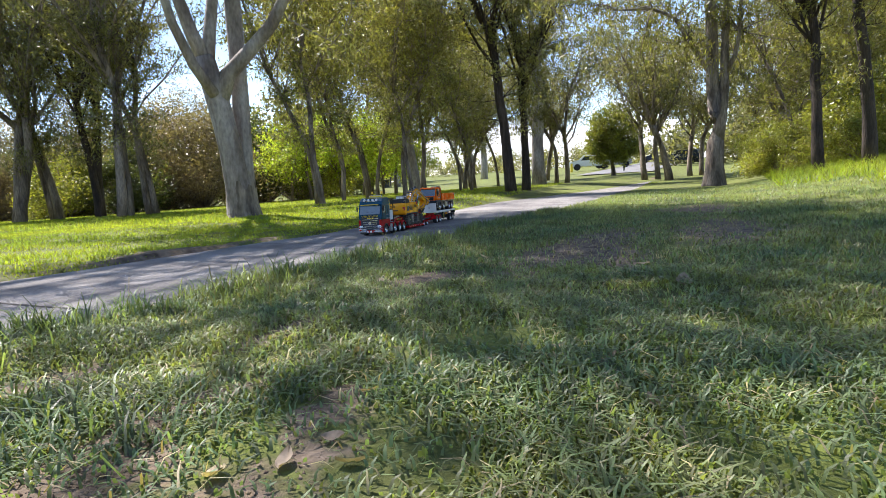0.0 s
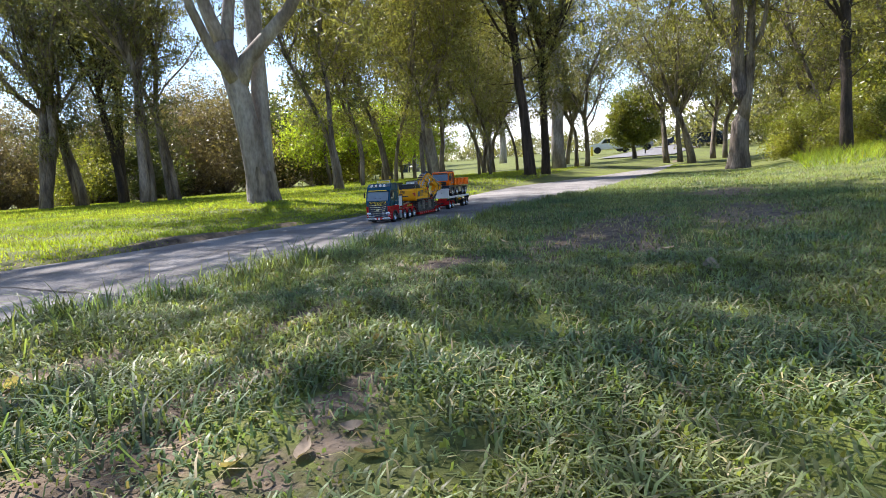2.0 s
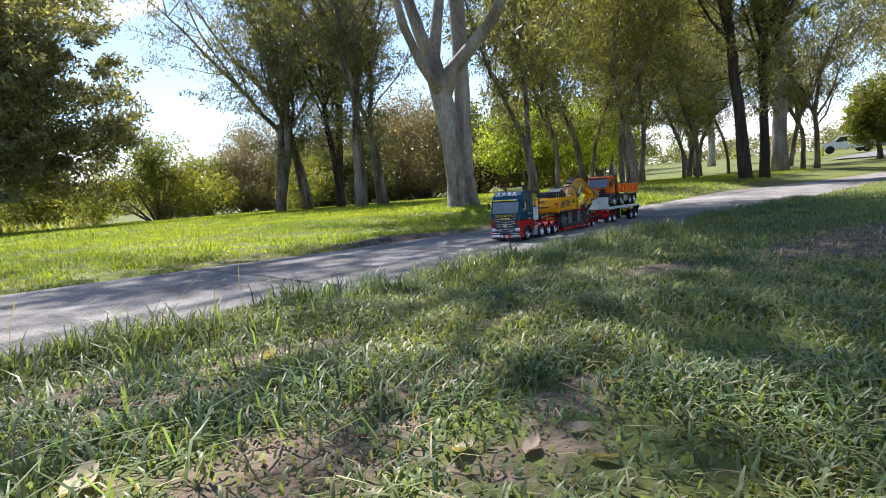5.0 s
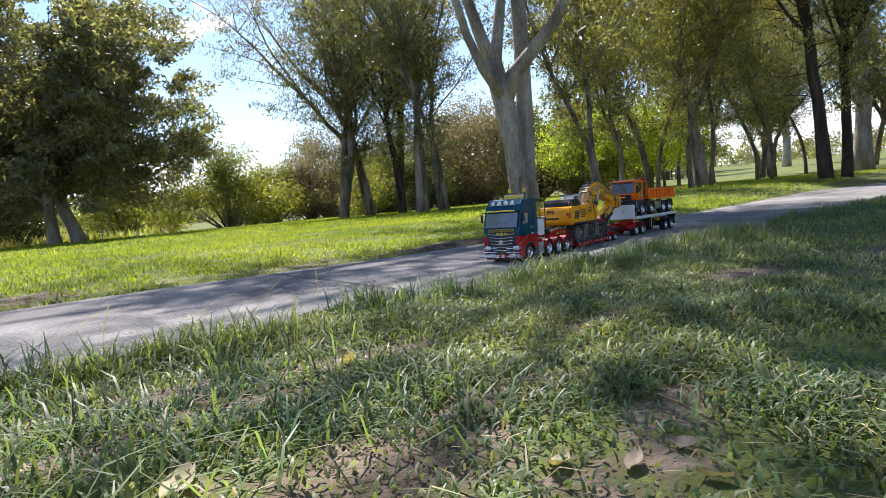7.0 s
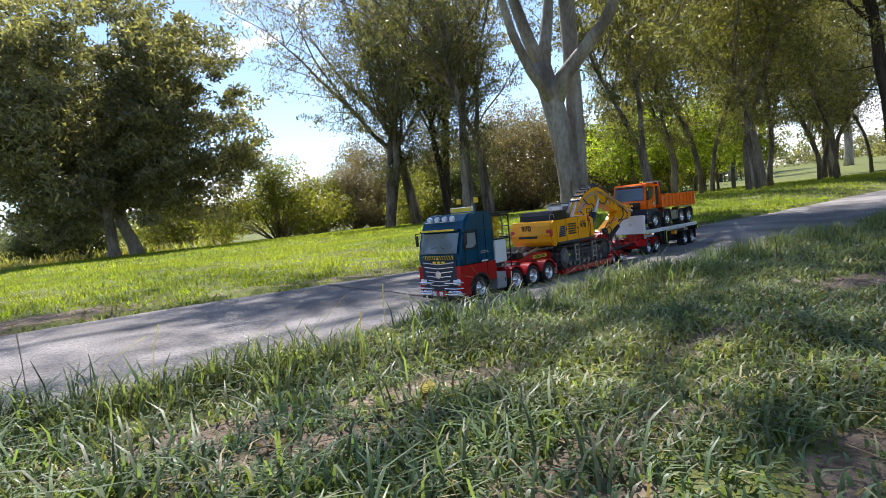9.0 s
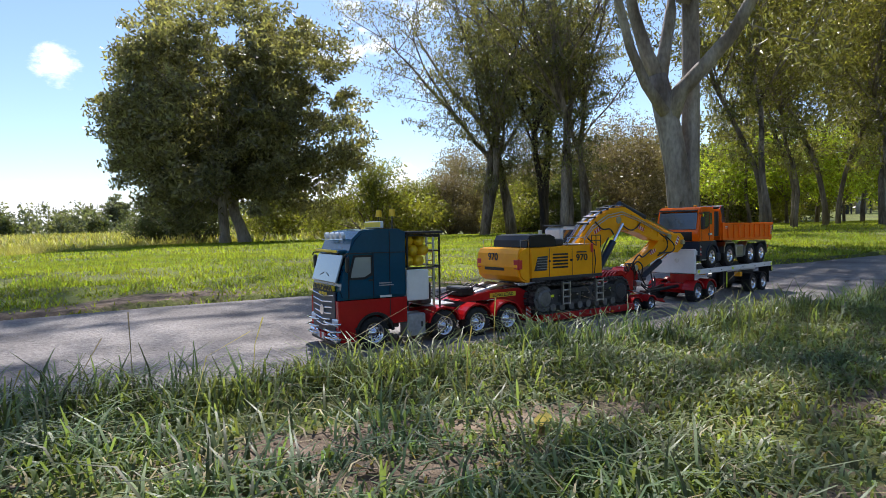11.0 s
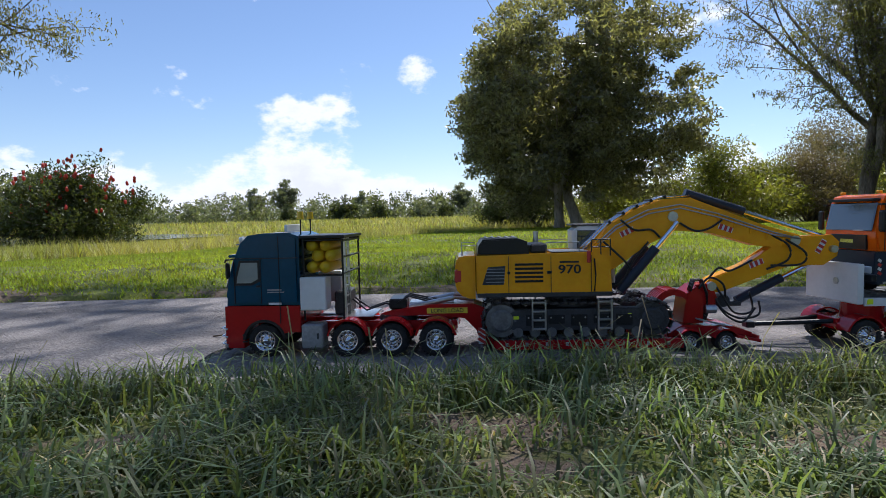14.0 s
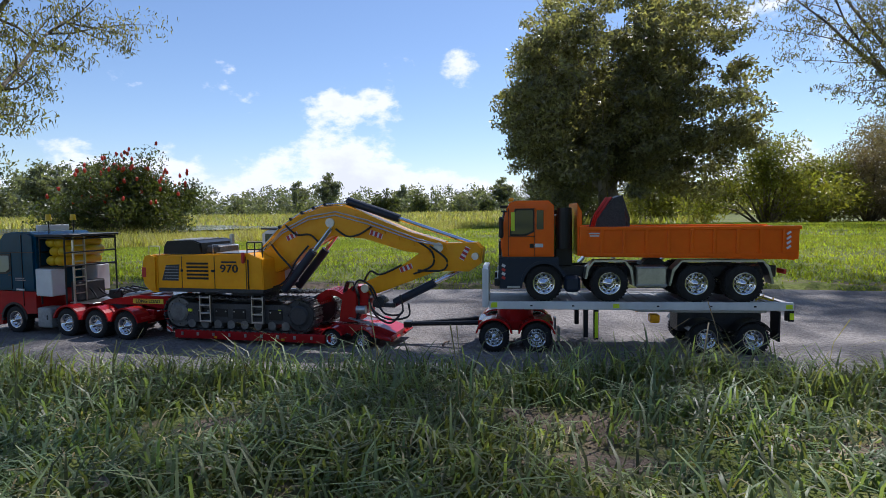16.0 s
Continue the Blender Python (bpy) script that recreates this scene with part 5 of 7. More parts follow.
def excavator():
    t = thing("model_excavator", "yellow crawler excavator model with folded boom on the low loader", "model excavator")
    z0 = 0.029

    def crawler(s):
        ya, yb = side_y(s, 0.045, 0.083)
        xa, xb, r = 0.603, 0.925, 0.040
        zc = z0 + 0.004 + r
        bm = bmesh.new()
        plate(bm, [(xa + 0.01, zc - 0.022), (xb - 0.01, zc - 0.022), (xb - 0.005, zc + 0.012), (xb - 0.03, zc + 0.024), (xa + 0.03, zc + 0.024), (xa + 0.005, zc + 0.012)], *side_y(s, 0.05, 0.0815), 0.002)
        part("track_frame", bm, P_GREY, t, "dark grey track frame")
        for k in range(5):
            one_box("frame_cover", t, P_BLACK, 0.655 + 0.048 * k, 0.69 + 0.048 * k, *side_y(s, 0.0815, 0.0832), zc - 0.012 + 0.004 * (k % 2), zc + 0.012, 0.001, "bolted dark cover plate")
            for dx in (0.005, 0.03):
                bm = bmesh.new()
                rod(bm, (0.655 + 0.048 * k + dx, s * 0.083, zc + 0.006), (0.655 + 0.048 * k + dx, s * 0.0846, zc + 0.006), 0.0018, sides=6)
                part("bolt", bm, P_STEEL, t, "bright bolt head")
        # shoes round the loop
        L = xb - xa
        per = 2 * L + 2 * math.pi * r
        n = 44
        if "shoe" not in WHEEL_MESHES:
            bm = bmesh.new()
            box(bm, -0.0088, 0.0088, -0.021, 0.021, -0.0015, 0.0015, 0.0004)
            box(bm, -0.0075, -0.0050, -0.021, 0.021, 0.0015, 0.0042)
            box(bm, 0.0015, 0.0035, -0.021, 0.021, 0.0015, 0.0034)
            box(bm, -0.006, 0.006, -0.006, 0.006, -0.006, -0.0015)
            first = part("track_shoe", bm, P_TRACK, t)
            WHEEL_MESHES["shoe"] = first.data
            bpy.data.objects.remove(first)
        for k in range(n):
            u = (k + 0.5) / n * per
            if u < L:
                x, z, a = xa + u, zc + r + 0.003 * math.sin(u / L * math.pi) * -1, 0
            elif u < L + math.pi * r:
                b = (u - L) / r
                x, z, a = xb + r * math.sin(b), zc + r * math.cos(b), b
            elif u < 2 * L + math.pi * r:
                x, z, a = xb - (u - L - math.pi * r), zc - r, math.pi
            else:
                b = (u - 2 * L - math.pi * r) / r
                x, z, a = xa - r * math.sin(b), zc - r * math.cos(b), math.pi + b
            ob = new("track_shoe", WHEEL_MESHES["shoe"])
            ob.parent, ob.matrix_basis = t, Matrix.Translation((x, s * 0.064, z)) @ Matrix.Rotation(a, 4, "Y")
        for x, mat, lab in ((xa, P_ROLL, "pale front idler"), (xb, P_GREY, "dark drive sprocket")):
            bm = bmesh.new()
            rod(bm, (x, ya + 0.003, zc), (x, yb - 0.003, zc), r * 0.88, sides=24)
            rod(bm, (x, s * 0.083, zc), (x, s * 0.086, zc), r * 0.62, r * 0.5, sides=20)
            for k in range(8):
                c = Vector((x + math.cos(k * 0.785) * r * 0.72, s * 0.0815, zc + math.sin(k * 0.785) * r * 0.72))
                rod(bm, c, c + Vector((0, s * 0.003, 0)), 0.0025, sides=6)
            part("idler" if mat is P_ROLL else "sprocket", bm, mat, t, lab)
        for k in range(8):
            bm = bmesh.new()
            x = xa + 0.035 + k * 0.036
            rod(bm, (x, s * 0.05, zc - r + 0.014), (x, s * 0.0825, zc - r + 0.014), 0.0105, sides=14)
            part("roller", bm, P_ROLL, t, "small grey track roller")
        for x in (0.682, 0.822):
            bm = bmesh.new()
            for dx in (-0.014, 0.014):
                box(bm, x + dx - 0.0016, x + dx + 0.0016, *side_y(s, 0.0835, 0.092), 0.052, 0.118, 0.0005)
            for k in range(4):
                box(bm, x - 0.014, x + 0.014, *side_y(s, 0.084, 0.093), 0.054 + 0.019 * k, 0.0575 + 0.019 * k, 0.0005)
            part("step_ladder", bm, P_STEEL, t, "silver boarding ladder")
        one_box("label", t, P_FLUO, 0.628, 0.640, *side_y(s, 0.0815, 0.083), 0.076, 0.083, 0.0, "small yellow label")
        one_box("label", t, P_FLUO, 0.872, 0.880, *side_y(s, 0.0815, 0.083), 0.078, 0.086, 0.0, "small yellow label")

    mirrored(crawler)
    bm = bmesh.new()
    box(bm, 0.66, 0.87, -0.05, 0.05, 0.05, 0.098, 0.004)
    rod(bm, (0.765, 0, 0.098), (0.765, 0, 0.125), 0.058, sides=28)
    part("undercarriage", bm, P_GREY, t, "dark grey undercarriage and slew ring")
    # house
    bm = bmesh.new()
    plate(bm, [(0.520, 0.128), (0.508, 0.14), (0.503, 0.165), (0.506, 0.20), (0.512, 0.212), (0.53, 0.215), (0.548, 0.215), (0.548, 0.122), (0.535, 0.122)], -0.088, 0.088, 0.005)
    cw = part("counterweight", bm, P_YELLOW, t, "rounded yellow counterweight")
    bm = bmesh.new()
    plate(bm, [(0.550, 0.133), (0.550, 0.214), (0.80, 0.219), (0.835, 0.205), (0.838, 0.133)], -0.0865, 0.0865, 0.002)
    part("house", bm, P_YELLOW, t, "yellow engine house")
    one_box("house_skirt", t, P_GREY, 0.552, 0.838, -0.0875, 0.0875, 0.1245, 0.1335, 0.001, "dark grey lower skirt")

    def panels(s):
        ya, yb = side_y(s, 0.0866, 0.0878)
        bm = bmesh.new()
        plate(bm, [(0.562, 0.152), (0.608, 0.152), (0.612, 0.192), (0.575, 0.190)], ya, yb)
        part("grille", bm, P_GREY, t, "dark mesh grille")
        for k in range(5):
            one_box("grille_rib", t, P_ALU, 0.570 + 0.0005 * k, 0.610, *side_y(s, 0.0879, 0.0886), 0.157 + 0.007 * k, 0.1585 + 0.007 * k, 0.0, "pale grille rib")
        for k in range(5):
            one_box("vent_slat", t, P_BLACK, 0.632, 0.692, *side_y(s, 0.0868, 0.0882), 0.156 + 0.009 * k, 0.161 + 0.009 * k, 0.0004, "black vent slat")
        for x in (0.618, 0.708, 0.793):
            one_box("panel_gap", t, P_INK, x, x + 0.0012, ya, yb - 0.0004, 0.134, 0.212, 0.0, "dark panel gap")
        for x in (0.616, 0.700, 0.704):
            one_box("latch", t, P_BLACK, x, x + 0.006, *side_y(s, 0.0868, 0.0892), 0.174, 0.180, 0.0005, "black latch")
        text_mesh("number", "970", 0.026, P_INK, t, pose(0.748, s * 0.0876, 0.182, 90, 0, 0 if s < 0 else 180) @ Matrix.Scale(1.25, 4, (1, 0, 0)), "black painted number")
        one_box("brand_bar", t, P_INK, 0.727, 0.768, ya, yb - 0.0004, 0.1965, 0.2005, 0.0, "dark lettering bar")
        one_box("tail_light", t, P_STRIPE, 0.5035, 0.520, *side_y(s, 0.066, 0.0886), 0.157, 0.186, 0.003, "red tail lamp")
        bm = bmesh.new()
        for x in (0.795, 0.815, 0.835):
            rod(bm, (x, s * 0.083, 0.21), (x, s * 0.083, 0.245), 0.0014, sides=6)
        rod(bm, (0.795, s * 0.083, 0.245), (0.835, s * 0.083, 0.245), 0.0014, sides=6)
        rod(bm, (0.795, s * 0.083, 0.229), (0.835, s * 0.083, 0.229), 0.0014, sides=6)
        part("handrail", bm, P_BLACK, t, "thin black handrail")
        bm = bmesh.new()
        tube(bm, [(0.80, s * 0.089, 0.135), (0.802, s * 0.092, 0.17), (0.80, s * 0.089, 0.205)], 0.0016, 6)
        part("grab_rail", bm, P_BLACK, t)

    mirrored(panels)
    text_mesh("number", "970", 0.028, P_INK, t, pose(0.5028, 0.015, 0.190, 90, 0, -90), "black painted number")
    one_box("brand_bar", t, P_INK, 0.5022, 0.506, -0.03, 0.05, 0.154, 0.162, 0.0, "dark lettering bar")
    bm = bmesh.new()
    plate(bm, [(0.553, 0.216), (0.556, 0.235), (0.565, 0.248), (0.64, 0.250), (0.66, 0.243), (0.665, 0.216)], -0.07, 0.075, 0.003)
    part("hood", bm, P_BLACK, t, "black engine hood")
    one_box("exhaust_box", t, P_GREY, 0.668, 0.705, -0.06, 0.03, 0.217, 0.237, 0.004, "grey exhaust box")
    bm = bmesh.new()
    rod(bm, (0.69, 0.02, 0.23), (0.69, 0.02, 0.262), 0.006, sides=12)
    part("exhaust", bm, P_STEEL, t)
    # operator's cabin on the far side
    bm = bmesh.new()
    plate(bm, [(0.775, 0.20), (0.775, 0.262), (0.79, 0.272), (0.845, 0.272), (0.868, 0.245), (0.872, 0.14), (0.80, 0.14)], 0.02, 0.088, 0.003)
    part("cabin", bm, P_WHITE, t, "pale operator cabin")
    one_box("cabin_window", t, P_GLASS, 0.785, 0.855, 0.018, 0.0205, 0.205, 0.262, 0.001, "tinted cabin window")
    one_box("cabin_roof", t, P_GREY, 0.772, 0.85, 0.018, 0.09, 0.2725, 0.277, 0.002)
    # boom, stick and rams
    bm = bmesh.new()
    plate(bm, [(0.805, 0.175), (0.80, 0.212), (0.845, 0.272), (0.90, 0.306), (0.964, 0.328), (1.024, 0.331), (1.08, 0.308), (1.18, 0.268), (1.262, 0.244), (1.268, 0.226), (1.25, 0.214), (1.17, 0.222), (1.07, 0.252), (0.99, 0.262), (0.93, 0.228), (0.86, 0.178), (0.83, 0.165)], -0.028, 0.022, 0.003)
    part("boom", bm, P_YELLOW, t, "arched yellow boom")
    bm = bmesh.new()
    plate(bm, [(1.225, 0.24), (1.335, 0.243), (1.352, 0.228), (1.348, 0.196), (1.318, 0.176), (1.24, 0.178), (1.10, 0.122), (1.065, 0.116), (1.055, 0.135), (1.07, 0.15), (1.15, 0.182), (1.2, 0.212)], -0.022, 0.016, 0.003)
    part("stick", bm, P_YELLOW, t, "yellow folded stick")
    for x, z, r in ((0.815, 0.195, 0.012), (0.985, 0.290, 0.011), (1.25, 0.232, 0.011), (1.335, 0.212, 0.008), (1.07, 0.134, 0.010)):
        bm = bmesh.new()
        rod(bm, (x, -0.032, z), (x, 0.026, z), r, sides=16)
        part("pivot_pin", bm, P_STEEL, t, "bright pivot pin")

    def boom_ram(s):
        bm = bmesh.new()
        y = -0.003 + s * 0.036
        rod(bm, (0.866, y, 0.128), (0.945, y, 0.222), 0.0105, sides=14)
        part("ram", bm, P_NAVY, t, "dark hydraulic ram")
        bm = bmesh.new()
        rod(bm, (0.945, y, 0.222), (0.992, y, 0.278), 0.0055, sides=12)
        part("ram_rod", bm, P_CHROME, t, "polished ram rod")

    mirrored(boom_ram)
    for (a, b, c), y in ((((1.02, 0.342), (1.15, 0.298), (1.335, 0.236)), -0.003), (((1.135, 0.098), (1.235, 0.148), (1.30, 0.180)), -0.003)):
        bm = bmesh.new()
        rod(bm, (a[0], y, a[1]), (b[0], y, b[1]), 0.010, sides=14)
        part("ram", bm, P_NAVY, t, "dark hydraulic ram")
        bm = bmesh.new()
        rod(bm, (b[0], y, b[1]), (c[0], y, c[1]), 0.005, sides=12)
        part("ram_rod", bm, P_CHROME, t, "polished ram rod")
    for k, y in enumerate((-0.031, -0.034)):
        bm = bmesh.new()
        tube(bm, [(0.82, y, 0.235 - 0.006 * k), (0.86, y, 0.272 - 0.007 * k), (0.93, y, 0.305 - 0.008 * k), (1.0, y, 0.316 - 0.008 * k), (1.08, y, 0.295 - 0.008 * k), (1.2, y, 0.252 - 0.006 * k), (1.26, y, 0.236)], 0.0016, 6)
        part("pipe", bm, P_STEEL, t, "thin steel hydraulic pipe")
    # pipe bundle over the boom's back with clamps, walkway rails and guard on the house
    for k, y in enumerate((-0.020, -0.013, 0.006, 0.014)):
        bm = bmesh.new()
        tube(bm, [(0.79, y, 0.222), (0.815, y, 0.246), (0.845, y, 0.277), (0.90, y, 0.311), (0.962, y, 0.333), (1.024, y, 0.3355)], 0.0021, 6)
        part("pipe", bm, P_CHROME, t, "bright hydraulic pipe along the boom")
    for k in range(5):
        u = k / 4
        one_box("pipe_clamp", t, P_BLACK, -0.003, 0.003, -0.026, 0.02, -0.001, 0.006, 0.0006, "black pipe clamp", Matrix.Translation((0.85 + 0.12 * u, 0, 0.278 + 0.083 * u - 0.03 * u * u)) @ Matrix.Rotation(radians(-35 + 20 * u), 4, "Y"))
    for k in range(6):
        x, z = 1.05 + 0.035 * k, 0.3225 - 0.0145 * k
        one_box("boom_bracket", t, P_YELLOW, x - 0.003, x + 0.003, -0.0315, -0.0275, z - 0.03, z - 0.012, 0.0006, "small bracket on the boom")
    for s in (-1, 1):
        for x0, x1, z0, z1 in ((0.52, 0.55, 0.2145, 0.236), (0.70, 0.77, 0.2165, 0.24)):
            bm = bmesh.new()
            tube(bm, [(x0, s * 0.078, z0), (x0, s * 0.078, z1), (x1, s * 0.078, z1), (x1, s * 0.078, z0)], 0.0013, 5)
            part("walkway_rail", bm, P_STEEL, t, "thin bright walkway rail")
    for k in range(5):
        one_box("hood_louvre", t, P_ALU, 0.572 + 0.016 * k, 0.577 + 0.016 * k, -0.055, 0.06, 0.2502, 0.2515, 0.0003, "pale louvre on the hood")
    one_box("tread_plate", t, P_STEEL, 0.71, 0.79, -0.08, 0.0, 0.2192, 0.2208, 0.0004, "bright tread plate")
    for pts in (((0.80, -0.03, 0.16), (0.83, -0.04, 0.135), (0.87, -0.04, 0.15), (0.90, -0.038, 0.20), (0.93, -0.034, 0.235)), ((0.83, -0.032, 0.24), (0.855, -0.042, 0.215), (0.88, -0.042, 0.19), (0.90, -0.036, 0.16)), ((1.0, -0.031, 0.275), (1.03, -0.036, 0.258), (1.06, -0.036, 0.262), (1.09, -0.033, 0.28)), ((1.23, -0.03, 0.235), (1.27, -0.036, 0.205), (1.26, -0.034, 0.18), (1.2, -0.026, 0.178)), ((1.04, -0.034, 0.13), (1.06, -0.042, 0.155), (1.09, -0.04, 0.14), (1.10, -0.03, 0.11)), ((1.08, -0.028, 0.10), (1.10, -0.036, 0.07), (1.135, -0.036, 0.055), (1.165, -0.03, 0.085)), ((0.87, -0.033, 0.285), (0.90, -0.036, 0.262), (0.935, -0.036, 0.262), (0.955, -0.034, 0.245)), ((1.2, -0.026, 0.245), (1.235, -0.032, 0.222), (1.235, -0.03, 0.19), (1.19, -0.028, 0.17)), ((1.08, -0.025, 0.135), (1.095, -0.03, 0.11), (1.12, -0.03, 0.075), (1.16, -0.026, 0.078), (1.155, -0.024, 0.12)), ((1.075, -0.024, 0.12), (1.09, -0.034, 0.085), (1.13, -0.034, 0.063), (1.175, -0.026, 0.07), (1.175, -0.024, 0.10)), ((1.065, -0.022, 0.15), (1.085, -0.03, 0.175), (1.11, -0.028, 0.168), (1.16, -0.024, 0.19))):
        bm = bmesh.new()
        # rounded run of the hose
        ps = [Vector(p) for p in pts]
        fine = []
        for i in range(len(ps) - 1):
            p0, p1, p2, p3 = ps[max(i - 1, 0)], ps[i], ps[i + 1], ps[min(i + 2, len(ps) - 1)]
            for k in range(5):
                u = k / 5
                fine.append(0.5 * ((2 * p1) + (p2 - p0) * u + (2 * p0 - 5 * p1 + 4 * p2 - p3) * u * u + (3 * p1 - p0 - 3 * p2 + p3) * u ** 3))
        tube(bm, fine + [ps[-1]], 0.0024, 7)
        part("hose", bm, P_HOSE, t, "black hydraulic hose")
    for cx, cz, a, y in ((0.885, 0.258, 25, -0.0284), (1.10, 0.262, -20, -0.0284), (1.17, 0.183, 22, -0.0224), (1.31, 0.218, 60, -0.0224)):
        one_box("marker", t, P_WHITE, -0.016, 0.016, y - 0.0006, y, -0.006, 0.006, 0.0, "striped safety marker", Matrix.Translation((cx, 0, cz)) @ Matrix.Rotation(radians(-a), 4, "Y"))
        for k in range(3):
            one_box("marker_stripe", t, P_STRIPE, -0.003, 0.003, y - 0.0012, y - 0.0006, -0.006, 0.006, 0.0, "red stripe", Matrix.Translation((cx, 0, cz)) @ Matrix.Rotation(radians(-a), 4, "Y") @ Matrix.Translation((-0.011 + 0.011 * k, 0, 0)))
    bm = bmesh.new()
    plate(bm, [(1.03, 0.075), (1.075, 0.075), (1.082, 0.11), (1.07, 0.14), (1.035, 0.138), (1.022, 0.11)], -0.03, 0.024, 0.002)
    part("quick_coupler", bm, P_RED, t, "red quick coupler")
    bm = bmesh.new()
    rod(bm, (1.10, -0.02, 0.10), (1.10, 0.014, 0.10), 0.014, sides=16)
    box(bm, 1.085, 1.14, -0.018, 0.012, 0.088, 0.098, 0.001)
    part("link_arm", bm, P_GREY, t, "dark grey link")
    bm = bmesh.new()
    box(bm, 0.784, 0.792, -0.094, -0.0875, 0.196, 0.222, 0.002)
    part("extinguisher", bm, P_STRIPE, t, "small red extinguisher")
    return t


def dolly():
    t = thing("model_dolly", "red model dolly axle unit with black drawbar", "model trailer")
    bm = bmesh.new()
    for s in (-1, 1):
        rod(bm, (1.165, 0, 0.045), (1.345, s * 0.03, 0.056), 0.0055, sides=8)
    box(bm, 1.155, 1.175, -0.012, 0.012, 0.038, 0.052, 0.002)
    part("drawbar", bm, P_BLACK, t, "black drawbar")
    bm = bmesh.new()
    box(bm, 1.335, 1.505, -0.045, 0.045, 0.042, 0.064, 0.002)
    rod(bm, (1.42, 0, 0.064), (1.42, 0, 0.094), 0.042, sides=24)
    for x in (1.373, 1.467):
        rod(bm, (x, -0.06, 0.033), (x, 0.06, 0.033), 0.006, sides=8)
    part("frame", bm, P_RED, t, "red dolly frame with turntable")

    def sides(s):
        for x in (1.373, 1.467):
            mudguard(t, x, 0.034, 0.042, *side_y(s, 0.045, 0.087), P_RED)
            wheel(t, x, s * 0.068, 0.033, 0.033, 0.034)
        one_box("bracket", t, P_STEEL, 1.512, 1.518, *side_y(s, 0.05, 0.08), 0.025, 0.055, 0.001)

    mirrored(sides)
    return t


def flat_trailer():
    t = thing("model_flat_trailer", "pale grey model flatbed trailer carrying the orange tipper", "model trailer")
    bm = bmesh.new()
    box(bm, 1.36, 2.0, -0.083, 0.083, 0.100, 0.112, 0.001)
    part("deck", bm, P_ALU, t, "grey ribbed deck")
    for k in range(22):
        one_box("deck_rib", t, P_ALU, 1.372 + k * 0.029, 1.374 + k * 0.029, -0.078, 0.078, 0.1121, 0.1135, 0.0)

    def sides(s):
        ya, yb = side_y(s, 0.083, 0.088)
        one_box("side_rail", t, P_WHITE, 1.36, 2.002, ya, yb, 0.097, 0.1145, 0.001, "off-white side rail")
        y0, y1 = side_y(s, 0.088, 0.0893)
        for x in (1.364, 1.628, 1.985):
            one_box("reflector", t, P_FLUO, x, x + 0.013, y0, y1, 0.101, 0.110, 0.0, "yellow reflector")
        for x in (1.45, 1.54, 1.72, 1.83, 1.92):
            one_box("lashing_eye", t, P_BLACK, x, x + 0.005, y0, y1, 0.104, 0.107, 0.0)
        bm = bmesh.new()
        plate(bm, [(1.54, 0.099), (1.62, 0.099), (1.70, 0.083), (1.97, 0.083), (1.97, 0.099)], *side_y(s, 0.025, 0.033), 0.001)
        part("frame_beam", bm, P_WHITE, t, "off-white frame beam")
        one_box("landing_leg", t, P_BLACK, 1.566, 1.576, *side_y(s, 0.07, 0.084), 0.035, 0.097, 0.001, "black landing leg")
        one_box("landing_leg", t, P_BLACK, 1.588, 1.598, *side_y(s, 0.07, 0.084), 0.03, 0.097, 0.001, "black landing leg")
        one_box("leg_marker", t, P_FLUO, 1.5895, 1.5965, *side_y(s, 0.0842, 0.0852), 0.035, 0.092, 0.0, "yellow reflective strip")
        one_box("valve_box", t, P_AMBER, 1.708, 1.728, *side_y(s, 0.06, 0.084), 0.068, 0.086, 0.002, "small brown-orange box")
        for x in (1.825, 1.922):
            wheel(t, x, s * 0.068, 0.034, 0.034, 0.034)
            mudguard(t, x, 0.035, 0.041, *side_y(s, 0.05, 0.086), P_BLACK, 25, 155, 0.003)
        one_box("mud_flap", t, P_BLACK, 1.972, 1.976, *side_y(s, 0.045, 0.086), 0.03, 0.095, 0.0005, "black mud flap")
        one_box("tail_lamp", t, P_STRIPE, 2.0022, 2.006, *side_y(s, 0.05, 0.08), 0.098, 0.108, 0.0005, "red tail lamp")
        one_box("tail_marker", t, P_FLUO, 1.993, 2.001, y0, y1, 0.078, 0.092, 0.0, "yellow reflector")
        one_box("marker_tab", t, P_BLACK, 1.99, 2.002, *side_y(s, 0.07, 0.088), 0.074, 0.097, 0.0005)

    mirrored(sides)
    bm = bmesh.new()
    for x in (1.825, 1.922):
        rod(bm, (x, -0.06, 0.034), (x, 0.06, 0.034), 0.006, sides=8)
    box(bm, 1.78, 1.96, -0.03, 0.03, 0.04, 0.083, 0.002)
    part("axle_unit", bm, P_GREY, t, "dark axle group")
    bm = bmesh.new()
    box(bm, 1.345, 1.36, -0.085, 0.085, 0.100, 0.186, 0.002)
    part("headboard", bm, P_WHITE, t, "white headboard")
    bm = bmesh.new()
    rod(bm, (1.343, -0.02, 0.145), (1.3448, -0.02, 0.145), 0.008, sides=12)
    part("headboard_fitting", bm, P_STEEL, t)
    bm = bmesh.new()
    for y in (-0.05, 0.0, 0.045):
        tube(bm, [(1.94, y, 0.115), (1.955, y + 0.02, 0.1165), (1.97, y - 0.01, 0.115), (1.985, y + 0.02, 0.1165)], 0.0022, 6)
    part("strap", bm, P_SIGN, t, "tangled yellow lashing straps")
    return t


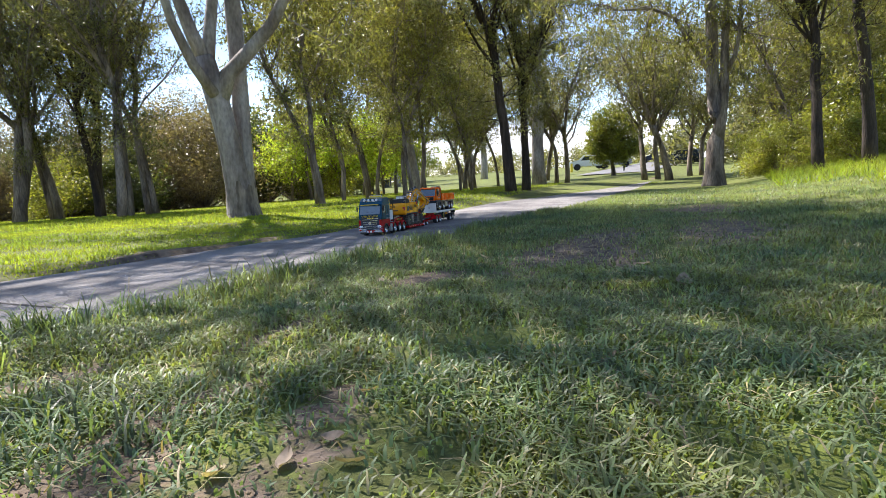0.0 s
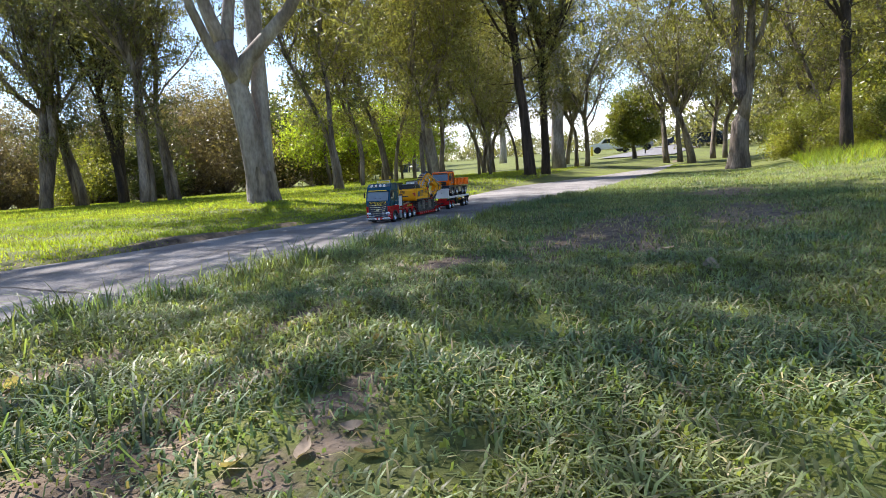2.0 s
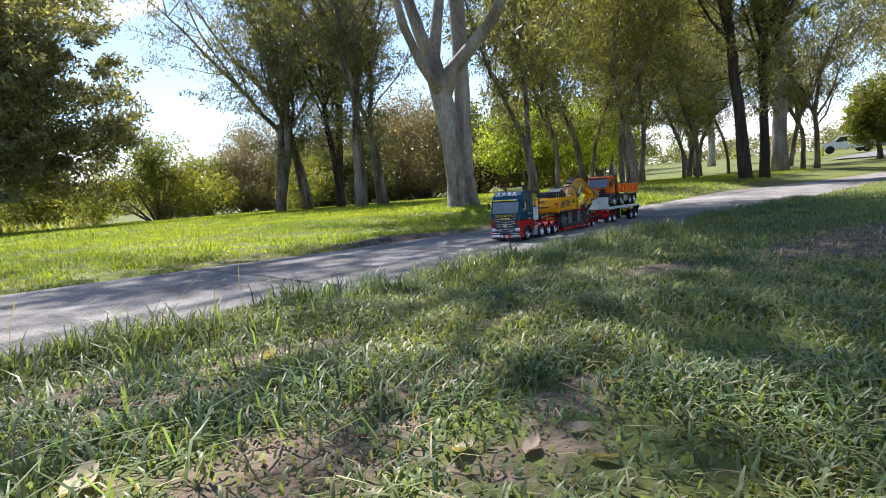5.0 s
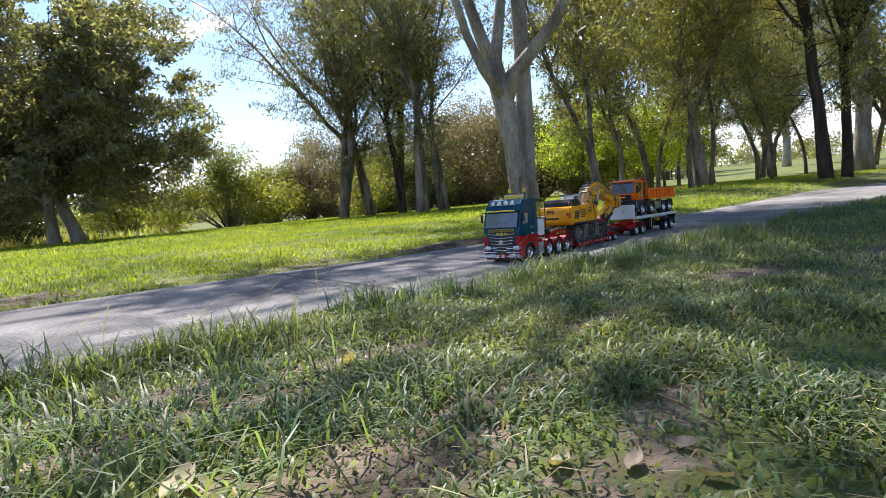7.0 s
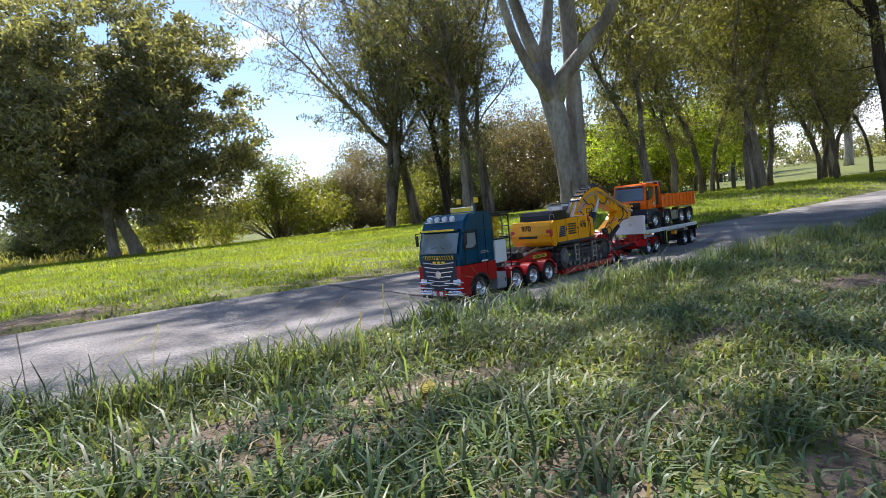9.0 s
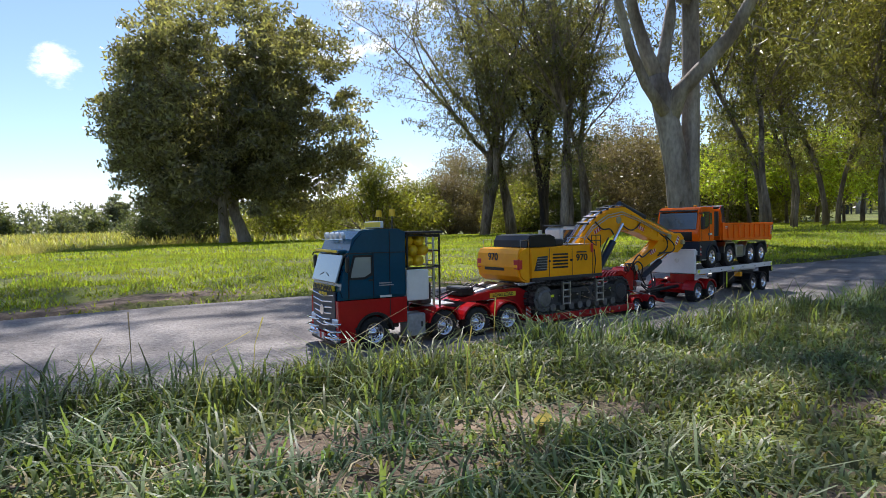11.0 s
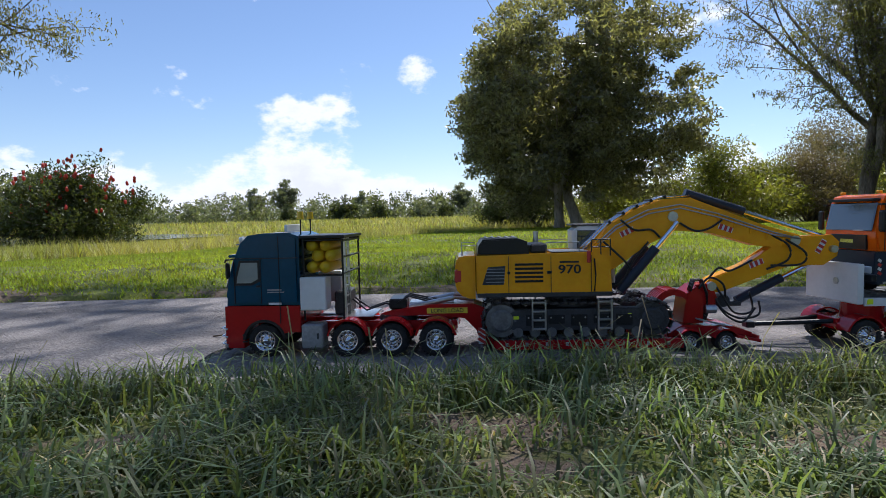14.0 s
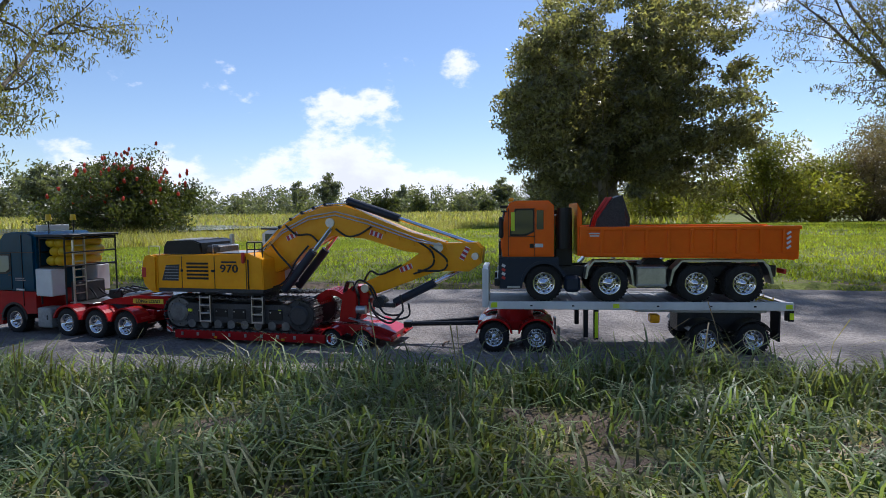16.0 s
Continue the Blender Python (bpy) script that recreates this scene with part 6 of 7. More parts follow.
def tipper():
    t = thing("model_tipper_truck", "orange four-axle model tipper truck parked on the flat trailer", "model truck")
    g = 0.1142
    bm = bmesh.new()
    plate(bm, [(1.390, g + 0.098), (1.386, g + 0.125), (1.388, g + 0.15), (1.396, g + 0.195), (1.405, g + 0.216), (1.42, g + 0.221), (1.49, g + 0.221), (1.502, g + 0.21), (1.502, g + 0.098)], -0.082, 0.082, 0.004)
    part("cab", bm, P_ORANGE, t, "bright orange cab")
    arch = arc_points(1.48, g + 0.039, 0.047, 25, 172, 10)
    bm = bmesh.new()
    plate(bm, [(1.512, g + 0.075)] + arch[1:] + [(1.432, g + 0.028), (1.384, g + 0.028), (1.380, g + 0.05), (1.382, g + 0.097), (1.512, g + 0.097)], -0.084, 0.084, 0.0015)
    part("cab_skirt", bm, P_NAVY, t, "dark blue-black lower cab")
    m = Matrix.Translation((1.3895, 0, g + 0.17)) @ Matrix.Rotation(radians(11), 4, "Y")
    one_box("windscreen", t, P_GLASS, -0.0035, 0.001, -0.072, 0.072, -0.030, 0.032, 0.002, "tinted windscreen", m)
    one_box("grille", t, P_BLACK, 1.382, 1.388, -0.055, 0.055, g + 0.10, g + 0.132, 0.001, "black grille")
    one_box("badge_bar", t, P_CHROME, 1.3805, 1.3822, -0.02, 0.02, g + 0.114, g + 0.122, 0.0, "pale badge bar")
    one_box("visor", t, P_BLACK, 1.385, 1.405, -0.07, 0.07, g + 0.205, g + 0.211, 0.001)

    def sides(s):
        y0, y1 = side_y(s, 0.0822, 0.0836)
        bm = bmesh.new()
        plate(bm, [(1.409, g + 0.148), (1.413, g + 0.182), (1.42, g + 0.2), (1.456, g + 0.2), (1.456, g + 0.156), (1.44, g + 0.148)], y0, y1, 0.0003)
        part("side_window", bm, P_GLASS, t, "tinted side window")
        bm = bmesh.new()
        plate(bm, [(1.4055, g + 0.144), (1.4095, g + 0.184), (1.4175, g + 0.204), (1.4585, g + 0.204), (1.4585, g + 0.152), (1.441, g + 0.144)], *side_y(s, 0.0819, 0.0826), 0.0002)
        part("window_frame", bm, P_BLACK, t, "black window surround")
        one_box("side_marker", t, P_FLUO, 1.366, 1.378, *side_y(s, 0.083, 0.0885), g - 0.012, g - 0.002, 0.0005, "yellow side marker")
        one_box("light_bracket", t, P_BLACK, 1.372, 1.384, *side_y(s, 0.06, 0.09), g + 0.034, g + 0.05, 0.002, "black corner bracket")
        bm = bmesh.new()
        plate(bm, arc_points(1.48, g + 0.039, 0.0505, 20, 176, 14) + arc_points(1.48, g + 0.039, 0.0445, 176, 20, 14), *side_y(s, 0.06, 0.0872))
        part("arch_edge", bm, P_NAVY, t, "dark wheel arch edge")
        one_box("quarter_window", t, P_GLASS, 1.464, 1.479, y0, y1, g + 0.158, g + 0.2, 0.0003, "narrow quarter window")
        one_box("window_trim", t, P_FLUO, 1.4085, 1.4165, *side_y(s, 0.0837, 0.0846), g + 0.155, g + 0.196, 0.0003, "fluorescent yellow trim")
        bm = bmesh.new()
        for a, b, c, d in ((1.402, 1.4034, 0.1, 0.205), (1.4595, 1.4608, 0.1, 0.205), (1.402, 1.46, 0.142, 0.1432)):
            box(bm, a, b, y0, y1 - 0.0005, g + c, g + d)
        part("door_seam", bm, P_BLACK, t, "dark door seams")
        one_box("door_handle", t, P_BLACK, 1.449, 1.458, *side_y(s, 0.0836, 0.0852), g + 0.118, g + 0.127, 0.0006, "black door handle")
        one_box("door_plate", t, P_WHITE, 1.460, 1.478, y0, y1, g + 0.119, g + 0.127, 0.0, "white door plate")
        one_box("mirror", t, P_BLACK, 1.382, 1.392, *side_y(s, 0.088, 0.102), g + 0.14, g + 0.185, 0.003, "black mirror")
        one_box("mirror_arm", t, P_BLACK, 1.388, 1.400, *side_y(s, 0.08, 0.092), g + 0.196, g + 0.2, 0.0005)
        for k in range(4):
            one_box("hazard_stripe", t, P_WHITE if k % 2 else P_STRIPE, -0.004, 0.004, *side_y(s, 0.0842, 0.085), -0.003, 0.003, 0.0, "red and white corner stripe", Matrix.Translation((1.392, 0, g + 0.052 + 0.009 * k)) @ Matrix.Rotation(radians(30), 4, "Y"))
        one_box("headlamp", t, P_LAMP, 1.378, 1.39, *side_y(s, 0.05, 0.078), g + 0.05, g + 0.066, 0.002, "clear headlamp")
        one_box("step", t, P_STEEL, 1.40, 1.428, *side_y(s, 0.082, 0.087), g + 0.03, g + 0.034, 0.0006)
        for x in (1.48, 1.621):
            wheel(t, x, s * 0.070, g + 0.0395, 0.0395, 0.026, 0.6, False)
        for x in (1.803, 1.902):
            wheel(t, x, s * 0.064, g + 0.0395, 0.0395, 0.040, 0.6, False)
        # angular silver mudguards
        for pts in ([(1.568, g + 0.05), (1.572, g + 0.075), (1.588, g + 0.091), (1.652, g + 0.091), (1.668, g + 0.075), (1.674, g + 0.035)], [(1.745, g + 0.035), (1.752, g + 0.07), (1.772, g + 0.091), (1.938, g + 0.091), (1.953, g + 0.075), (1.962, g + 0.04)]):
            inner = [(x + (0.0045 if i < 2 else -0.0045 if i > len(pts) - 3 else 0), z - (0.0045 if 0 < i < len(pts) - 1 else 0)) for i, (x, z) in enumerate(pts)]
            bm = bmesh.new()
            plate(bm, pts + inner[::-1], *side_y(s, 0.05, 0.085))
            part("mudguard", bm, P_STEEL, t, "angular silver mudguard")
        one_box("side_tank", t, P_STEEL, 1.678, 1.742, *side_y(s, 0.05, 0.082), g + 0.03, g + 0.078, 0.003, "silver side tank")
        for z in (0.034, 0.072):
            one_box("tank_band", t, P_ALU, 1.677, 1.743, *side_y(s, 0.0815, 0.084), g + z, g + z + 0.004, 0.0005)
        one_box("air_tank", t, P_NAVY, 1.525, 1.56, *side_y(s, 0.05, 0.08), g + 0.02, g + 0.055, 0.006, "dark air tank")
        # bed side with ribs
        bm = bmesh.new()
        plate(bm, [(1.560, g + 0.108), (1.566, g + 0.098), (1.985, g + 0.092), (2.002, g + 0.09), (2.012, g + 0.16), (1.560, g + 0.162)], *side_y(s, 0.078, 0.084), 0.0008)
        part("bed_side", bm, P_ORANGE, t, "orange bed side")
        one_box("bed_rim", t, P_ORANGE, 1.558, 2.014, *side_y(s, 0.076, 0.088), g + 0.155, g + 0.163, 0.0012)
        one_box("bed_rail", t, P_ORANGE, 1.562, 2.0, *side_y(s, 0.082, 0.087), g + 0.099, g + 0.106, 0.0008)
        for k in range(9):
            x = 1.603 + 0.047 * k
            one_box("bed_rib", t, P_ORANGE, x - 0.0035, x + 0.0035, *side_y(s, 0.084, 0.0885), g + 0.104, g + 0.157, 0.001, "orange rib")
        one_box("bed_post", t, P_ORANGE, 1.556, 1.572, *side_y(s, 0.08, 0.0885), g + 0.1, g + 0.164, 0.001)
        for k in range(4):
            one_box("corner_stripe", t, P_WHITE, -0.005, 0.005, *side_y(s, 0.0886, 0.0892), -0.0022, 0.0022, 0.0, "white corner stripe", Matrix.Translation((1.987, 0, g + 0.118 + 0.010 * k)) @ Matrix.Rotation(radians(-35), 4, "Y"))
        one_box("bed_lettering", t, P_WHITE, 1.576, 1.602, *side_y(s, 0.0842, 0.085), g + 0.147, g + 0.150, 0.0, "small pale unreadable lettering")
        one_box("bed_lettering", t, P_WHITE, 1.578, 1.598, *side_y(s, 0.0842, 0.085), g + 0.142, g + 0.1445, 0.0, "small pale unreadable lettering")
        one_box("beacon", t, P_AMBER, 1.405, 1.415, *side_y(s, 0.05, 0.06), g + 0.2212, g + 0.228, 0.002, "amber beacon")
        one_box("tail_lamp", t, P_STRIPE, 1.985, 1.99, *side_y(s, 0.04, 0.075), g + 0.06, g + 0.07, 0.0005, "red tail lamp")

    mirrored(sides)
    bm = bmesh.new()
    box(bm, 1.566, 2.0, -0.078, 0.078, g + 0.098, g + 0.104, 0.001)
    box(bm, 2.004, 2.012, -0.08, 0.08, g + 0.092, g + 0.16, 0.001)
    plate(bm, [(1.552, g + 0.1), (1.562, g + 0.1), (1.562, g + 0.195), (1.552, g + 0.215)], -0.08, 0.08, 0.001)
    part("bed_floor", bm, P_ORANGE, t, "orange bed floor, headboard and tailgate")
    one_box("bed_load", t, M_SOIL, 1.57, 2.0, -0.076, 0.076, g + 0.104, g + 0.12, 0.003, "brown earth lining the bed")
    bm = bmesh.new()
    for y in (-0.032, 0.032):
        box(bm, 1.40, 1.985, y - 0.006, y + 0.006, g + 0.05, g + 0.075, 0.001)
    for x in (1.48, 1.621, 1.803, 1.902):
        rod(bm, (x, -0.06, g + 0.0395), (x, 0.06, g + 0.0395), 0.006, sides=8)
    plate(bm, [(1.70, g + 0.075), (1.76, g + 0.075), (1.73, g + 0.1)], -0.02, 0.02)
    part("chassis", bm, P_GREY, t, "dark chassis frame")
    bm = bmesh.new()
    rod(bm, (1.525, -0.068, g + 0.115), (1.525, -0.068, g + 0.205), 0.016, sides=18)
    part("intake_pipe", bm, P_BLACK, t, "black intake pipe")
    bm = bmesh.new()
    rod(bm, (1.525, 0.06, g + 0.1), (1.525, 0.06, g + 0.2), 0.014, sides=18)
    part("exhaust_pipe", bm, P_BLACK, t, "black exhaust pipe")
    one_box("filter_housing", t, P_BLACK, 1.508, 1.545, -0.05, 0.045, g + 0.075, g + 0.19, 0.002, "black filter housing")
    return t


def bucket():
    t = thing("model_bucket", "dark grey excavator bucket lying in the tipper bed", "excavator tool")
    g = 0.1142
    for y0, y1 in ((-0.045, -0.041), (0.041, 0.045)):
        bm = bmesh.new()
        plate(bm, [(1.585, g + 0.121), (1.60, g + 0.18), (1.635, g + 0.225), (1.655, g + 0.232), (1.668, g + 0.121)], y0, y1, 0.0006)
        part("side_wall", bm, P_GREY, t)
    bm = bmesh.new()
    out = [(1.668, g + 0.121), (1.672, g + 0.18), (1.655, g + 0.232), (1.635, g + 0.225)]
    plate(bm, out + [(1.637, g + 0.221), (1.652, g + 0.226), (1.667, g + 0.18), (1.663, g + 0.121)], -0.041, 0.041)
    part("shell", bm, P_GREY, t)
    for k in range(3):
        bm = bmesh.new()
        tube(bm, [(1.59, -0.03 + 0.03 * k, g + 0.13), (1.605, -0.04 + 0.03 * k, g + 0.19), (1.63, -0.045 + 0.03 * k, g + 0.228)], 0.0025, 6)
        part("strap", bm, P_STRIPE, t, "red lashing strap")
    return t


TRACTOR, LOADER, GRAB, DIGGER, DOLLY, FLAT, TIPPER, BUCKET = tractor(), low_loader(), grab(), excavator(), dolly(), flat_trailer(), tipper(), bucket()

# the line along which the convoy drives, and how far the digger's number has come
LINE = [(-5, 2.6), (-3, 2.1), (-2, 1.85), (-1.4, 1.70), (-0.9, 1.62), (-0.4, 1.585), (0, 1.60), (0.6, 1.64), (1.2, 1.69), (1.7, 1.78), (2.2, 1.92), (3.1, 2.16), (4.0, 2.32), (6.2, 2.68), (9, 3.15), (12, 3.7)]
line_x = np.linspace(-5, 12, 1701)
line_y = np.interp(line_x, [p[0] for p in LINE], [p[1] for p in LINE])
line_y = np.convolve(np.pad(line_y, 40, mode="edge"), np.ones(81) / 81, mode="valid")
line_s = np.concatenate([[0], np.cumsum(np.hypot(np.diff(line_x), np.diff(line_y)))])
MARK = [(0, 4.80), (0.5, 4.80), (1.0, 4.795), (1.5, 4.73), (2.0, 4.61), (2.5, 4.47), (3.0, 4.31), (3.5, 4.13), (4.0, 3.96), (4.5, 3.79), (7.0, 2.89), (7.5, 2.715), (8.0, 2.535), (8.5, 2.35), (9.0, 2.155),
        (10.2, 1.735), (11.5, 1.355), (12.0, 1.134), (12.5, 0.913), (13.0, 0.693), (13.5, 0.481), (14.0, 0.273), (14.5, 0.056), (15.0, -0.175), (15.5, -0.407), (16.0, -0.645)]


def nose(t):
    """Arc length of the tractor's nose at t seconds."""
    x = float(np.interp(t, [m[0] for m in MARK], [m[1] for m in MARK]))
    return float(np.interp(x, line_x, line_s)) - 0.76


def rail(s):
    x, y = float(np.interp(s, line_s, line_x)), float(np.interp(s, line_s, line_y))
    return Vector((x, y, float(ground(x, min(y, 3.0))) - 0.008))


def along(s, la, lb):
    """The pose of a vehicle whose points la and lb, back from the nose, lie on the line."""
    a, b = rail(s + la), rail(s + lb)
    ex = (b - a).normalized()
    ey = Vector((0, 0, 1)).cross(ex).normalized()
    ez = ex.cross(ey)
    m = Matrix((ex, ey, ez)).transposed().to_4x4()
    return Matrix.Translation(a - ex * la) @ m


# ---- grass ----
def blades_mesh(name, p, height, width, lean, rng, mat, tip=0.15, plain=False):
    """Bent three-part blades standing on the points p."""
    n = len(p)
    a = rng.random(n) * 2 * np.pi
    side = np.stack([np.cos(a), np.sin(a), np.zeros(n)], 1)
    out = np.stack([-np.sin(a), np.cos(a), np.zeros(n)], 1)
    h, w = height[:, None], width[:, None]
    ln = (lean * (0.3 + rng.random(n)))[:, None]
    up = np.array([[0, 0, 1.0]])
    m1 = p + up * h * 0.5 + out * h * ln * 0.28
    m2 = p + up * h * (0.9 - 0.25 * ln) + out * h * ln * 0.85
    verts = np.stack([p - side * w / 2, p + side * w / 2, m1 + side * w * 0.42, m1 - side * w * 0.42, m2 + side * w * tip, m2 - side * w * tip], 1).reshape(-1, 3)
    me = bpy.data.meshes.new(name)
    if plain:  # distant blades: one pointed face each
        verts = np.stack([p - side * w / 2, p + side * w / 2, m2], 1).reshape(-1, 3)
        me.vertices.add(3 * n)
        me.vertices.foreach_set("co", verts.ravel())
        me.loops.add(3 * n)
        me.loops.foreach_set("vertex_index", np.arange(3 * n))
        me.polygons.add(n)
        me.polygons.foreach_set("loop_start", np.arange(0, 3 * n, 3))
        me.update(calc_edges=True)
        me.materials.append(mat)
        return new(name, me)
    me.vertices.add(6 * n)
    me.vertices.foreach_set("co", verts.ravel())
    base = np.arange(n)[:, None] * 6
    quads = (base[:, None, :] + np.array([[0, 1, 2, 3], [3, 2, 4, 5]])[None]).reshape(-1, 4)
    me.loops.add(8 * n)
    me.loops.foreach_set("vertex_index", quads.ravel())
    me.polygons.add(2 * n)
    me.polygons.foreach_set("loop_start", np.arange(0, 8 * n, 4))
    me.polygons.foreach_set("use_smooth", np.ones(2 * n, bool))
    me.update(calc_edges=True)
    me.materials.append(mat)
    return new(name, me)


# near grass: the cool tone of open shade put into its blue-green
M_SHADE_GRASS = material("shade_grass_blades", (0.19, 0.215, 0.09), 0.45, vary=0.35, scale=1.8, fine=9, spec=0.35, translucent=0.4, random_tint=0.55, island=True, second=(0.10, 0.15, 0.082))
# grass beyond the path and bank weeds: sunlight put into a brighter yellow-green
M_SUNLIT_LAWN = material("sunlit_lawn_blades", (0.24, 0.28, 0.035), 0.6, vary=0.35, scale=0.7, fine=6, spec=0.15, translucent=0.45, random_tint=0.45, island=True, second=(0.14, 0.19, 0.03))
M_STRAW = material("dry_blades", (0.36, 0.30, 0.16), 0.6, vary=0.3, scale=3, fine=9, translucent=0.25, random_tint=0.35, island=True)
M_REED = material("reed_blades", (0.36, 0.32, 0.10), 0.6, vary=0.45, scale=0.35, fine=3, translucent=0.35, random_tint=0.4, island=True, second=(0.19, 0.215, 0.05))


def on_path(x, y, margin=0.0):
    a = np.interp(x, [p[0] for p in NEAR_EDGE], [p[1] for p in NEAR_EDGE])
    b = np.interp(x, [p[0] for p in FAR_EDGE], [p[1] for p in FAR_EDGE])
    return (y > a - margin) & (y < b + margin)


def patchy(x, y, s, k):
    """Clumpiness of the turf, 0 to 1."""
    return np.array([0.5 + 0.5 * noise.noise(Vector((a * s, b * s, k))) for a, b in zip(x, y)])


def scatter(rng, n, x0, x1, y0, y1, keep_bare=0.04):
    x, y = x0 + (x1 - x0) * rng.random(n), y0 + (y1 - y0) * rng.random(n)
    bare = bareness(x, y)
    c = patchy(x, y, 4.0, 2.0)
    ok = ~on_path(x, y) & (rng.random(n) > np.clip(bare * 1.45 - 0.2, 0, 1 - keep_bare)) & (rng.random(n) < 0.12 + 2.2 * c * c)
    x, y = x[ok], y[ok]
    return x, y, c[ok], bare[ok]


def lawn():
    rng = np.random.default_rng(51)
    zones = [  # blades, area, height, width, lean
        ("lawn_grass", 240000, (-1.5, 2.3, -0.6, 1.5), 0.027, 0.0040, 1.25),
        ("lawn_grass", 85000, (2.0, 6.0, -2.6, 2.0), 0.036, 0.0048, 1.3),
        ("lawn_grass", 60000, (5, 16, -5, 3), 0.05, 0.009, 1.0),
        ("lawn_grass", 260000, (-5, 9, 2.5, 8), 0.030, 0.007, 0.9),
        ("lawn_grass", 120000, (5, 30, 3, 20), 0.06, 0.015, 0.9),
        ("lawn_grass", 120000, (-7, 12, 8, 24), 0.05, 0.014, 0.9),
    ]
    for name, n, (x0, x1, y0, y1), h, w, ln in zones:
        x, y, c, bare = scatter(rng, n, x0, x1, y0, y1)
        p = np.stack([x, y, turf_z(x, y) + 0.002], 1)
        hh = h * (0.45 + 0.75 * rng.random(len(x))) * (0.45 + 1.1 * c) * (1 - 0.7 * bare)
        tagged(blades_mesh(name, p, hh, w * (0.7 + 0.6 * rng.random(len(x))), ln, rng, M_SUNLIT_LAWN if y0 > 2 else M_SHADE_GRASS, plain=x0 >= 5 or y0 > 2), "green couch grass of the lawn", "grass", kind="stuff")
    # dry blades and litter through the turf
    x, y, c, bare = scatter(rng, 22000, -1.6, 5, -0.6, 1.6, 0.6)
    p = np.stack([x, y, turf_z(x, y) + 0.006], 1)
    tagged(blades_mesh("dry_grass", p, 0.012 + 0.02 * rng.random(len(x)), np.full(len(x), 0.0026), 1.8, rng, M_STRAW), "dry straw among the lawn grass", "grass", kind="stuff")
    # longer tufts along the near edge of the path
    px, py, ph = [], [], []
    for _ in range(420):
        cx = -2.2 + 9 * rng.random() ** 1.3
        cy = curve_at(NEAR_EDGE, cx) - 0.02 - abs(rng.normal()) * 0.09
        k = rng.integers(14, 34)
        px.append(cx + rng.normal(size=k) * 0.03), py.append(cy + rng.normal(size=k) * 0.022)
        ph.append((0.055 + 0.05 * rng.random()) * (0.5 + 0.7 * rng.random(k)))
    px, py, ph = np.concatenate(px), np.concatenate(py), np.concatenate(ph)
    ok = ~on_path(px, py, -0.03)
    px, py, ph = px[ok], py[ok], ph[ok]
    tagged(blades_mesh("grass_tufts", np.stack([px, py, turf_z(px, py)], 1), ph, np.full(len(px), 0.0034), 1.1, rng, M_SHADE_GRASS), "longer grass tufts along the path edge", "grass", kind="stuff")
    # long wispy blades lying over the turf
    x, y, c, bare = scatter(rng, 8000, -1.7, 0.9, 0.5, 1.4, 0.2)
    tagged(blades_mesh("long_grass", np.stack([x, y, turf_z(x, y) + 0.004], 1), 0.035 + 0.045 * rng.random(len(x)), np.full(len(x), 0.0036), 1.3, rng, M_SHADE_GRASS), "long wispy blades lying over the lawn", "grass", kind="stuff")
    # seed stalks
    k = 34
    sx = -0.9 + 2.6 * rng.random(k)
    sy = np.array([curve_at(NEAR_EDGE, v) for v in sx]) - 0.02 - 0.35 * rng.random(k) ** 2
    tagged(blades_mesh("seed_stalks", np.stack([sx, sy, turf_z(sx, sy)], 1), 0.10 + 0.10 * rng.random(k), np.full(k, 0.0014), 0.7, rng, M_STRAW, tip=0.8), "pale seed stalks in the grass", "grass", kind="stuff")
    # tall grass by the wetland
    n = 110000
    x, y = -18 + 19 * rng.random(n), 5.9 + 22 * rng.random(n) ** 1.6
    edge = 6.5 + 0.8 * np.array([noise.noise(Vector((v * 0.35, 0, 8))) for v in x]) + np.clip(x + 4.3, 0, 9) * 3.0
    ok = (y > edge) & ~((((x + 19) / 9.5) ** 2 + ((y - 20) / 8.5) ** 2) < 1.0)
    x, y = x[ok], y[ok]
    c = patchy(x, y, 0.7, 4.0)
    tagged(blades_mesh("tall_grass", np.stack([x, y, turf_z(x, y)], 1), (0.14 + 0.24 * c) * np.where(x < -5.5, 0.5, 1.0) * (0.6 + 0.6 * rng.random(len(x))), np.full(len(x), 0.009), 0.8, rng, M_REED, plain=True), "tall yellow-green wetland grass", "grass", kind="stuff")
    n = 50000
    b, d = np.radians(-70 + 85 * rng.random(n)), 22 + 105 * rng.random(n) ** 1.2
    x, y = np.sin(b) * d, np.cos(b) * d
    ok = (y > 14) & ~((((x + 19) / 10.5) ** 2 + ((y - 20) / 9.5) ** 2) < 1.0)
    x, y, d = x[ok], y[ok], d[ok]
    tagged(blades_mesh("meadow_grass", np.stack([x, y, ground(x, y)], 1), (0.25 + 0.012 * d) * (0.4 + 0.5 * rng.random(len(x))), 0.04 + 0.0022 * d, 0.9, rng, M_REED, plain=True), "open meadow of yellow-green grass", "grass", kind="stuff")
    # weeds on the bank
    n = 30000
    x, y = 9 + 26 * rng.random(n), -0.4 - 8 * rng.random(n) ** 1.3
    c = patchy(x, y, 0.6, 6.0)
    ok = (c > 0.42) & (y < -0.6 - 0.02 * (x - 9))
    x, y, c = x[ok], y[ok], c[ok]
    tagged(blades_mesh("bank_weeds", np.stack([x, y, turf_z(x, y)], 1), (0.1 + 0.38 * c) * (0.5 + 0.7 * rng.random(len(x))), np.full(len(x), 0.014), 1.0, rng, M_SUNLIT_LAWN, plain=True), "rank green weeds on the bank", "grass", kind="stuff")


lawn()


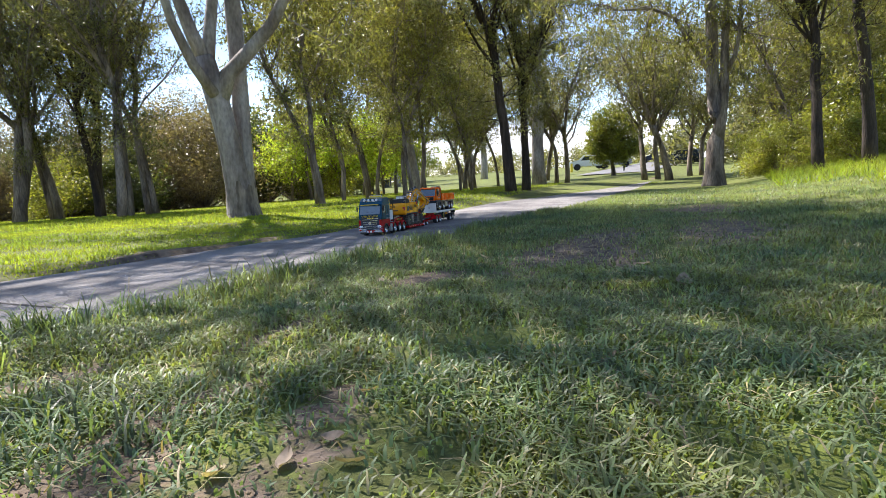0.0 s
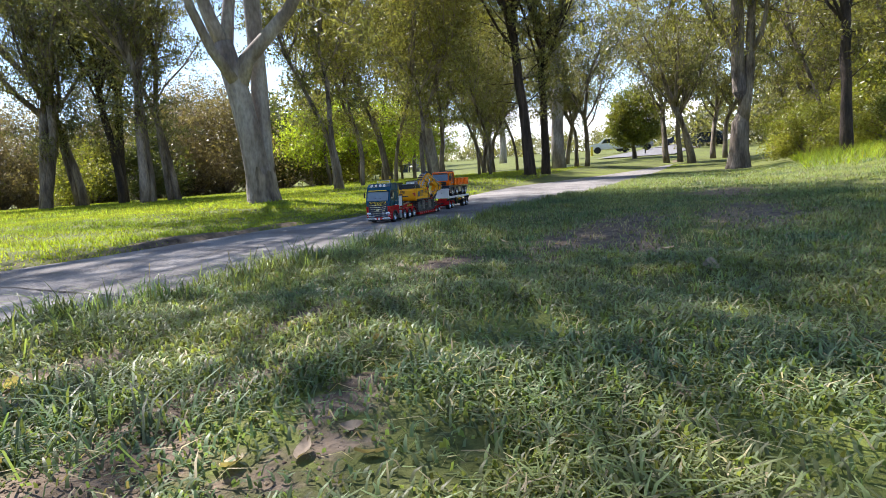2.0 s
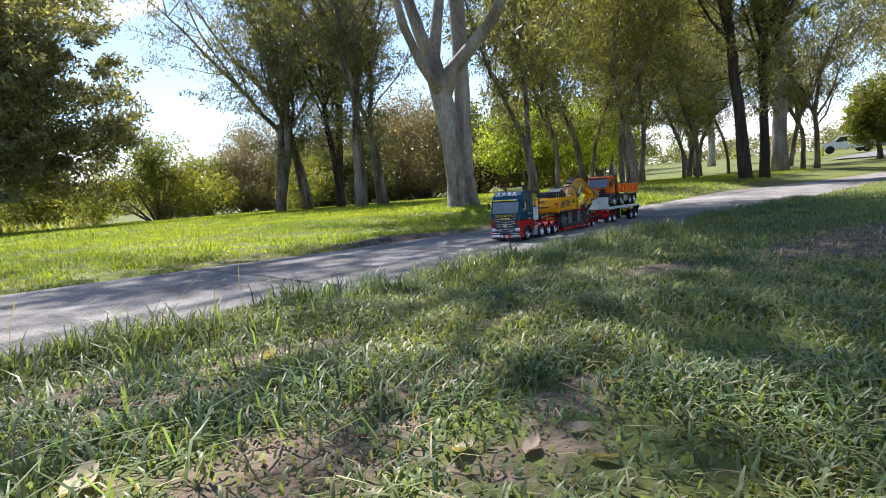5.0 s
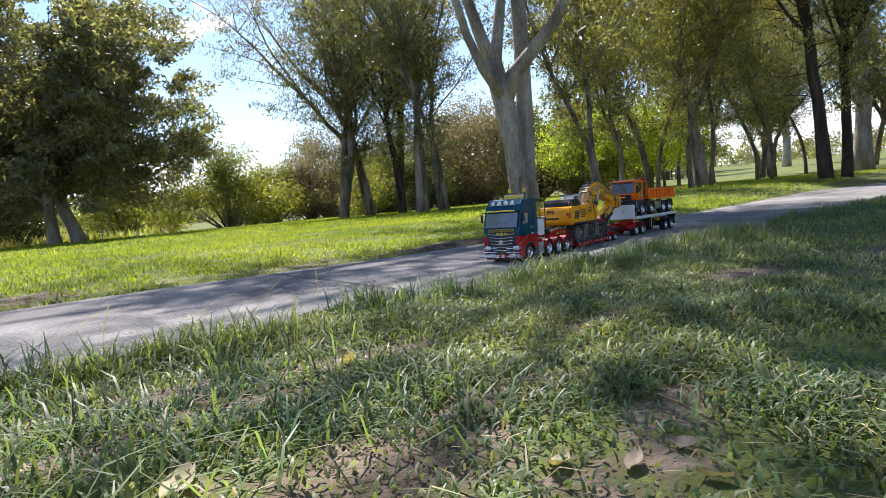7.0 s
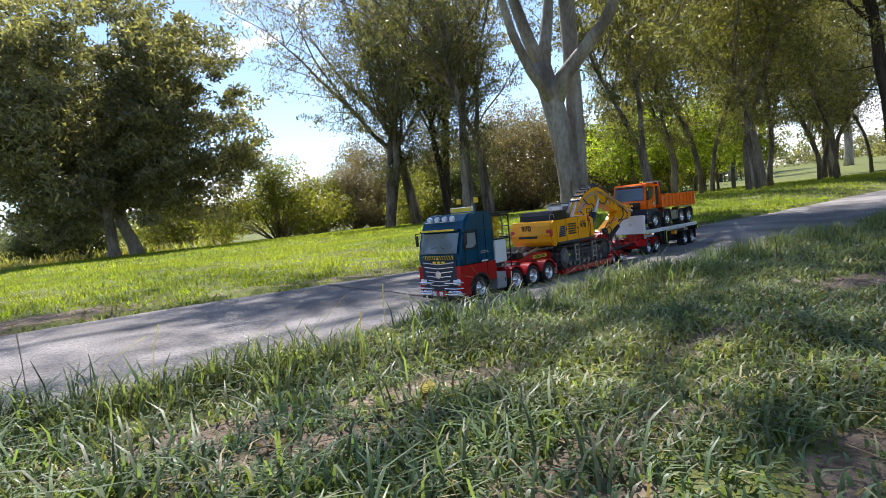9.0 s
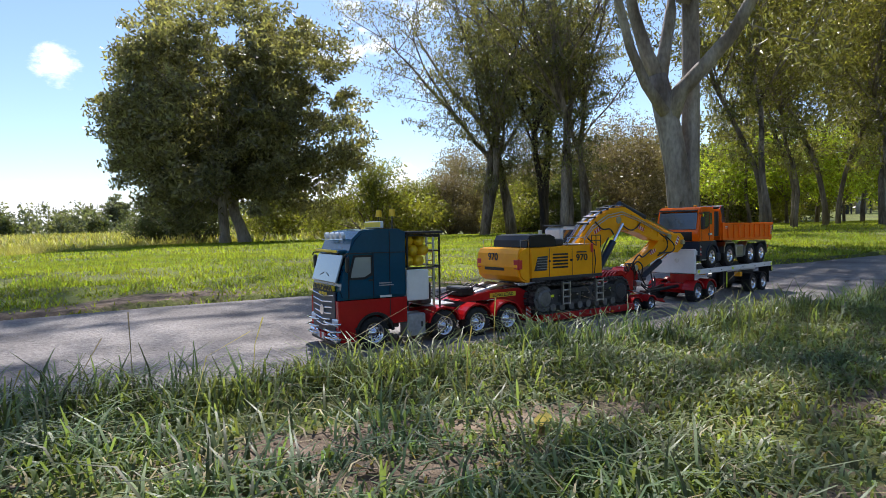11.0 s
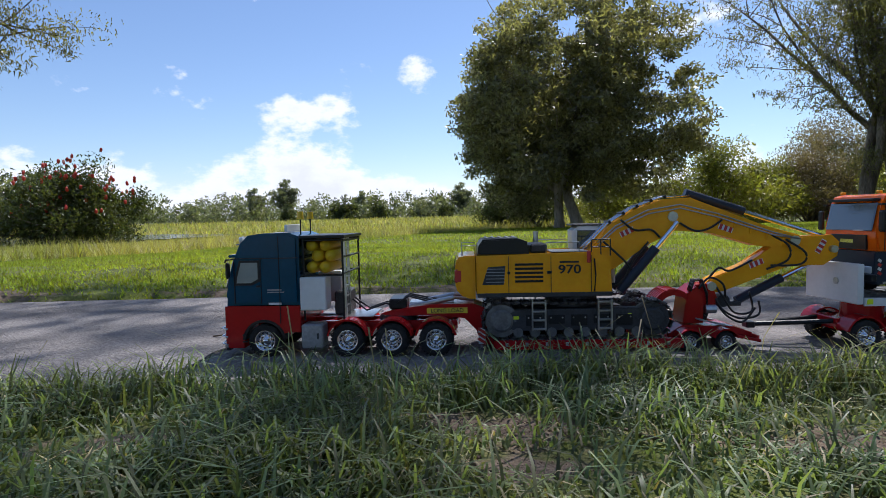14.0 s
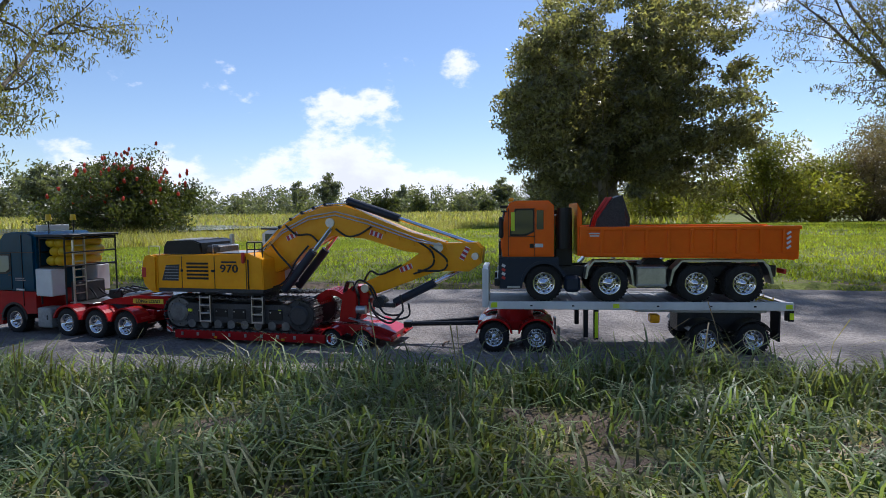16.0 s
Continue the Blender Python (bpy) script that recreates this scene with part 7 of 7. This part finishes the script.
# ---- distance: water, vehicles, shelter ----
M_WATER = material("pond_water", (0.10, 0.11, 0.10), 0.08, vary=0.2, scale=0.6, fine=4, bump=0.05, spec=0.6)


def pond(cx, cy, rx, ry, turn):
    vs, fs = [(0, 0, 0)], []
    for k in range(48):
        a = 2 * math.pi * k / 48
        q = 1 + 0.18 * noise.noise(Vector((math.cos(a) * 1.5, math.sin(a) * 1.5, cx)))
        vs.append((math.cos(a) * rx * q, math.sin(a) * ry * q, 0))
        fs.append((0, 1 + k, 1 + (k + 1) % 48))
    ob = mesh_ob("water", vs, fs, M_WATER)
    ob.matrix_basis = pose(cx, cy, float(ground(cx, cy)) + 0.07, 0, 0, turn)
    tagged(ob, "calm pond reflecting the pale sky", "water", kind="structure")


pond(-19, 20, 9.5, 7.5, 45)
pond(38, 47, 16, 7, -35)
M_TAR = material("asphalt", (0.16, 0.155, 0.15), 0.9, vary=0.3, scale=1.5, fine=30, bump=0.3)
bm = bmesh.new()
for x0, x1 in ((48, 64), (64, 84), (84, 104)):
    a = [bm.verts.new((x, y, float(ground(x, y)) + 0.05)) for x, y in ((x0, 4.6 + 0.02 * x0), (x1, 4.6 + 0.02 * x1), (x1, 9.4 + 0.04 * x1), (x0, 9.4 + 0.04 * x0))]
    bm.faces.new(a)
tagged(part("road", bm, M_TAR), "grey car park road beyond the lawn", "road", kind="structure")


def far_car(label, paint_mat, x, y, turn, pickup=False):
    t = thing("parked_car", label, "car", at=pose(x, y, float(ground(x, y)) + 0.05, 0, 0, turn))
    bm = bmesh.new()
    prof = [(-2.5, 0.45), (-2.5, 0.98), (-0.8, 1.02), (-0.5, 1.62), (0.75, 1.66), (1.35, 1.08), (2.35, 0.95), (2.5, 0.7), (2.45, 0.4)] if pickup else [(-2.1, 0.35), (-2.15, 0.9), (-1.7, 1.4), (0.3, 1.45), (1.0, 0.95), (1.95, 0.82), (2.1, 0.5), (2.05, 0.32)]
    plate(bm, prof, -0.88, 0.88, 0.06)
    part("body", bm, paint_mat, t)
    for s in (-1, 1):
        bm = bmesh.new()
        win = [(-0.42, 1.08), (-0.38, 1.52), (0.68, 1.55), (1.1, 1.08)] if pickup else [(-1.5, 0.95), (-1.45, 1.32), (0.25, 1.36), (0.75, 0.95)]
        plate(bm, win, *side_y(s, 0.885, 0.9))
        part("side_window", bm, P_GLASS, t, "dark side window")
        for wx in (-1.5, 1.5):
            bm = bmesh.new()
            lathe(bm, [(0.02, s * 0.93), (0.22, s * 0.92), (0.24, s * 0.94), (0.36, s * 0.93), (0.37, s * 0.72), (0.02, s * 0.72)], 18)
            w = part("wheel", bm, P_RUBBER, t, "dark wheel")
            w.location = (wx, 0, 0.37)
    return t


far_car("white double-cab pickup parked on the grass", P_WHITE, 68.8, 14.6, 105, True)
far_car("silver car parked behind the pickup", P_ALU, 72.0, 12.8, 100)
far_car("dark blue car on the car park", P_NAVY, 92.0, 10.2, 95)
far_car("blue car under the trees by the wood", P_NAVY, 74.0, 5.4, 80)

shelter = thing("picnic_shelter", "small white-roofed picnic shelter on thin posts", "shelter", at=pose(52, 31.3, float(ground(52, 31.3))))
bm = bmesh.new()
bmesh.ops.create_cone(bm, cap_ends=True, segments=4, radius1=2.1, radius2=0.15, depth=0.9, matrix=pose(0, 0, 2.55, 0, 0, 45))
part("roof", bm, P_WHITE, shelter, "pale pyramid roof")
for px_, py_ in ((-1.3, -1.3), (1.3, -1.3), (-1.3, 1.3), (1.3, 1.3)):
    bm = bmesh.new()
    rod(bm, (px_, py_, 0), (px_, py_, 2.2), 0.06)
    part("post", bm, P_GREY, shelter)
bm = bmesh.new()
box(bm, -0.8, 0.8, -0.4, 0.4, 0.7, 0.78, 0.02)
box(bm, -0.1, 0.1, -0.3, 0.3, 0, 0.7)
part("table", bm, P_GREY, shelter, "dark picnic table")
bench = thing("park_bench", "dark timber park bench by the car park", "bench", at=pose(54.7, 8.0, float(ground(54.7, 8.0)), 0, 0, 95))
for k in range(3):
    one_box("slat", bench, P_GREY, -0.9, 0.9, -0.25 + 0.17 * k, -0.1 + 0.17 * k, 0.42, 0.46, 0.01)
for x in (-0.7, 0.7):
    one_box("leg", bench, P_GREY, x - 0.05, x + 0.05, -0.2, 0.2, 0, 0.42, 0.01)
post = thing("bollard", "short yellow marker post on the lawn", "bollard", at=pose(66.5, 16.2, float(ground(66.5, 16.2))))
bm = bmesh.new()
rod(bm, (0, 0, -0.1), (0, 0, 0.9), 0.14, 0.12, 12)
part("post", bm, P_SIGN, post)

# ---- fallen leaves and sticks on the lawn ----
M_LITTER = material("fallen_leaf", (0.44, 0.35, 0.24), 0.75, vary=0.35, scale=30, fine=120, random_tint=0.3, translucent=0.2)
rl = np.random.default_rng(61)


def fallen_leaf(x, y, size, turn):
    """A curled dry leaf."""
    vs, fs = [], []
    for i in range(6):
        u = i / 5
        w = math.sin(math.pi * (0.08 + 0.9 * u)) * 0.26 * size
        z = 0.10 * size * (u - 0.5) ** 2 * 4
        vs += [(size * (u - 0.5), -w, z + 0.12 * size), (size * (u - 0.5), 0, z), (size * (u - 0.5), w, z + 0.09 * size)]
        if i:
            b = 3 * i
            fs += [(b - 3, b, b + 1, b - 2), (b - 2, b + 1, b + 2, b - 1)]
    ob = mesh_ob("fallen_leaf", vs, fs, M_LITTER, smooth=True)
    ob.matrix_basis = pose(x, y, float(turf_z(x, y)) + 0.006, rl.normal() * 12, rl.normal() * 12, turn)
    return tagged(ob, "dry brown fallen gum leaf on the lawn", "leaf", "fallen leaves")


for x, y, size, turn in ((0.853, 0.374, 0.036, 20), (0.80, 0.423, 0.042, 200), (0.92, 0.36, 0.03, 100), (2.01, 0.06, 0.08, 10), (0.847, 0.915, 0.05, 60), (1.06, 0.40, 0.036, 300), (0.62, 0.42, 0.032, 80), (0.70, 0.36, 0.034, 150), (0.35, 0.72, 0.055, 40), (0.5, 0.62, 0.05, 220)):
    fallen_leaf(x, y, size, turn)
for _ in range(70):
    x, y = -1.2 + 4.6 * rl.random(), -0.2 + 1.5 * rl.random()
    if abs(x - 0.2) + abs(y) > 0.5 and not on_path(x, y, 0.02):
        fallen_leaf(x, y, 0.02 + 0.025 * rl.random(), 360 * rl.random())
M_TWIG = material("twig", (0.20, 0.15, 0.11), 0.9, vary=0.4, scale=30)
for x, y, ln, turn in ((-0.62, 1.72, 0.10, 20), (-0.15, 1.55, 0.06, 80), (0.75, 0.88, 0.09, 10), (2.6, 1.1, 0.12, 60), (0.3, 0.95, 0.07, 140), (3.3, 2.0, 0.1, 200), (1.3, 0.75, 0.1, 30)):
    bm = bmesh.new()
    tube(bm, [(0, 0, 0.003), (ln * 0.4, ln * 0.06, 0.005), (ln * 0.7, -ln * 0.03, 0.004), (ln, ln * 0.08, 0.003)], [0.0025, 0.002, 0.002, 0.001], 5)
    tw = part("twig", bm, M_TWIG)
    tw.matrix_basis = pose(x, y, float(ground(x, y)) - 0.006 if on_path(np.array(x), np.array(y)) else float(turf_z(x, y)) + 0.004, 0, 0, turn)
    tagged(tw, "thin dry twig fallen on the ground", "twig", "fallen twigs")


def soil_crumbs():
    """Small clods and grit on the bare earth."""
    rng = np.random.default_rng(71)
    n = 60000
    x, y = -1.3 + 4.8 * rng.random(n), -0.3 + 1.7 * rng.random(n)
    ok = (bareness(x, y) > 0.3 + 0.4 * rng.random(n)) & ~on_path(x, y, 0.01)
    x, y = x[ok], y[ok]
    size = 0.0012 + 0.004 * rng.random(len(x)) ** 4
    base = np.array([(1, 0, -0.4), (-0.6, 0.8, -0.4), (-0.5, -0.9, -0.4), (0.1, 0, 0.75)])
    turn = rng.random(len(x)) * 6.28
    c, sn = np.cos(turn)[:, None], np.sin(turn)[:, None]
    bx, by, bz = (base[None, :, k] * (0.6 + 0.8 * rng.random((len(x), 4))) * size[:, None] for k in range(3))
    verts = np.stack([x[:, None] + bx * c - by * sn, y[:, None] + bx * sn + by * c, turf_z(x, y)[:, None] + 0.0005 + bz], -1).reshape(-1, 3)
    tri = np.array([(0, 1, 3), (1, 2, 3), (2, 0, 3), (0, 2, 1)])
    faces = (np.arange(len(x))[:, None, None] * 4 + tri[None]).reshape(-1, 3)
    me = bpy.data.meshes.new("soil_crumbs")
    me.vertices.add(len(verts))
    me.vertices.foreach_set("co", verts.ravel())
    me.loops.add(faces.size)
    me.loops.foreach_set("vertex_index", faces.ravel())
    me.polygons.add(len(faces))
    me.polygons.foreach_set("loop_start", np.arange(0, faces.size, 3))
    me.update(calc_edges=True)
    me.materials.append(M_CRUMB)
    tagged(new("soil_crumbs", me), "crumbs of brown earth on the worn patches", "soil", kind="stuff")


M_CRUMB = material("earth_crumbs", (0.22, 0.165, 0.12), 0.95, vary=0.4, scale=20, spec=0.15, random_tint=0.5, island=True)
soil_crumbs()


# ---- what moves ----
def motions():
    """The convoy drives along the path; its wheels roll."""
    steps = [i / 20 for i in range(321)]
    body = [i / 4 for i in range(65)]
    for vehicle, la, lb in ((TRACTOR, 0.082, 0.385), (LOADER, 0.345, 1.04), (GRAB, 0.345, 1.04), (DIGGER, 0.345, 1.04), (DOLLY, 1.165, 1.42), (FLAT, 1.42, 1.875), (TIPPER, 1.42, 1.875), (BUCKET, 1.42, 1.875)):
        walk(vehicle, [(t, along(nose(t), la, lb)) for t in body])
    start = nose(0)
    for ob, (x, y, z), r in ROLLING:
        walk(ob, [(t, pose(x, y, z, 0, -math.degrees((start - nose(t)) / r), 0)) for t in steps])


motions()
